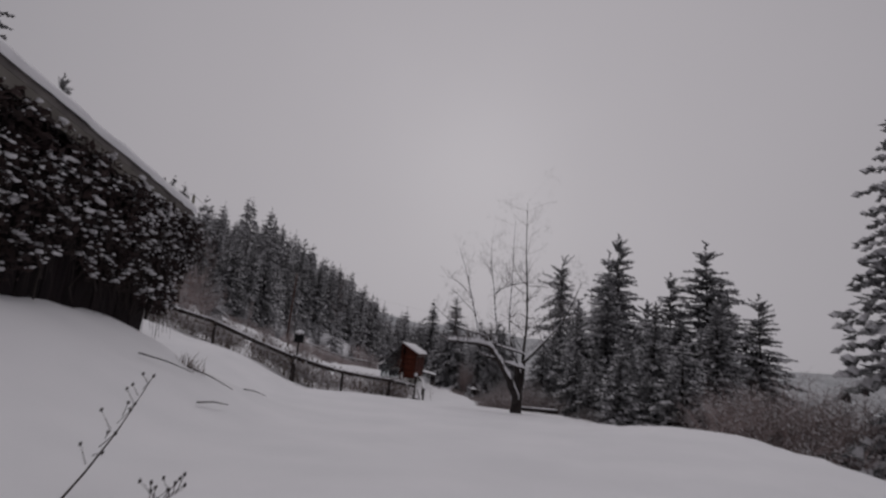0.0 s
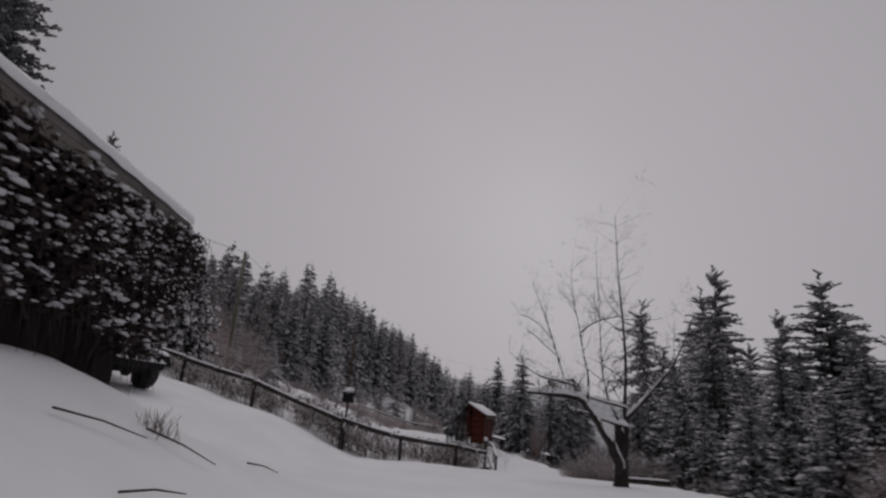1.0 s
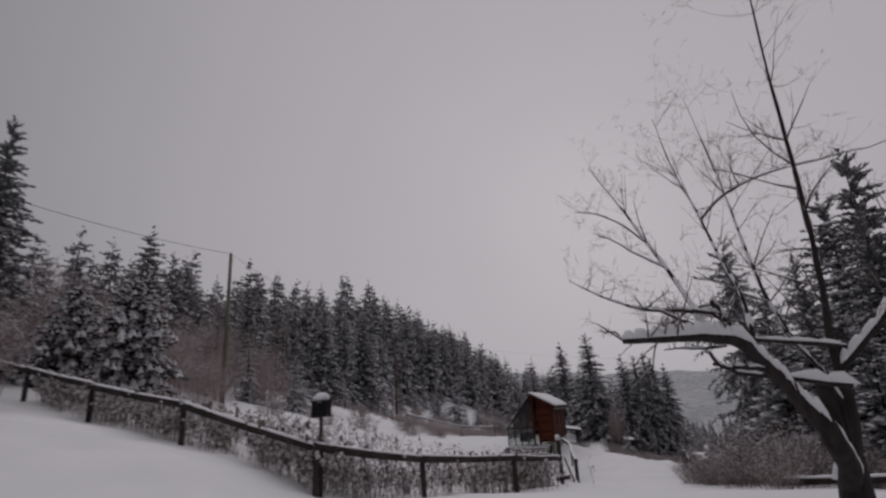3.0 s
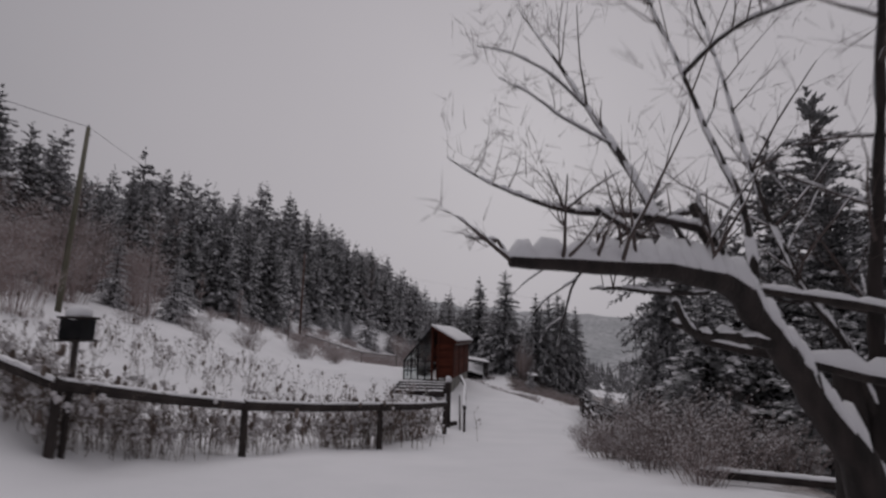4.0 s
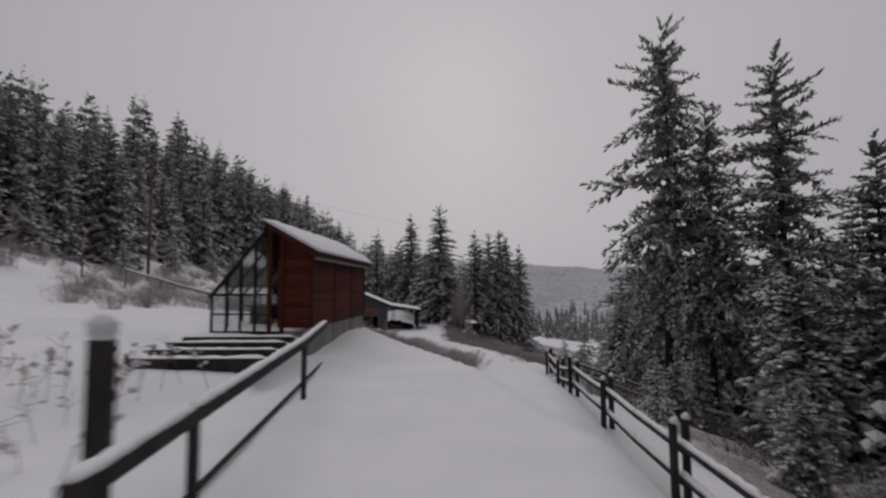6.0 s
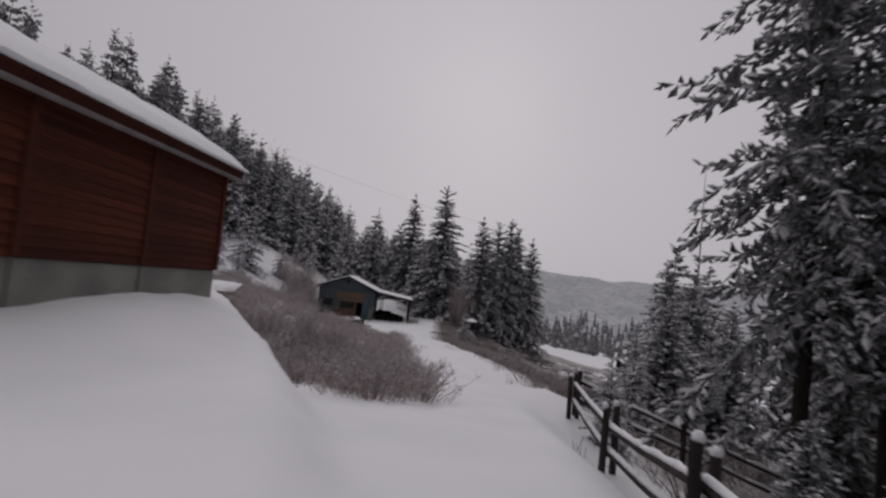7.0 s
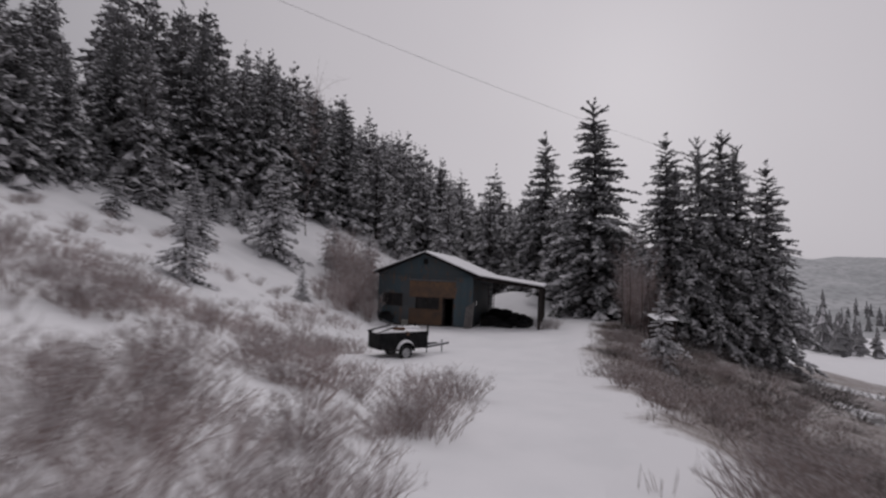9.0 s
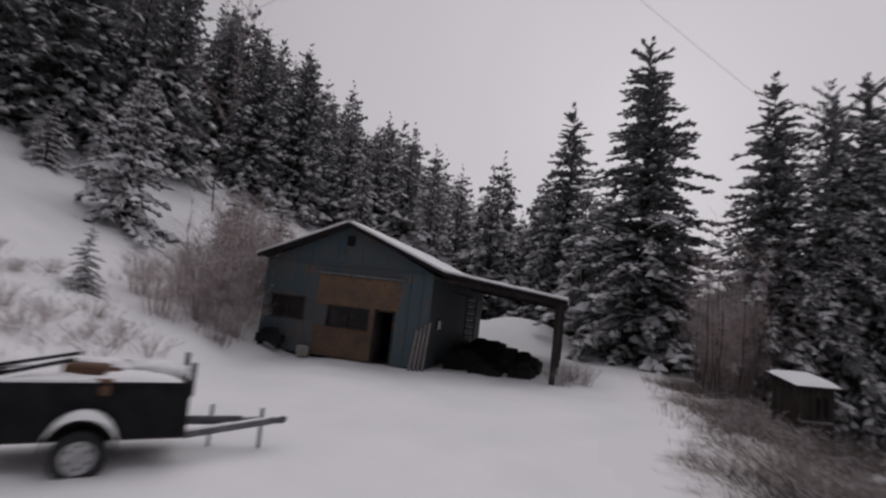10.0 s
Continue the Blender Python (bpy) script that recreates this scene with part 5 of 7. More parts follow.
    part("trunk", Geo().tube([(bx, by, bz - 0.2), (bx, by, bz + 0.2), (bx + 0.02, by - 0.02, bz + 0.55), (bx + 0.1, by, bz + 0.95)], [0.30, 0.24, 0.21, 0.15], 10), M_FRUITBARK, tree, smooth=True)
    f = (bx, by, bz + 0.5)
    p1, r1 = limb([f, (4.56, 22.2, 2.56), (4.16, 22.1, 3.2), (3.85, 22.0, 3.66), (3.46, 21.8, 4.03), (3.03, 21.6, 4.12), (2.58, 21.4, 4.13), (1.81, 21.1, 4.11)], [0.17, 0.135, 0.112, 0.098, 0.088, 0.078, 0.064, 0.045])
    stub, rs = limb([(3.5, 21.8, 4.0), (3.35, 21.8, 4.36), (3.24, 21.8, 4.66)], [0.07, 0.06, 0.045], "broken_limb")
    p2, r2 = limb([f, (5.05, 22.7, 3.2), (5.0, 22.6, 3.9), (5.02, 22.4, 5.1), (4.9, 22.0, 6.3), (4.65, 21.4, 7.9), (4.46, 20.8, 9.9)], [0.15, 0.10, 0.064, 0.044, 0.032, 0.018, 0.005])
    p3, r3 = limb([(3.05, 21.6, 4.14), (2.93, 22.2, 4.95), (2.75, 22.9, 5.8), (2.5, 23.8, 6.9), (2.25, 24.5, 7.8), (2.04, 25.0, 8.5)], [0.045, 0.034, 0.028, 0.021, 0.012, 0.004])
    p4, r4 = limb([(3.25, 21.75, 4.46), (2.74, 21.7, 4.55), (2.38, 21.9, 4.62), (2.03, 22.2, 4.8), (1.76, 22.5, 5.0), (1.5, 22.9, 5.25), (1.2, 23.2, 5.53)], [0.036, 0.03, 0.026, 0.02, 0.015, 0.011, 0.004])
    limb([(3.07, 21.7, 4.2), (2.69, 21.5, 4.38), (2.42, 21.4, 4.53)], [0.03, 0.024, 0.016])
    p5, r5 = limb([(2.68, 23.1, 6.05), (2.3, 23.2, 6.5), (1.9, 23.3, 6.8), (1.5, 23.3, 6.9)], [0.018, 0.014, 0.010, 0.004])
    p6, r6 = limb([(2.85, 22.55, 5.4), (2.4, 22.8, 5.8), (2.1, 22.9, 6.1), (1.75, 22.9, 6.3)], [0.018, 0.014, 0.010, 0.004])
    p7, r7 = limb([(3.72, 21.95, 3.85), (3.79, 22.2, 4.7), (3.68, 22.6, 5.6), (3.6, 23.0, 6.5), (3.45, 23.5, 7.7), (3.4, 24.0, 9.0)], [0.042, 0.031, 0.025, 0.019, 0.012, 0.005])
    p8, r8 = limb([(3.62, 22.9, 6.3), (3.99, 22.6, 6.6), (4.53, 22.5, 6.8), (5.2, 22.4, 6.9)], [0.024, 0.02, 0.015, 0.006])
    p9, r9 = limb([(3.85, 22.0, 3.62), (3.48, 21.9, 3.66), (3.18, 21.8, 3.68), (3.03, 21.7, 3.9)], [0.05, 0.04, 0.03, 0.02])
    p10, r10 = limb([(3.3, 21.8, 3.98), (2.95, 21.6, 3.95), (2.6, 21.45, 3.97), (2.35, 21.3, 3.95)], [0.022, 0.018, 0.013, 0.006])
    p11, r11 = limb([p2[6], (5.7, 22.1, 4.4), (6.4, 21.8, 5.4), (6.9, 21.3, 6.8)], [0.062, 0.043, 0.026, 0.008])
    p12, r12 = limb([p2[3], (4.75, 22.6, 3.6), (4.5, 22.8, 4.2), (4.4, 23.3, 5.4), (4.5, 24.2, 7.2), (4.6, 25.4, 9.4), (4.7, 26.2, 10.6)], [0.052, 0.040, 0.034, 0.027, 0.019, 0.011, 0.004])
    for p, r, n, reach, rise in ((p1[12:], r1[12:], 10, 1.1, (0.2, 0.9)), (p1[-6:], r1[-6:], 7, 0.6, (-0.1, 0.5)), (p2, r2, 30, 1.6, (0.0, 1.0)), (p3, r3, 10, 1.0, (0.1, 0.9)), (p4, r4, 10, 0.9, (0.0, 0.7)), (p5, r5, 5, 0.6, (0.0, 0.6)), (p6, r6, 5, 0.6, (0.0, 0.6)),
                                 (p7, r7, 20, 1.2, (0.0, 1)), (p8, r8, 6, 0.9, (0.1, 0.8)), (p10, r10, 4, 0.5, (0.0, 0.5)), (p11, r11, 18, 1.4, (0.0, 1)), (p12, r12, 20, 1.3, (0.0, 1)), (p8, r8, 8, 1.0, (-0.2, 0.9))):
        spray_twigs(p, r, n, reach, rise)
    p13, r13 = limb([(5.0, 22.35, 3.9), (3.81, 22.9, 4.19), (3.59, 22.8, 4.46), (3.34, 22.6, 4.66)], [0.044, 0.034, 0.026, 0.018])
    limb([(3.57, 22.6, 3.62), (3.37, 22.5, 3.73), (3.22, 22.4, 3.76)], [0.036, 0.03, 0.024], "broken_limb")
    limb([(5.0, 22.3, 3.3), (3.57, 22.6, 3.62)], [0.05, 0.038])
    # the long twig that hangs over the drive, with its forks
    limb([(3.24, 21.8, 4.6), (3.05, 22.2, 4.62), (2.83, 22.6, 4.52), (2.53, 23.0, 4.2), (2.43, 23.2, 3.83), (2.39, 23.6, 3.45)], [0.020, 0.018, 0.016, 0.013, 0.009, 0.003])
    limb([(2.53, 23.0, 4.2), (2.22, 23.1, 3.98), (2.04, 23.2, 3.73)], [0.010, 0.007, 0.003])
    limb([(2.43, 23.2, 3.83), (2.28, 23.3, 3.72), (2.2, 23.4, 3.56)], [0.007, 0.005, 0.002])
    limb([(2.83, 22.6, 4.52), (2.45, 22.8, 4.42), (2.05, 23.0, 4.18), (1.85, 23.1, 3.98)], [0.010, 0.008, 0.006, 0.002])
    limb([f, (4.86, 22.8, 3.0), (4.80, 22.7, 3.45)], [0.17, 0.13, 0.10], "broken_limb")
    for p, r in ((p13, r13),):
        spray_twigs(p, r, 7, 0.7, (-0.3, 0.6))
    tagged(part("twig_mass", twigs, M_TWIG, tree), kind="stuff")
    tagged(part("limb_snow", snow, M_SNOW, tree, "thick snow lying along the limbs", True), kind="stuff")


fruit_tree()


# ---- fences ----
def fence(name, label, posts, rails, post_r, rail_r, tops, material, caps, double=0.0, seed=1, snow_h=0.07):
    """Posts at (x, y), round rails at heights over the ground at each post, snow lying on the rails."""
    rng = random.Random(seed)
    fc = thing(name, label, "fence")
    for x, y in posts:
        for s in ((-1, 1) if double else (0,)):
            dx = s * double
            z, t = ground(x, y), tops * rng.uniform(0.92, 1.08)
            p = part("post", Geo().tube([(x + dx, y + 0.1 * s, z - 0.4), (x + dx + rng.uniform(-0.03, 0.03), y + 0.1 * s, z + t)], [post_r * 1.08, post_r], 8), material, fc)
            if caps:
                part("snow_cap", Geo().blob((x + dx, y + 0.1 * s, z + t + 0.02), (post_r * 1.05, post_r * 1.05, 0.07), rng, 0.12), M_SNOW, p, smooth=True)
    for (x0, y0), (x1, y1) in zip(posts, posts[1:]):
        for hgt in rails:
            a = Vector((x0, y0, ground(x0, y0) + hgt + rng.uniform(-0.03, 0.03)))
            b = Vector((x1, y1, ground(x1, y1) + hgt + rng.uniform(-0.03, 0.03)))
            m = a.lerp(b, 0.5) + Vector((0, 0, -0.03))
            a, b = a.lerp(b, -0.02), b.lerp(a, -0.02)
            r = part("rail", Geo().tube([a, m, b], [rail_r * 1.1, rail_r, rail_r * 0.9], 8), material, fc)
            up = Vector((0, 0, rail_r * 0.72))
            part("rail_snow", Geo().cap(a + up, m + up, rail_r * 1.7, snow_h, rng).cap(m + up, b + up, rail_r * 1.7, snow_h, rng), M_SNOW, r, "strip of snow on the rail", True)
    return fc


fence("log_fence", "dark log-rail fence topped with snow beside dry stalks", [(-20.5, 28.9), (-17.0, 27.8), (-13.3, 26.9), (-9.5, 26.3), (-5.35, 25.95), (-3.38, 28.65), (-1.15, 31.7), (0.12, 36.5)], [1.02], 0.075, 0.10, 1.05, M_OLDWOOD, False, seed=5, snow_h=0.06)
fence("rail_fence", "two-rail split fence with paired posts and snow", [(5.9, 37.6), (6.4, 42.0), (6.85, 46.4), (7.35, 51.0), (8.05, 55.6), (8.75, 60.6)], [0.38, 0.80], 0.06, 0.055, 1.12, M_OLDWOOD, True, double=0.13, seed=6)
fence("rail_fence", "old two-rail fence sagging below the firs", [(8.9, 61.0), (11.6, 60.3), (14.2, 59.2), (17.0, 57.6)], [0.45, 0.9], 0.07, 0.05, 1.1, M_OLDWOOD, False, seed=7)
fence("garden_fence", "far garden fence with a single snowy rail", [(-16.2, 68.2), (-13.5, 67.2), (-10, 65.8), (-6.5, 64.2)], [1.0], 0.06, 0.07, 1.1, M_GREYWOOD, False, seed=8)


def stairway():
    """Handrail and gatepost by the greenhouse steps, with the timber edge below."""
    rng = random.Random(31)
    gp = thing("gatepost", "tall dark gatepost with a round cap of snow", "post")
    z = ground(0.03, 39.25)
    p = part("post", Geo().box((0.03, 39.25, z + 0.78), (0.17, 0.17, 1.9)), M_OLDWOOD, gp)
    part("snow_cap", Geo().blob((0.03, 39.25, z + 1.82), (0.14, 0.14, 0.15), rng, 0.1), M_SNOW, p, smooth=True)
    part("brace", Geo().beam((-0.2, 38.9, z + 0.12), (0.35, 39.5, z + 0.12), 0.1, 0.16), M_OLDWOOD, gp)
    hr = thing("handrail", "squared timber handrail carrying snow", "handrail")
    pts = [(0.74, 37.8, 0.98), (0.63, 39.7, 1.0), (0.42, 45.0, 1.13), (-0.06, 49.6, 1.18)]
    for a, b in zip(pts, pts[1:]):
        r = part("rail", Geo().beam(a, b, 0.13, 0.14), M_OLDWOOD, hr)
        part("rail_snow", Geo().cap(Vector(a) + Vector((0, 0, 0.078)), Vector(b) + Vector((0, 0, 0.078)), 0.15, 0.06, rng), M_SNOW, r, smooth=True)
    for x, y, t in [(0.74, 37.8, 0.93)] + [(p[0] + 0.02, p[1], p[2] - 0.06) for p in pts[1:3]]:
        g = ground(x, y)
        part("post", Geo().box((x, y, (g - 0.3 + t) / 2), (0.09, 0.09, t - g + 0.3)), M_OLDWOOD, hr)
    part("toe_board", Geo().beam((0.55, 38.4, ground(0.55, 38.4) + 0.02), (-0.1, 49.4, ground(-0.1, 49.4) - 0.02), 0.06, 0.06), M_OLDWOOD, hr, "low timber edging half buried in snow")
    st = thing("garden_steps", "broad timber garden steps buried in snow", "steps")
    for i in range(4):
        y = 46.2 + i * 0.85
        zz = ground(-2.15, y + 0.2) + 0.12
        s = part("step", Geo().box((-2.15, y, zz - 0.1), (2.9, 0.14, 0.30)), M_OLDWOOD, st)
        part("step_snow", Geo().cap((-3.55, y + 0.36, zz - 0.03), (-0.75, y + 0.36, zz - 0.03), 0.72, 0.10, rng, 14), M_SNOW, s, smooth=True)


stairway()


def birdhouse():
    rng = random.Random(9)
    z = ground(-5.3, 26.15)
    b = thing("birdhouse", "dark little box on a post with a cap of snow", "birdhouse")
    part("post", Geo().box((-5.3, 26.15, z + 0.75), (0.08, 0.08, 2.1)), M_OLDWOOD, b)
    part("box", Geo().box((-5.3, 26.15, z + 1.98), (0.40, 0.34, 0.34)), M_BLACK, b)
    part("floor_board", Geo().box((-5.3, 26.15, z + 1.79), (0.48, 0.42, 0.035)), M_OLDWOOD, b)
    part("roof_board", Geo().box((-5.3, 26.15, z + 2.17), (0.47, 0.42, 0.04)), M_OLDWOOD, b)
    part("snow_cap", Geo().blob((-5.3, 26.15, z + 2.23), (0.23, 0.21, 0.16), rng, 0.08, 10, 6), M_SNOW, b, smooth=True)


birdhouse()


def stalks():
    """Dry weeds behind the fence and in the garden, too many to count."""
    rng = random.Random(41)
    g, s = Geo(), Geo()
    line = [(-17.0, 27.8), (-13.3, 26.9), (-9.5, 26.3), (-5.35, 25.95), (-3.38, 28.65), (-1.15, 31.7), (0.0, 36.2)]

    def stem(x, y, h):
        z = ground(x, y)
        lean = (rng.gauss(0, 0.3) * h, rng.gauss(0, 0.3) * h)
        top = Vector((x + lean[0], y + lean[1], z + h))
        g.tube([(x, y, z - 0.05), (x + lean[0] * 0.4, y + lean[1] * 0.4, z + h * 0.6), top], [0.007, 0.006, 0.003], 3, False)
        for _ in range(6):
            a = Vector((x, y, z)).lerp(top, rng.uniform(0.35, 1))
            e = a + Vector((rng.uniform(-1, 1), rng.uniform(-1, 1), rng.uniform(0, 1))) * 0.2
            g.tube([a, e], [0.005, 0.003], 3, False)
            if rng.random() < 0.5:
                q = rng.uniform(0.015, 0.05) * rng.choice((1, 1, 1.7))
                s.blob(e, (q, q, q * 0.8), rng, 0.2, 4, 3)
        if rng.random() < 0.25:
            q = rng.uniform(0.03, 0.06)
            g.blob(top, (q, q, q * 2), rng, 0.2, 5, 4)

    for (x0, y0), (x1, y1) in zip(line, line[1:]):
        n = int(math.hypot(x1 - x0, y1 - y0) * 90)
        nx, ny = -(y1 - y0), x1 - x0
        k = math.hypot(nx, ny)
        for _ in range(n):
            t, o = rng.random(), 0.1 + abs(rng.gauss(0, 0.9))
            if noise.noise(Vector(((x0 + (x1 - x0) * t) * 0.8, o, y0 * 0.4))) < -0.12 and rng.random() < 0.7:
                continue
            stem(x0 + (x1 - x0) * t + nx / k * o, y0 + (y1 - y0) * t + ny / k * o, rng.uniform(0.35, 1.2))
    for cx, cy, n, sp in [(-4.5, 39, 40, 1.4), (-7.5, 37, 50, 1.8), (-10, 34, 60, 2.2), (-12.5, 36, 60, 2.2), (-3.0, 44.5, 30, 0.9), (-6.0, 44, 20, 1.2), (-9, 42, 35, 2.0), (-0.2, 32.2, 10, 0.3), (-0.7, 34.0, 30, 0.7), (-13, 42, 40, 2.5)]:
        for _ in range(n):
            stem(cx + rng.gauss(0, sp), cy + rng.gauss(0, sp), rng.uniform(0.3, 0.95))
    solo("dry_stalks", g, M_STALK, "dry brown weed stalks standing in the snow", "weeds", "stuff")
    solo("stalk_snow", s, M_FROST, "tufts of snow caught on dry weeds", "snow", "stuff")


stalks()


def tufts():
    """Tips of dry grass pricking through the snow along the drive and on the bank."""
    rng = random.Random(61)
    g = Geo()
    k = 0
    while k < 420:
        x, y = rng.uniform(-16, 12), rng.uniform(52, 116)
        side = abs(x - float(ROAD_X(y)))
        if (y > 92 and -9 < x < 5.5) or side < 1.3 or y < bank_edge(x) + 0.5 or (side < 2.4 and rng.random() < 0.8):
            continue
        k += 1
        for _ in range(9):
            a, b = x + rng.gauss(0, 0.12), y + rng.gauss(0, 0.12)
            z = ground(a, b)
            g.tube([(a, b, z - 0.15), (a + rng.uniform(-0.16, 0.16), b + rng.uniform(-0.16, 0.16), z + rng.uniform(0.1, 0.32))], [0.008, 0.003], 3, False)
    for _ in range(2300):
        x, y = rng.uniform(4.6, 13), rng.uniform(101, 126)
        if x < 5.6 and rng.random() < 0.6:
            continue
        for _ in range(6):
            a, b = x + rng.gauss(0, 0.16), y + rng.gauss(0, 0.16)
            z = ground(a, b)
            g.thorn(Vector((a, b, z - 0.12)), Vector((a + rng.uniform(-0.2, 0.2), b + rng.uniform(-0.2, 0.2), z + rng.uniform(0.1, 0.36))), 0.009)
    solo("grass_tips", g, M_STALK, "dry grass tips pricking through the snow", "grass", "stuff")


tufts()


# ---- poles and wires ----
def pole(name, label, base, top, r, material, arm=False):
    p = thing(name, label, "pole")
    z = ground(*base)
    part("shaft", Geo().tube([(base[0], base[1], z - 0.5), (*top,)], [r, r * 0.72], 10), material, p, smooth=True)
    part("insulator", Geo().tube([(top[0], top[1], top[2] - 0.02), (top[0], top[1], top[2] + 0.16)], [0.05, 0.03], 8), M_METAL, p)
    part("bolt", Geo().box((top[0] + r, top[1], top[2] - 0.45), (0.12, 0.05, 0.05)), M_METAL, p)


M_POLE = mat("greenish_pole", (0.10, 0.095, 0.065), (0.14, 0.13, 0.095), 0.85, 2, 0.4, stretch=(1, 1, 0.2))
M_REDPOLE = mat("reddish_pole", (0.085, 0.042, 0.032), (0.12, 0.065, 0.05), 0.85, 2, 0.4, stretch=(1, 1, 0.2))
pole("utility_pole", "weathered greenish utility pole leaning on the slope", (-19.2, 41.6), (-20.6, 43.6, 14.5), 0.15, M_POLE)
pole("utility_pole", "thin reddish utility pole at the wood's edge", (-21.4, 80.7), (-21.4, 80.7, 13.2), 0.13, M_REDPOLE)


def wire(a, b, sag, r=0.010):
    a, b = Vector(a), Vector(b)
    pts = [a.lerp(b, t) - Vector((0, 0, sag * 4 * t * (1 - t))) for t in np.linspace(0, 1, 17)]
    solo("overhead_wire", Geo().tube(pts, r, 5), M_BLACK, "dark sagging overhead wire between the poles", "wire", group="overhead wires")


wire((-20.6, 43.6, 14.55), (-31, 24, 17.5), 0.8, 0.014)
wire((-20.6, 43.6, 14.55), (-21.4, 80.7, 13.25), 1.0)
wire((-21.4, 80.7, 13.25), (16, 140, 12.0), 0.9, 0.008)
spire = thing("dead_pole", "tall thin dead trunk above the young trees", "pole")
part("shaft", Geo().tube([(32.7, 103.6, ground(32.7, 103.6) - 0.4), (32.8, 103.6, 4), (32.9, 103.6, 16.3)], [0.13, 0.09, 0.025], 8), M_BARK, spire, smooth=True)


# ---- the vine on the house ----
def vine():
    rng = random.Random(17)
    v = thing("climbing_vine", "tangled dark climbing vine loaded with snow on the house wall", "vine")
    stems, leaves, snow = Geo(), Geo(), Geo()
    x0, y1, z0 = -5.27, 12.8, 3.05
    for i in range(60):
        y = rng.uniform(-3, y1 - 0.3)
        z = z0 + rng.uniform(0.2, 1.5)
        top = z0 + 3.2 + 0.10 * max(0, 12.3 - y)
        pts = [Vector((x0 + 0.08, y, z))]
        while pts[-1].z < top - 0.3 and len(pts) < 12:
            p = pts[-1]
            pts.append(p + Vector((rng.uniform(-0.02, 0.07), rng.uniform(-0.35, 0.35), rng.uniform(0.15, 0.5))))
        stems.tube(pts, [0.022 * (1 - 0.06 * k) for k in range(len(pts))], 5, False)
    n = 0
    while n < 13500:
        y = rng.uniform(-4, y1 + 0.1) if rng.random() < 0.8 else rng.uniform(10.4, y1 + 0.1)
        top = z0 + 3.02 + 0.10 * max(0, 12.3 - y)
        deep = 1.55 + 0.8 * noise.noise(Vector((y * 0.7, 3, 1)))
        t = rng.random() ** 1.3
        z = top - t * deep * 1.35
        bulge = (0.55 + 0.35 * noise.noise(Vector((y * 0.9, z, 8)))) * (1 - 0.55 * t)
        x = x0 + 0.1 + rng.random() * max(0.1, bulge)
        if y > 11.2 and rng.random() < 0.3:
            # round the corner, on the end wall
            x, y = x0 + rng.uniform(-2.2, 0.5), 12.35 + rng.random() * max(0.15, bulge)
        n += 1
        q = rng.uniform(0.04, 0.11)
        d = Vector((rng.uniform(-1, 1), rng.uniform(-1, 1), rng.uniform(-1, 0.4))).normalized() * q
        e = Vector((rng.uniform(-1, 1), rng.uniform(-1, 1), rng.uniform(-0.5, 0.5))).normalized() * q * 0.6
        p = Vector((x, y, z))
        leaves.add([p - d, p + e, p + d, p - e, p + Vector((0.012, 0, 0.012))], [(0, 1, 4), (1, 2, 4), (2, 3, 4), (3, 0, 4), (0, 3, 2, 1)])
        if rng.random() < 0.30 and noise.noise(Vector((y * 2.2, z * 2.2, 2))) > -0.15:
            q = rng.uniform(0.014, 0.040) * rng.choice((1, 1, 1.8))
            snow.blob((x + 0.04, y, z + 0.05), (q, q * rng.uniform(0.8, 2.6), q * 0.6), rng, 0.4, 5, 4)
        if rng.random() < 0.09 and t > 0.3:
            stems.tube([p, p + Vector((rng.uniform(0, 0.15), rng.uniform(-0.1, 0.2), -rng.uniform(0.3, 0.8)))], [0.008, 0.003], 3, False)
    # the mass that swells out round the corner, with hanging shoots
    for _ in range(2600):
        d = Vector((rng.gauss(0, 1), rng.gauss(0, 1), rng.gauss(0, 1))).normalized() * rng.random() ** 0.4
        p = Vector((x0 + 0.05 + d.x * 0.72, 12.7 + d.y * 0.95, z0 + 2.5 + d.z * 0.85))
        q = rng.uniform(0.04, 0.11)
        d = Vector((rng.uniform(-1, 1), rng.uniform(-1, 1), rng.uniform(-1, 0.4))).normalized() * q
        e = Vector((rng.uniform(-1, 1), rng.uniform(-1, 1), rng.uniform(-0.5, 0.5))).normalized() * q * 0.6
        leaves.add([p - d, p + e, p + d, p - e, p + Vector((0.012, 0, 0.012))], [(0, 1, 4), (1, 2, 4), (2, 3, 4), (3, 0, 4), (0, 3, 2, 1)])
        if rng.random() < 0.3:
            q = rng.uniform(0.010, 0.036)
            snow.blob(p + Vector((0.02, 0, 0.04)), (q, q * rng.uniform(0.8, 2.4), q * 0.7), rng, 0.4, 5, 4)
    for _ in range(420):
        p = Vector((x0 + rng.uniform(-0.9, 0.72), rng.uniform(11.1, 13.3), z0 + rng.uniform(2.1, 3.25)))
        s = Vector((rng.uniform(-0.1, 0.15), rng.uniform(-0.1, 0.3), 0))
        h = rng.uniform(0.25, 0.8)
        pts = [p, p + s * 0.8 - Vector((0, 0, h * 0.3)), p + s - Vector((0, 0, h))]
        stems.tube(pts, [0.008, 0.006, 0.003], 3, False)
        for k in range(3):
            c = pts[1].lerp(pts[2], rng.random())
            stems.thorn(c, c + Vector((rng.uniform(-1, 1), rng.uniform(-1, 1), rng.uniform(-1, 0.3))) * 0.12, 0.004)
            if rng.random() < 0.5:
                q = rng.uniform(0.008, 0.022)
                snow.blob(c, (q, q * 1.4, q), rng, 0.4, 4, 3)
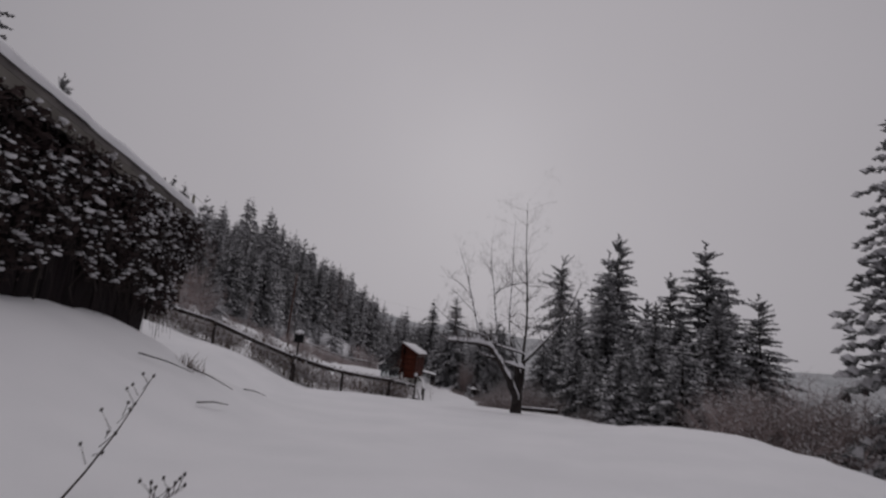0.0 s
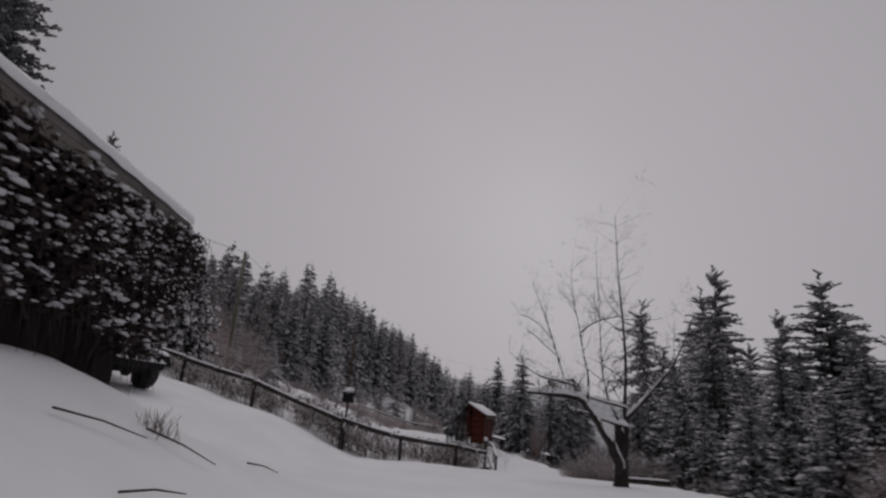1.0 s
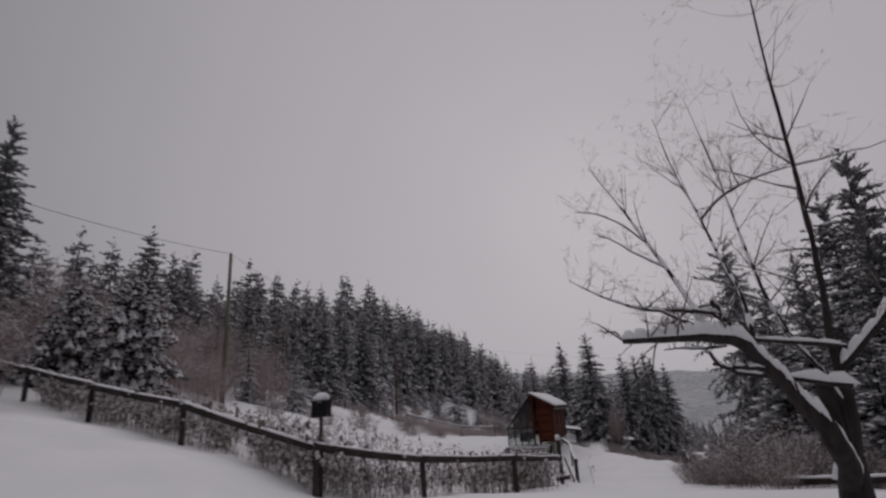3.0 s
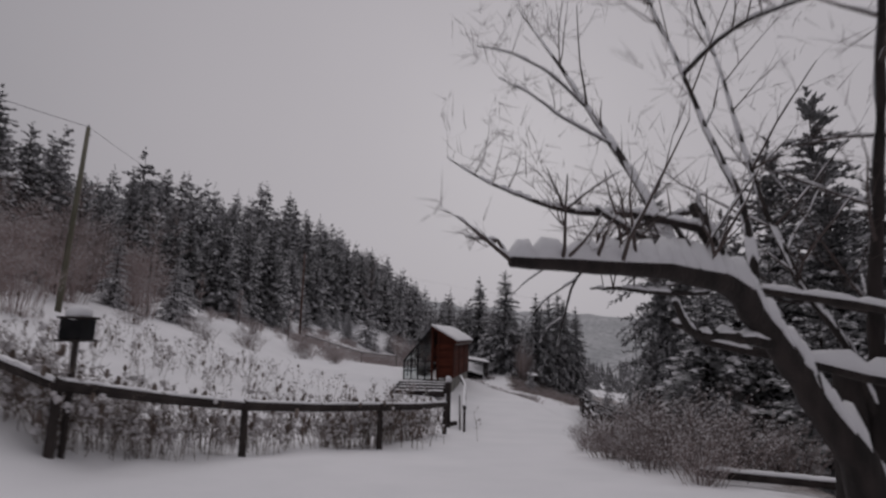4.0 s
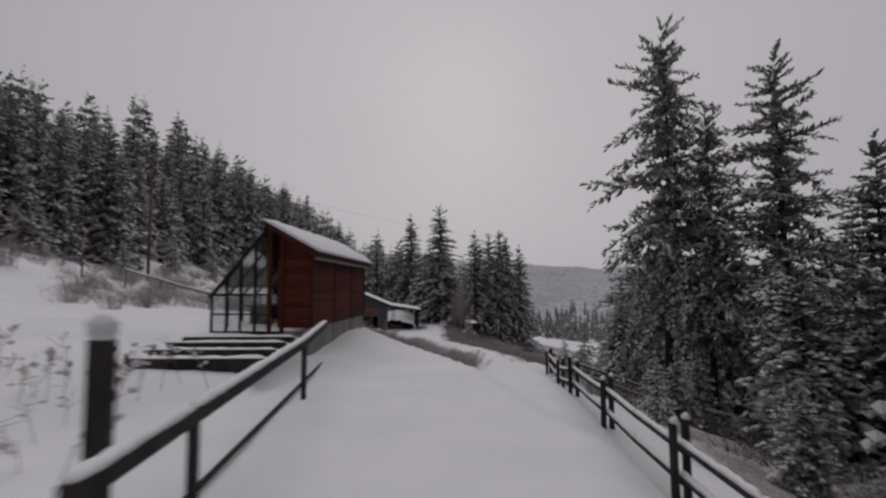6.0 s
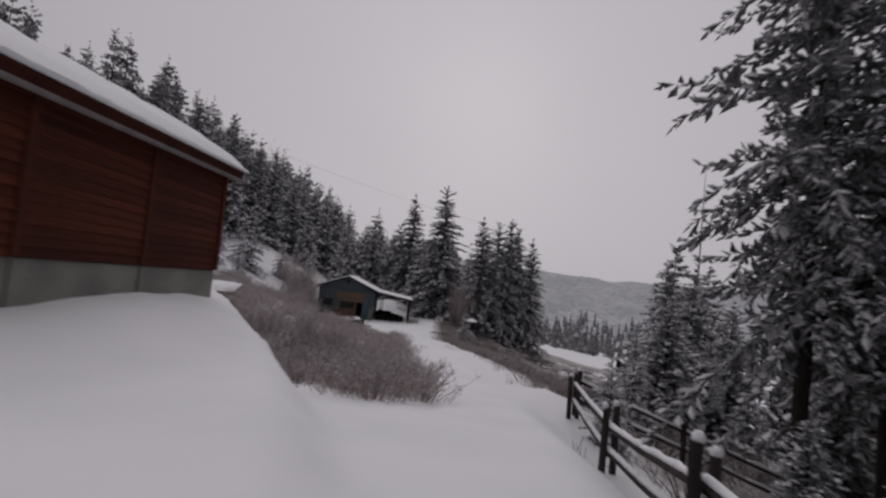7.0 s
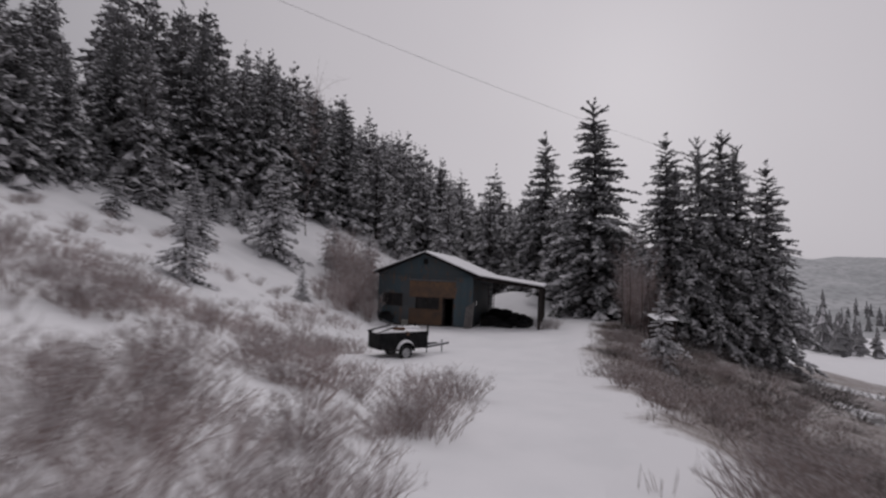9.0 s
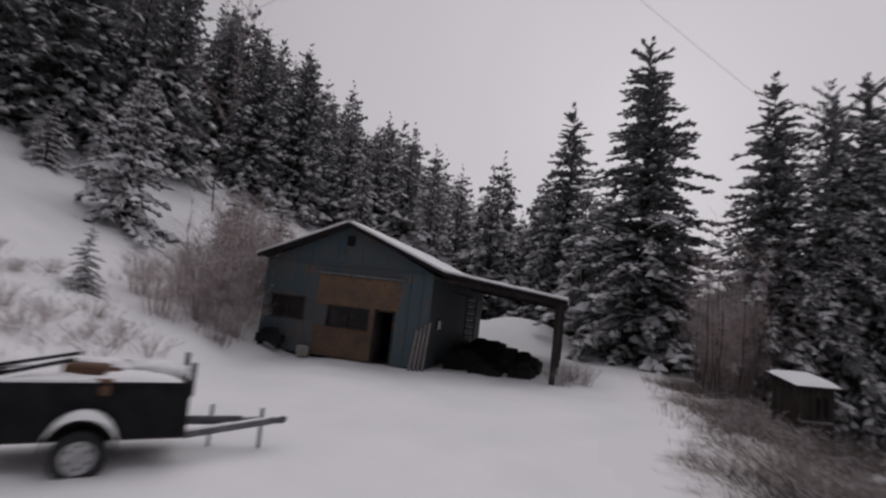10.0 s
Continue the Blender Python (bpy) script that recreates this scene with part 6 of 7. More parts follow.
    for _ in range(26):
        y, z = rng.uniform(3, 12.2), z0 + rng.uniform(1.2, 3.0)
        a = Vector((x0 + 0.12, y, z))
        b = a + Vector((rng.uniform(0.05, 0.3), rng.uniform(-0.6, 0.6), rng.uniform(-0.25, 0.25)))
        stems.tube([a, a.lerp(b, 0.5) + Vector((0.05, 0, -0.08)), b], [0.018, 0.014, 0.008], 5, False)
        snow.cap(a + Vector((0, 0, 0.012)), b + Vector((0, 0, 0.01)), 0.05, 0.04, rng, 4)
    tagged(part("stem_mass", stems, M_OLDWOOD, v), kind="stuff")
    tagged(part("leaves", leaves, M_VINE, v), kind="stuff")
    tagged(part("snow_load", snow, M_SNOWT, v, "clots of snow caught in the vine", True), kind="stuff")


M_VINE = mat("withered_leaves", (0.020, 0.012, 0.011), (0.045, 0.026, 0.024), 0.85, 3, 0.2)
vine()


# ---- the parked off-roader ----
def wheel(parent, name, at, r, w, rim_mat, knobs=26):
    """A wheel with its axle along y: lugged tyre, rim, hub."""
    tyre = Geo()
    n, prof = 40, [(-w / 2, r * 0.60), (-w / 2, r * 0.86), (-w * 0.42, r * 0.965), (-w * 0.2, r), (w * 0.2, r), (w * 0.42, r * 0.965), (w / 2, r * 0.86), (w / 2, r * 0.60)]
    for i in range(n):
        a = 2 * math.pi * i / n
        k = 1.0 if i % 2 else 0.965
        for y, q in prof:
            qq = q * k if q > r * 0.95 else q
            tyre.v.append((qq * math.cos(a), y, qq * math.sin(a)))
    m = len(prof)
    for i in range(n):
        for j in range(m - 1):
            a, b = i * m + j, ((i + 1) % n) * m + j
            tyre.f.append((a, b, b + 1, a + 1))
    wh = part(name, tyre, M_RUBBER, parent)
    wh.location = at
    disc = Geo()
    for s in (-1, 1):
        rings = [(r * 0.61, w * 0.44), (r * 0.55, w * 0.40), (r * 0.50, w * 0.25), (r * 0.22, w * 0.28), (r * 0.12, w * 0.42), (0.001, w * 0.42)]
        o = len(disc.v)
        for q, y in rings:
            for i in range(24):
                a = 2 * math.pi * i / 24
                disc.v.append((q * math.cos(a), s * y, q * math.sin(a)))
        for k in range(len(rings) - 1):
            for i in range(24):
                j = (i + 1) % 24
                f = (o + k * 24 + i, o + k * 24 + j, o + (k + 1) * 24 + j, o + (k + 1) * 24 + i)
                disc.f.append(f if s > 0 else f[::-1])
        for i in range(5):
            a = 2 * math.pi * i / 5
            disc.box((r * 0.33 * math.cos(a), s * w * 0.29, r * 0.33 * math.sin(a)), (0.035, 0.03, 0.035))
    part("rim", disc, rim_mat, wh)
    # near-black discs on the closed rim paint in the shade of its holes
    for s in (-1, 1):
        for i in range(6):
            a = 2 * math.pi * (i + 0.5) / 6
            part("rim_slot", Geo().tube([(r * 0.41 * math.cos(a), s * w * 0.24, r * 0.41 * math.sin(a)), (r * 0.41 * math.cos(a), s * w * 0.285, r * 0.41 * math.sin(a))], r * 0.065, 8), M_SHADEBLACK, wh)
    return wh


def snowpad(a, b, c, d, h, rng, nx=10, ny=8):
    """A rounded pad of snow over the four corners a b c d (anticlockwise)."""
    g = Geo()
    a, b, c, d = (Vector(p) for p in (a, b, c, d))
    for i in range(nx + 1):
        for j in range(ny + 1):
            s, t = i / nx, j / ny
            p = a.lerp(b, s).lerp(d.lerp(c, s), t)
            e = min(1, 5.5 * min(s, 1 - s)) ** 0.5 * min(1, 5.5 * min(t, 1 - t)) ** 0.5
            g.v.append((p.x, p.y, p.z + h * e * rng.uniform(0.85, 1.1) - (0.01 if e == 0 else 0)))
    for i in range(nx):
        for j in range(ny):
            k = i * (ny + 1) + j
            g.f.append((k, k + ny + 1, k + ny + 2, k + 1))
    return g


def offroader():
    rng = random.Random(23)
    cx, cy = -12.4, 20.1
    fx, fy = math.cos(radians(-16)), math.sin(radians(-16))
    zf, zr = ground(cx + 1.45 * fx, cy + 1.45 * fy), ground(cx - 1.45 * fx, cy - 1.45 * fy)
    zl, zt = ground(cx - 0.8 * fy, cy + 0.8 * fx), ground(cx + 0.8 * fy, cy - 0.8 * fx)
    pitch = math.degrees(math.atan2(zr - zf, 2.9))
    rollx = math.degrees(math.atan2(zl - zt, 1.6))
    car = thing("offroad_car", "pale lifted off-road car with black fenders under snow", "car", pose(cx, cy, (zf + zr) / 2 - 0.10, rollx, pitch, -16))
    W, R = 1.62, 0.46
    car.scale = (1.1, 1.1, 1.14)
    # tub in profile, extruded across
    def prof(pts, w, y0=None):
        return Geo().sheet([(x, -w / 2, z) for x, z in pts], (0, w, 0))
    part("body", prof([(-2.0, 0.72), (0.72, 0.62), (0.72, 1.22), (-2.02, 1.24)], W), M_CARWHITE, car)
    part("chassis", Geo().box((0, 0, 0.60), (3.7, 0.95, 0.16)).box((0.1, 0, 0.48), (0.5, 0.5, 0.2)), M_BLACK, car)
    part("hood", prof([(0.70, 0.80), (1.92, 0.80), (1.94, 1.10), (1.78, 1.20), (0.70, 1.27)], 1.22), M_CARWHITE, car)
    part("hood_snow", snowpad((0.62, -0.72, 1.27), (1.96, -0.66, 1.17), (1.96, 0.66, 1.17), (0.62, 0.72, 1.27), 0.13, rng), M_SNOW, car, "thick snow on the hood", True)
    gr = part("grille", Geo().box((1.95, 0, 0.98), (0.06, 1.20, 0.40)), M_CARWHITE, car)
    for i in range(7):
        part("slot", Geo().box((1.985, -0.27 + i * 0.09, 0.99), (0.02, 0.045, 0.27)), M_BLACK, gr)
    for s in (-1, 1):
        lamp = Geo().tube([(1.96, s * 0.46, 1.0), (2.02, s * 0.46, 1.0)], [0.115, 0.10], 16)
        h = part("headlight", lamp, M_LAMPGLASS, car, "round headlight")
        part("bezel", Geo().tube([(1.95, s * 0.46, 1.0), (1.995, s * 0.46, 1.0)], 0.135, 16), M_BLACK, h)
        part("indicator", Geo().box((1.90, s * 0.74, 0.93), (0.05, 0.12, 0.08)), M_LAMPGLASS, car)
        for x0, tag in ((1.45, "front_fender"), (-1.45, "rear_fender")):
            fg = Geo()
            fg.sheet([(x0 - 0.66, s * 0.80, 0.74), (x0 - 0.46, s * 0.80, 1.08), (x0 + 0.44, s * 0.80, 1.08), (x0 + 0.64, s * 0.80, 0.82), (x0 + 0.64, s * 0.80, 0.77), (x0 + 0.40, s * 0.80, 1.0), (x0 - 0.42, s * 0.80, 1.0), (x0 - 0.60, s * 0.80, 0.72)][:: -s], (0, s * 0.27, 0))
            fn = part(tag, fg, M_BLACK, car)
            part("fender_snow", Geo().cap((x0 - 0.46, s * 0.94, 1.08), (x0 + 0.5, s * 0.94, 1.05), 0.3, 0.11, rng, 8), M_SNOW, fn, smooth=True)
            wheel(car, "wheel", (x0, s * 0.84, R), R, 0.30, M_BLACK)
        part("rock_rail", Geo().tube([(-0.85, s * 0.86, 0.60), (0.85, s * 0.86, 0.60)], 0.045, 8), M_BLACK, car)
        for x0, x1 in ((-0.93, -0.12), (-0.10, 0.68)):
            dr = part("door", Geo().box(((x0 + x1) / 2, s * (W / 2 + 0.012), 0.99), (x1 - x0, 0.03, 0.50), bev=0.015), M_CARWHITE, car)
            part("handle", Geo().box((x0 + 0.12, s * (W / 2 + 0.04), 1.12), (0.13, 0.03, 0.035)), M_BLACK, dr)
            part("door_window", Geo().box(((x0 + x1) / 2, s * (W / 2 - 0.03), 1.48), (x1 - x0 - 0.12, 0.02, 0.40)), M_CARGLASS, dr)
            fr = Geo()
            for xx in (x0 + 0.03, x1 - 0.03):
                fr.box((xx, s * (W / 2 - 0.03), 1.48), (0.06, 0.05, 0.5))
            part("window_frame", fr, M_CARWHITE, dr)
        part("rear_quarter_window", Geo().box((-1.48, s * (W / 2 - 0.03), 1.48), (0.82, 0.02, 0.40)), M_CARGLASS, car)
        part("rear_pillar", Geo().box((-1.97, s * (W / 2 - 0.05), 1.48), (0.10, 0.08, 0.54)).box((-1.0, s * (W / 2 - 0.04), 1.48), (0.08, 0.06, 0.52)), M_CARWHITE, car)
        mi = part("mirror", Geo().box((0.62, s * (W / 2 + 0.17), 1.32), (0.09, 0.17, 0.2), bev=0.03), M_BLACK, car)
        part("mirror_snow", Geo().blob((0.62, s * (W / 2 + 0.17), 1.45), (0.08, 0.1, 0.06), rng), M_SNOW, mi, smooth=True)
    part("windscreen_frame", Geo().beam((0.72, -0.78, 1.22), (0.45, -0.72, 1.74), 0.07, 0.07).beam((0.72, 0.78, 1.22), (0.45, 0.72, 1.74), 0.07, 0.07).beam((0.46, -0.74, 1.74), (0.46, 0.74, 1.74), 0.07, 0.07), M_CARWHITE, car)
    ws = Geo().sheet([(0.72, -0.74, 1.24), (0.72, 0.74, 1.24), (0.46, 0.70, 1.72), (0.46, -0.70, 1.72)], (-0.015, 0, -0.005))
    w = part("windscreen", ws, M_CARGLASS, car, "dark green-tinted windscreen half clear of snow")
    part("windscreen_snow", snowpad((0.70, -0.74, 1.26), (0.82, -0.74, 1.28), (0.82, 0.74, 1.28), (0.70, 0.74, 1.26), 0.12, rng), M_SNOW, w, smooth=True)
    part("windscreen_edge_snow", Geo().blob((0.60, -0.62, 1.45), (0.05, 0.14, 0.24), rng, 0.2).blob((0.55, 0.0, 1.62), (0.05, 0.55, 0.08), rng, 0.2, 9), M_SNOW, w, smooth=True)
    part("roof", prof([(-2.04, 1.70), (0.50, 1.72), (0.46, 1.79), (-2.0, 1.79)], W - 0.06), M_CARWHITE, car)
    part("roof_snow", snowpad((-2.05, -0.80, 1.78), (0.55, -0.80, 1.77), (0.55, 0.80, 1.77), (-2.05, 0.80, 1.78), 0.17, rng, 14), M_SNOW, car, "deep snow on the roof", True)
    part("tail_panel", Geo().box((-2.03, 0, 1.2), (0.06, W, 0.95)), M_CARWHITE, car)
    bm = part("front_bumper", Geo().box((2.16, 0, 0.76), (0.22, 1.5, 0.20), bev=0.04).tube([(2.2, -0.35, 0.84), (2.22, -0.3, 1.04), (2.22, 0.3, 1.04), (2.2, 0.35, 0.84)], 0.03, 8), M_BLACK, car)
    part("winch", Geo().box((2.2, 0, 0.92), (0.16, 0.42, 0.14), bev=0.03), M_METAL, bm)
    for s in (-1, 1):
        part("fog_lamp", Geo().tube([(2.18, s * 0.46, 0.95), (2.27, s * 0.46, 0.95)], 0.075, 14), M_BLACK, bm)
    part("bumper_snow", Geo().cap((2.16, -0.75, 0.86), (2.16, 0.75, 0.86), 0.26, 0.11, rng, 10), M_SNOW, bm, smooth=True)
    part("axle", Geo().tube([(1.45, -0.75, R), (1.45, 0.75, R)], 0.06, 8).blob((1.45, 0.2, R), (0.16, 0.17, 0.16), rng, 0.05, 10, 7), M_BLACK, car)
    part("axle", Geo().tube([(-1.45, -0.75, R), (-1.45, 0.75, R)], 0.06, 8).blob((-1.45, 0, R), (0.16, 0.17, 0.16), rng, 0.05, 10, 7), M_BLACK, car)


offroader()


# ---- the loaded box trailer ----
def trailer():
    rng = random.Random(29)
    wx, wy = -3.82, 103.83
    th = math.radians(47)
    fx, fy = math.cos(th), math.sin(th)
    ox, oy = wx - fy * 0.78, wy + fx * 0.78
    t = thing("box_trailer", "small black box trailer loaded with snow-covered scrap", "trailer", pose(ox, oy, ground(ox, oy) - 0.09, 0, 0, 47))
    t.scale = (1.05, 1.05, 1.12)
    L, W, z0, z1 = 2.45, 1.34, 0.50, 1.16
    part("bed", Geo().box((0, 0, z0), (L, W, 0.06)), M_OLDWOOD, t)
    for s in (-1, 1):
        sd = part("side_panel", Geo().box((0, s * W / 2, (z0 + z1) / 2), (L, 0.04, z1 - z0)), M_BLACK, t)
        for x in (-L / 2 + 0.03, -0.4, 0.4, L / 2 - 0.03):
            part("stake", Geo().box((x, s * (W / 2 + 0.03), (z0 + z1) / 2), (0.06, 0.03, z1 - z0 + 0.02)), M_BLACK, sd)
        part("top_rail", Geo().box((0, s * W / 2, z1 + 0.015), (L + 0.04, 0.07, 0.045)), M_BLACK, sd)
        part("rail_snow", Geo().cap((-L / 2, s * W / 2, z1 + 0.036), (0.1, s * W / 2, z1 + 0.036), 0.08, 0.05, rng, 14), M_SNOW, sd, smooth=True)
        arch = Geo()
        n = 12
        for i in range(n + 1):
            a = math.pi * (0.04 + 0.92 * i / n)
            for q, y in ((0.42, 0.02), (0.42, 0.30), (0.40, 0.30), (0.40, 0.02)):
                arch.v.append((q * math.cos(a), s * (W / 2 + y), 0.36 + q * math.sin(a)))
        for i in range(n):
            for j in range(4):
                k = (j + 1) % 4
                arch.f.append((i * 4 + j, i * 4 + k, (i + 1) * 4 + k, (i + 1) * 4 + j))
        fd = part("fender", arch, M_BLACK, t)
        pts = [Vector((0.43 * math.cos(a), s * (W / 2 + 0.16), 0.365 + 0.43 * math.sin(a))) for a in np.linspace(0.25, math.pi - 0.25, 11)]
        sn = Geo()
        for i, p in enumerate(pts):
            hh = 0.09 * math.sin(math.pi * (i + 0.6) / 11.2)
            for y in (-0.15, -0.1, 0.1, 0.15):
                sn.v.append((p.x * (1 + hh * 0.5), p.y + y, p.z + (hh if abs(y) < 0.12 else 0.005)))
        for i in range(10):
            for j in range(3):
                sn.f.append((i * 4 + j, i * 4 + j + 1, (i + 1) * 4 + j + 1, (i + 1) * 4 + j))
        part("fender_snow", sn, M_SNOW, fd, "white arc of snow on the fender", True)
        wheel(t, "wheel", (0, s * (W / 2 + 0.14), 0.33), 0.33, 0.2, M_RIM)
    for x in (-L / 2, L / 2):
        part("end_panel", Geo().box((x, 0, (z0 + z1) / 2), (0.04, W - 0.04, z1 - z0)), M_BLACK, t)
    for s in (-1, 1):
        part("front_stake", Geo().box((L / 2 + 0.02, s * (W / 2 - 0.02), z1 + 0.08), (0.07, 0.07, 0.45)), M_BLACK, t)
        part("rack_bar", Geo().beam((-L / 2 - 0.1, s * (W / 2 - 0.05), z1 + 0.04), (-L / 2 + 1.0, s * (W / 2 - 0.3), z1 + 0.28), 0.05, 0.05), M_BLACK, t)
    part("axle", Geo().tube([(0, -W / 2 - 0.1, 0.33), (0, W / 2 + 0.1, 0.33)], 0.035, 8), M_METAL, t)
    part("tongue", Geo().beam((L / 2, -0.45, 0.46), (L / 2 + 1.35, 0, 0.52), 0.07, 0.09), M_METAL, t)
    part("tongue", Geo().beam((L / 2, 0.45, 0.46), (L / 2 + 1.35, 0, 0.52), 0.07, 0.09), M_METAL, t)
    part("tongue_brace", Geo().beam((L / 2, 0.0, 0.60), (L / 2 + 0.9, 0, 0.58), 0.05, 0.06), M_METAL, t)
    hc = part("hitch", Geo().box((L / 2 + 1.45, 0, 0.53), (0.24, 0.09, 0.08)).blob((L / 2 + 1.55, 0, 0.54), (0.07, 0.06, 0.06), rng, 0.05), M_METAL, t)
    part("jack_stand", Geo().tube([(L / 2 + 1.2, 0, 0.05), (L / 2 + 1.2, 0, 0.72)], 0.03, 8).box((L / 2 + 1.2, 0, 0.03), (0.14, 0.14, 0.03)), M_METAL, t)
    part("prop_stand", Geo().tube([(L / 2 + 0.45, 0.2, 0.02), (L / 2 + 0.45, 0.2, 0.75)], 0.025, 8), M_METAL, t)
    for a, b in (((L / 2, -0.45, 0.505), (L / 2 + 1.3, -0.02, 0.565)), ((L / 2, 0.45, 0.505), (L / 2 + 1.3, 0.02, 0.565))):
        part("tongue_snow", Geo().cap(a, b, 0.07, 0.035, rng, 12), M_SNOW, t, smooth=True)
    ld = Geo()
    for _ in range(9):
        ld.box((rng.uniform(-0.1, 1.0), rng.uniform(-0.5, 0.5), z1 - 0.05 + rng.uniform(-0.05, 0.2)), (rng.uniform(0.2, 0.6), rng.uniform(0.12, 0.4), rng.uniform(0.1, 0.25)), pose(0, 0, 0, 0, 0, rng.uniform(-20, 20)), 0.03)
    tagged(part("scrap_load", ld, M_RUST, t, "rusty scrap poking out of the snow"), kind="stuff")
    part("load_base", Geo().box((0, 0, z1 - 0.2), (L - 0.08, W - 0.08, 0.3)), M_SHADEBLACK, t)
    part("load_snow", snowpad((-L / 2 + 0.03, -W / 2 + 0.03, z1 - 0.03), (L / 2 - 0.05, -W / 2 + 0.03, z1 - 0.03), (L / 2 - 0.05, W / 2 - 0.03, z1 - 0.03), (-L / 2 + 0.03, W / 2 - 0.03, z1 - 0.03), 0.14, rng, 18, 10), M_SNOW, t, "snow heaped over the load", True)
    for _ in range(6):
        c = (rng.uniform(0.0, 1.0), rng.uniform(-0.45, 0.45), z1 + 0.10)
        part("snow_mound", Geo().blob(c, (rng.uniform(0.2, 0.42), rng.uniform(0.16, 0.3), 0.12), rng, 0.22, 11, 7), M_SNOW, t, smooth=True)


trailer()


# ---- round the workshop ----
def carport_things():
    rng = random.Random(37)
    m = pose(-11.2, 117.4, -4.23, 0, 1.7, 4.0)
    ld = thing("ladder", "dark wooden ladder hung beside the carport", "ladder", m @ pose(8.35, 3.6, 1.55, 0, 0, 0))
    for x in (-0.22, 0.22):
        part("stile", Geo().box((x, 0, 0.6), (0.05, 0.07, 1.9)), M_OLDWOOD, ld)
    for i in range(6):
        r = part("rung", Geo().box((0, 0, -0.15 + i * 0.3), (0.42, 0.05, 0.06)), M_OLDWOOD, ld)
        part("rung_snow", Geo().cap((-0.2, 0, -0.12 + i * 0.3), (0.2, 0, -0.12 + i * 0.3), 0.05, 0.025, rng, 4), M_SNOW, r, smooth=True)
    part("hanger", Geo().beam((0, 0.02, 1.55), (-0.95, 0.02, 1.72), 0.05, 0.05), M_OLDWOOD, ld)
    for k, (x, y, w, d, h) in enumerate([(8.6, 2.0, 1.6, 1.4, 0.9), (10.2, 3.0, 1.3, 2.2, 0.7), (9.1, 5.5, 2.2, 2.4, 1.2), (8.2, 8.5, 1.2, 2.0, 1.1), (10.6, 6.8, 1.2, 1.6, 0.8), (11.2, 3.6, 1.0, 2.0, 0.9), (9.7, 0.9, 1.3, 0.9, 0.6), (11.1, 1.3, 0.9, 1.2, 0.75)]):
        g = Geo().box((0, 0, h / 2 - 0.3), (w, d, h), bev=0.06)
        pl = thing("covered_pile", "dark covered pile stored beneath the carport", "pile", m @ pose(x, y, 0, 0, 0, rng.uniform(-14, 14)), group="piles under the carport")
        part("cover", g, M_SHADEBLACK, pl)
        part("top_load", Geo().blob((0, 0, h - 0.3), (w * 0.42, d * 0.42, 0.28), rng, 0.2, 9, 6), M_BLACK, pl)
    for k in range(4):
        pk = thing("leaning_plank", "weathered plank leaning on the workshop corner", "plank", m, group="planks at the corner")
        x = 6.95 + 0.16 * k
        part("plank", Geo().beam((x, -0.5 + 0.05 * k, -0.05), (x + 0.05, -0.06, 1.5 + 0.12 * k), 0.10, 0.025), M_GREYWOOD, pk)
    dk = thing("stone_block", "pale stone block against the workshop front", "block", m @ pose(2.3, -0.25, 0.1, 0, 0, 8))
    part("stone", Geo().box((0, 0, 0), (0.5, 0.28, 0.42), bev=0.05), M_CONC, dk)
    ct = thing("cart", "dark barrow of scrap beneath the workshop window", "cart", m @ pose(0.9, -0.5, 0.15, 0, 0, 4))
    part("tray", Geo().box((0, 0, 0.3), (1.1, 0.5, 0.35), bev=0.04), M_BLACK, ct)
    part("load", Geo().blob((0, 0, 0.55), (0.45, 0.2, 0.2), rng, 0.25, 8, 5), M_SHADEBLACK, ct)
    for x in (-0.4, 0.4):
        part("leg", Geo().box((x, 0, 0.05), (0.06, 0.4, 0.3)), M_BLACK, ct)


carport_things()


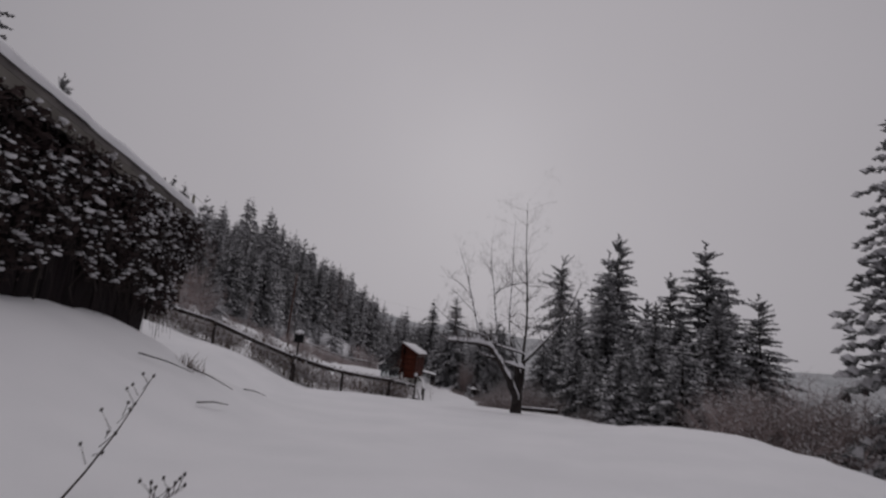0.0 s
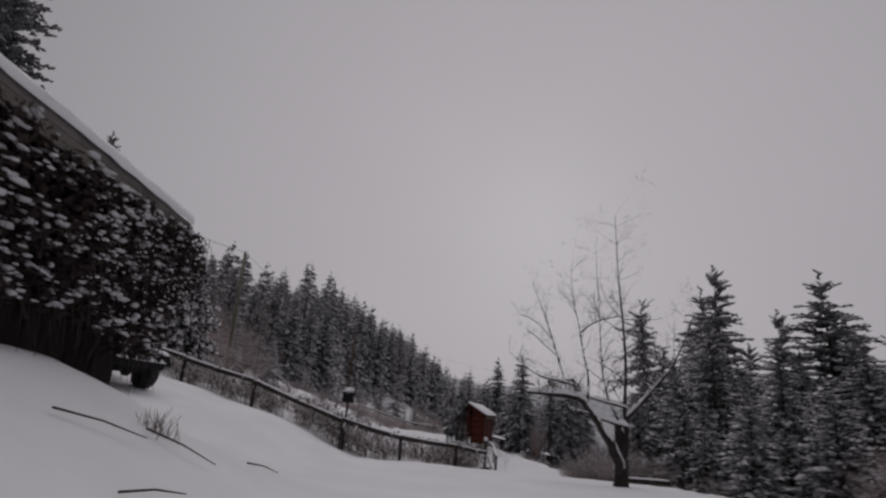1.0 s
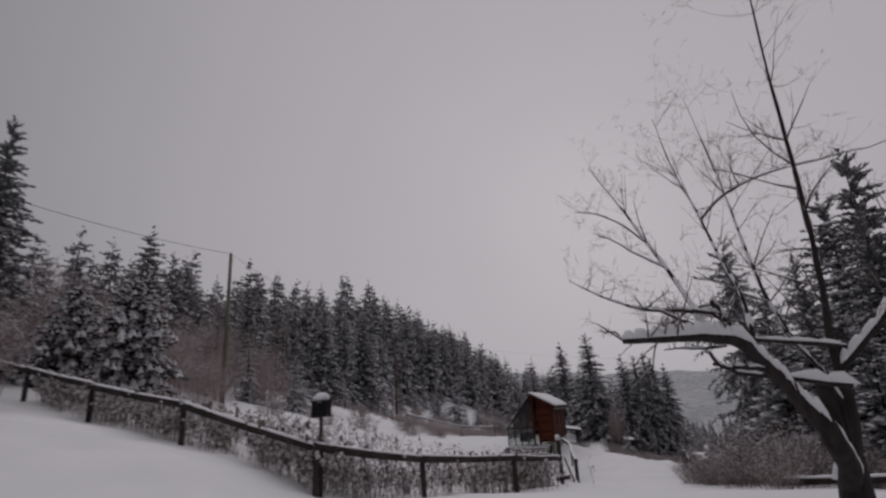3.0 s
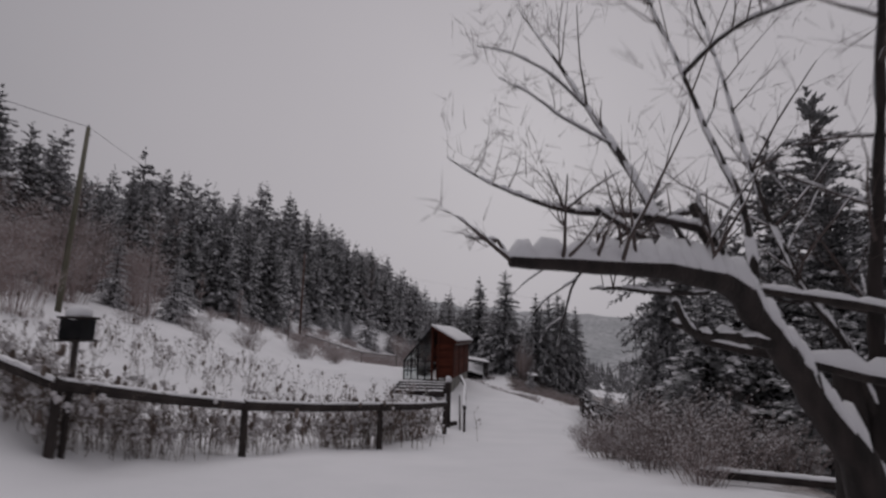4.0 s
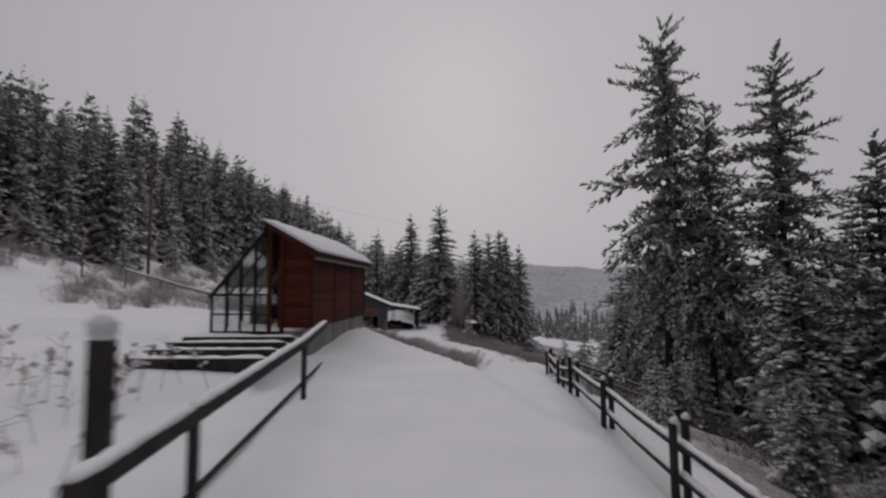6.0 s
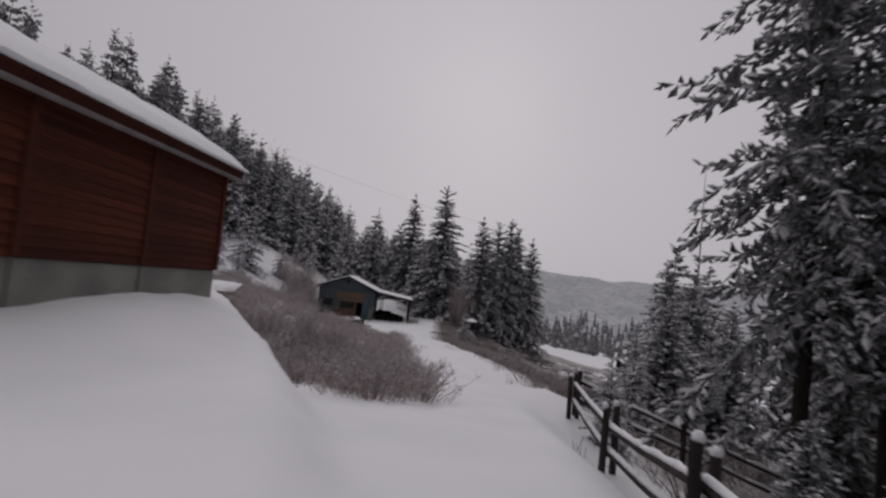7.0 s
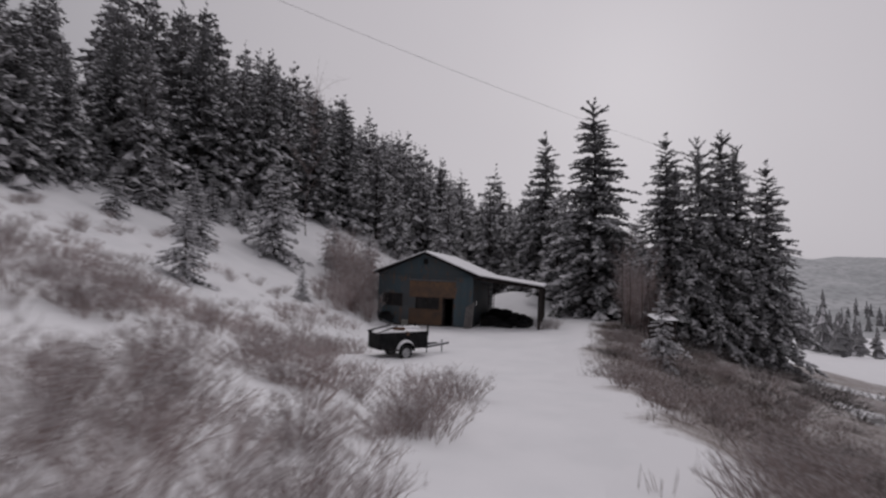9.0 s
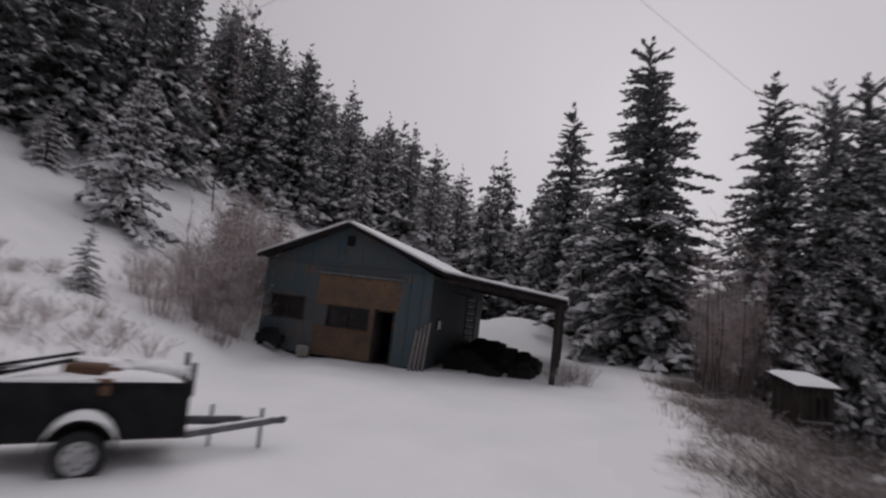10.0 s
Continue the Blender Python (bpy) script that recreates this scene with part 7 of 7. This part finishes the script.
def small_hut(name, label, at, size, h, turn, mats, category="shed", door=True, lean=0.25):
    rng = random.Random(int(at[0] * 10))
    w, d = size
    hut = thing(name, label, category, pose(at[0], at[1], ground(*at) - 0.1, 0, 0, turn))
    hb = h + lean
    for x in (-w / 2, w / 2):
        part("side_wall", Geo().sheet([(x, -d / 2, 0), (x, d / 2, 0), (x, d / 2, hb), (x, -d / 2, h)] if x > 0 else [(x, -d / 2, 0), (x, -d / 2, h), (x, d / 2, hb), (x, d / 2, 0)], (-0.05 if x > 0 else 0.05, 0, 0)), mats, hut)
    part("back_wall", Geo().box((0, d / 2, hb / 2), (w - 0.1, 0.05, hb)), mats, hut)
    n = max(3, int(w / 0.22))
    for i in range(n):
        x = -w / 2 + w * (i + 0.5) / n
        part("board", Geo().box((x, -d / 2 + rng.uniform(-0.01, 0.01), h / 2), (w / n - 0.015, 0.035, h)), mats, hut)
    # near-black plates on whole boards stand for the shade within two openings
    if door:
        for k in (0.06, 0.26):
            part("opening", Geo().box((k * w, -d / 2 - 0.022, h * 0.66), (0.15, 0.02, h * 0.34)), M_SHADEBLACK, hut)
        part("batten", Geo().box((0, -d / 2 - 0.03, h * 0.4), (w * 0.9, 0.03, 0.09)), M_GREYWOOD, hut)
    sl = Vector((0, hb - h, 0))
    part("roof", Geo().sheet([(-w / 2 - 0.15, -d / 2 - 0.2, h - 0.02), (w / 2 + 0.15, -d / 2 - 0.2, h - 0.02), (w / 2 + 0.15, d / 2 + 0.15, hb + 0.04), (-w / 2 - 0.15, d / 2 + 0.15, hb + 0.04)], (0, 0, 0.06)), M_OLDWOOD, hut)
    part("roof_snow", snowpad((-w / 2 - 0.17, -d / 2 - 0.22, h + 0.045), (w / 2 + 0.17, -d / 2 - 0.22, h + 0.045), (w / 2 + 0.17, d / 2 + 0.17, hb + 0.105), (-w / 2 - 0.17, d / 2 + 0.17, hb + 0.105), 0.13, rng), M_SNOW, hut, "smooth slab of snow on the roof", True)
    return hut


small_hut("wooden_hutch", "narrow dark plank hutch with a snow-capped slanting roof", (9.6, 120.3), (1.35, 1.3), 1.95, 20, M_OLDWOOD)
small_hut("lean_to", "low dark lean-to with a snowy roof by the brush", (-3.9, 66.2), (2.1, 1.2), 0.95, 10, M_OLDWOOD, lean=0.2)
small_hut("valley_shed", "far dark shed with a snow-white roof in the valley", (39.5, 141), (2.9, 2.6), 1.9, 25, M_DARKWALL, lean=1.2)


# ---- bare young trees and saplings ----
def sapling(name, label, x, y, h, seed, forks=9, r=0.03, group=""):
    rng = random.Random(seed)
    t = thing(name, label, "tree", group=group)
    z = ground(x, y)
    pts = [Vector((x, y, z - 0.2))]
    for k in range(7):
        pts.append(pts[-1] + Vector((rng.uniform(-0.018, 0.018) * h, rng.uniform(-0.018, 0.018) * h, (h + 0.2) / 7)))
    part("stem", Geo().tube(pts, [r * (1.1 - 0.14 * k) for k in range(8)], 6), M_TWIG, t, smooth=True)
    g = Geo()
    for _ in range(forks):
        k = rng.randrange(2, 8)
        p = pts[k]
        d = Vector((rng.uniform(-1, 1), rng.uniform(-1, 1), rng.uniform(0.3, 1.1))).normalized() * h * rng.uniform(0.15, 0.32)
        g.tube([p, p + d * 0.5 + Vector((0, 0, 0.03 * h)), p + d], [r * 0.4, r * 0.28, r * 0.1], 4, False)
        for _ in range(5):
            a = p + d * rng.uniform(0.3, 1)
            e = a + Vector((rng.uniform(-1, 1), rng.uniform(-1, 1), rng.uniform(0, 1))) * h * 0.08
            g.tube([a, e], [r * 0.16, r * 0.06], 3, False)
    tagged(part("twig_tangle", g, M_BRUSH, t), kind="stuff")


rs = random.Random(53)
for k in range(14):
    sapling("bare_sapling", "slender leafless sapling below the spruces", 6.8 + rs.uniform(0, 3.6), 125.5 + rs.uniform(-2.5, 3.5), rs.uniform(4.0, 7.5), 100 + k, 8, 0.035, "bare saplings")
for k in range(7):
    sapling("bare_sapling", "slender leafless sapling beside the workshop", -14.2 + rs.uniform(-2.5, 1.6), 117.5 + rs.uniform(-2, 5), rs.uniform(2.5, 5.0), 200 + k, 12, 0.03, "bare saplings")
for x, y, h in ((-25.2, 64.5, 3.0), (-22.8, 67.5, 2.8), (-16.5, 64.5, 2.6)):
    sapling("fruit_sapling", "small leafless fruit tree in the snowy garden", x, y, h, int(-x * 10), 14, 0.06, "young fruit trees")
for k in range(8):
    sapling("bare_sapling", "slender leafless sapling at the forest edge", -26 + rs.uniform(-5, 4), 46 + rs.uniform(0, 22), rs.uniform(5, 9), 300 + k, 14, 0.05, "bare saplings")
sapling("tall_birch", "tall pale leafless tree above the wood", -24, 128, 15, 400, 26, 0.05)


# ---- weeds and sticks by the start ----
def weed(x, y, lean, h, seed):
    rng = random.Random(seed)
    w = thing("tall_weed", "dry brown weed stalk with seed heads in the snow", "weed", group="weeds in the snow")
    p = Vector((x, y, ground(x, y) - 0.05))
    d = Vector(lean).normalized() * h
    pts = [p + d * t + Vector((0.04 * math.sin(4 * t), 0, -0.05 * t * t)) for t in (0, 0.25, 0.5, 0.75, 1)]
    part("stalk", Geo().tube(pts, [0.010, 0.008, 0.006, 0.004, 0.002], 5), M_OLDWOOD, w)
    g = Geo()
    for k in range(12):
        a = pts[0].lerp(pts[-1], 0.3 + 0.055 * k)
        e = a + Vector((rng.uniform(-1, 1), rng.uniform(-0.6, 0.6), rng.uniform(0.3, 1))) * 0.14
        g.tube([a, e], [0.004, 0.002], 4, False)
        g.blob(e, (0.013, 0.013, 0.016), rng, 0.2, 5, 4)
    tagged(part("seed_heads", g, M_OLDWOOD, w), kind="stuff")


weed(-0.85, 3.75, (-0.05, 0.75, 0.55), 1.5, 1)
weed(-0.45, 3.85, (0.35, 0.3, 0.25), 0.45, 2)
for x, y, a, l in ((-3.3, 10.6, 0.3, 0.9), (-2.2, 8.8, 1.2, 0.7), (-3.6, 9.4, 0.9, 1.0), (-2.8, 12.5, 0.2, 0.5)):
    st = thing("fallen_stick", "thin dark stick lying on the snow", "stick", group="sticks on the snow")
    p, q = Vector((x, y, ground(x, y) + 0.05)), Vector((x + l * math.cos(a), y + l * math.sin(a), ground(x + l * math.cos(a), y + l * math.sin(a)) + 0.1))
    part("twig", Geo().tube([p, p.lerp(q, 0.5) + Vector((0, 0, 0.03)), q], [0.014, 0.011, 0.006], 5), M_OLDWOOD, st)
tuft = thing("dry_tuft", "dry grass tuft poking out of the snow", "weed")
g = Geo()
for _ in range(40):
    x, y = -3.35 + rs.gauss(0, 0.12), 10.95 + rs.gauss(0, 0.12)
    z = ground(x, y)
    g.tube([(x, y, z - 0.05), (x + rs.uniform(-0.15, 0.2), y + rs.uniform(-0.15, 0.15), z + rs.uniform(0.1, 0.28))], [0.007, 0.003], 3, False)
tagged(part("blade_mass", g, M_STALK, tuft), kind="stuff")
log = thing("fallen_pole", "snow-topped pole lying below the drive", "log")
a, b = Vector((5.6, 28.4, ground(5.6, 28.4) + 0.15)), Vector((7.6, 27.2, ground(7.6, 27.2) + 0.25))
part("timber", Geo().tube([a, b], [0.09, 0.07], 8), M_OLDWOOD, log)
part("pole_snow", Geo().cap(a + Vector((0, 0, 0.065)), b + Vector((0, 0, 0.055)), 0.15, 0.07, rs), M_SNOW, log, smooth=True)
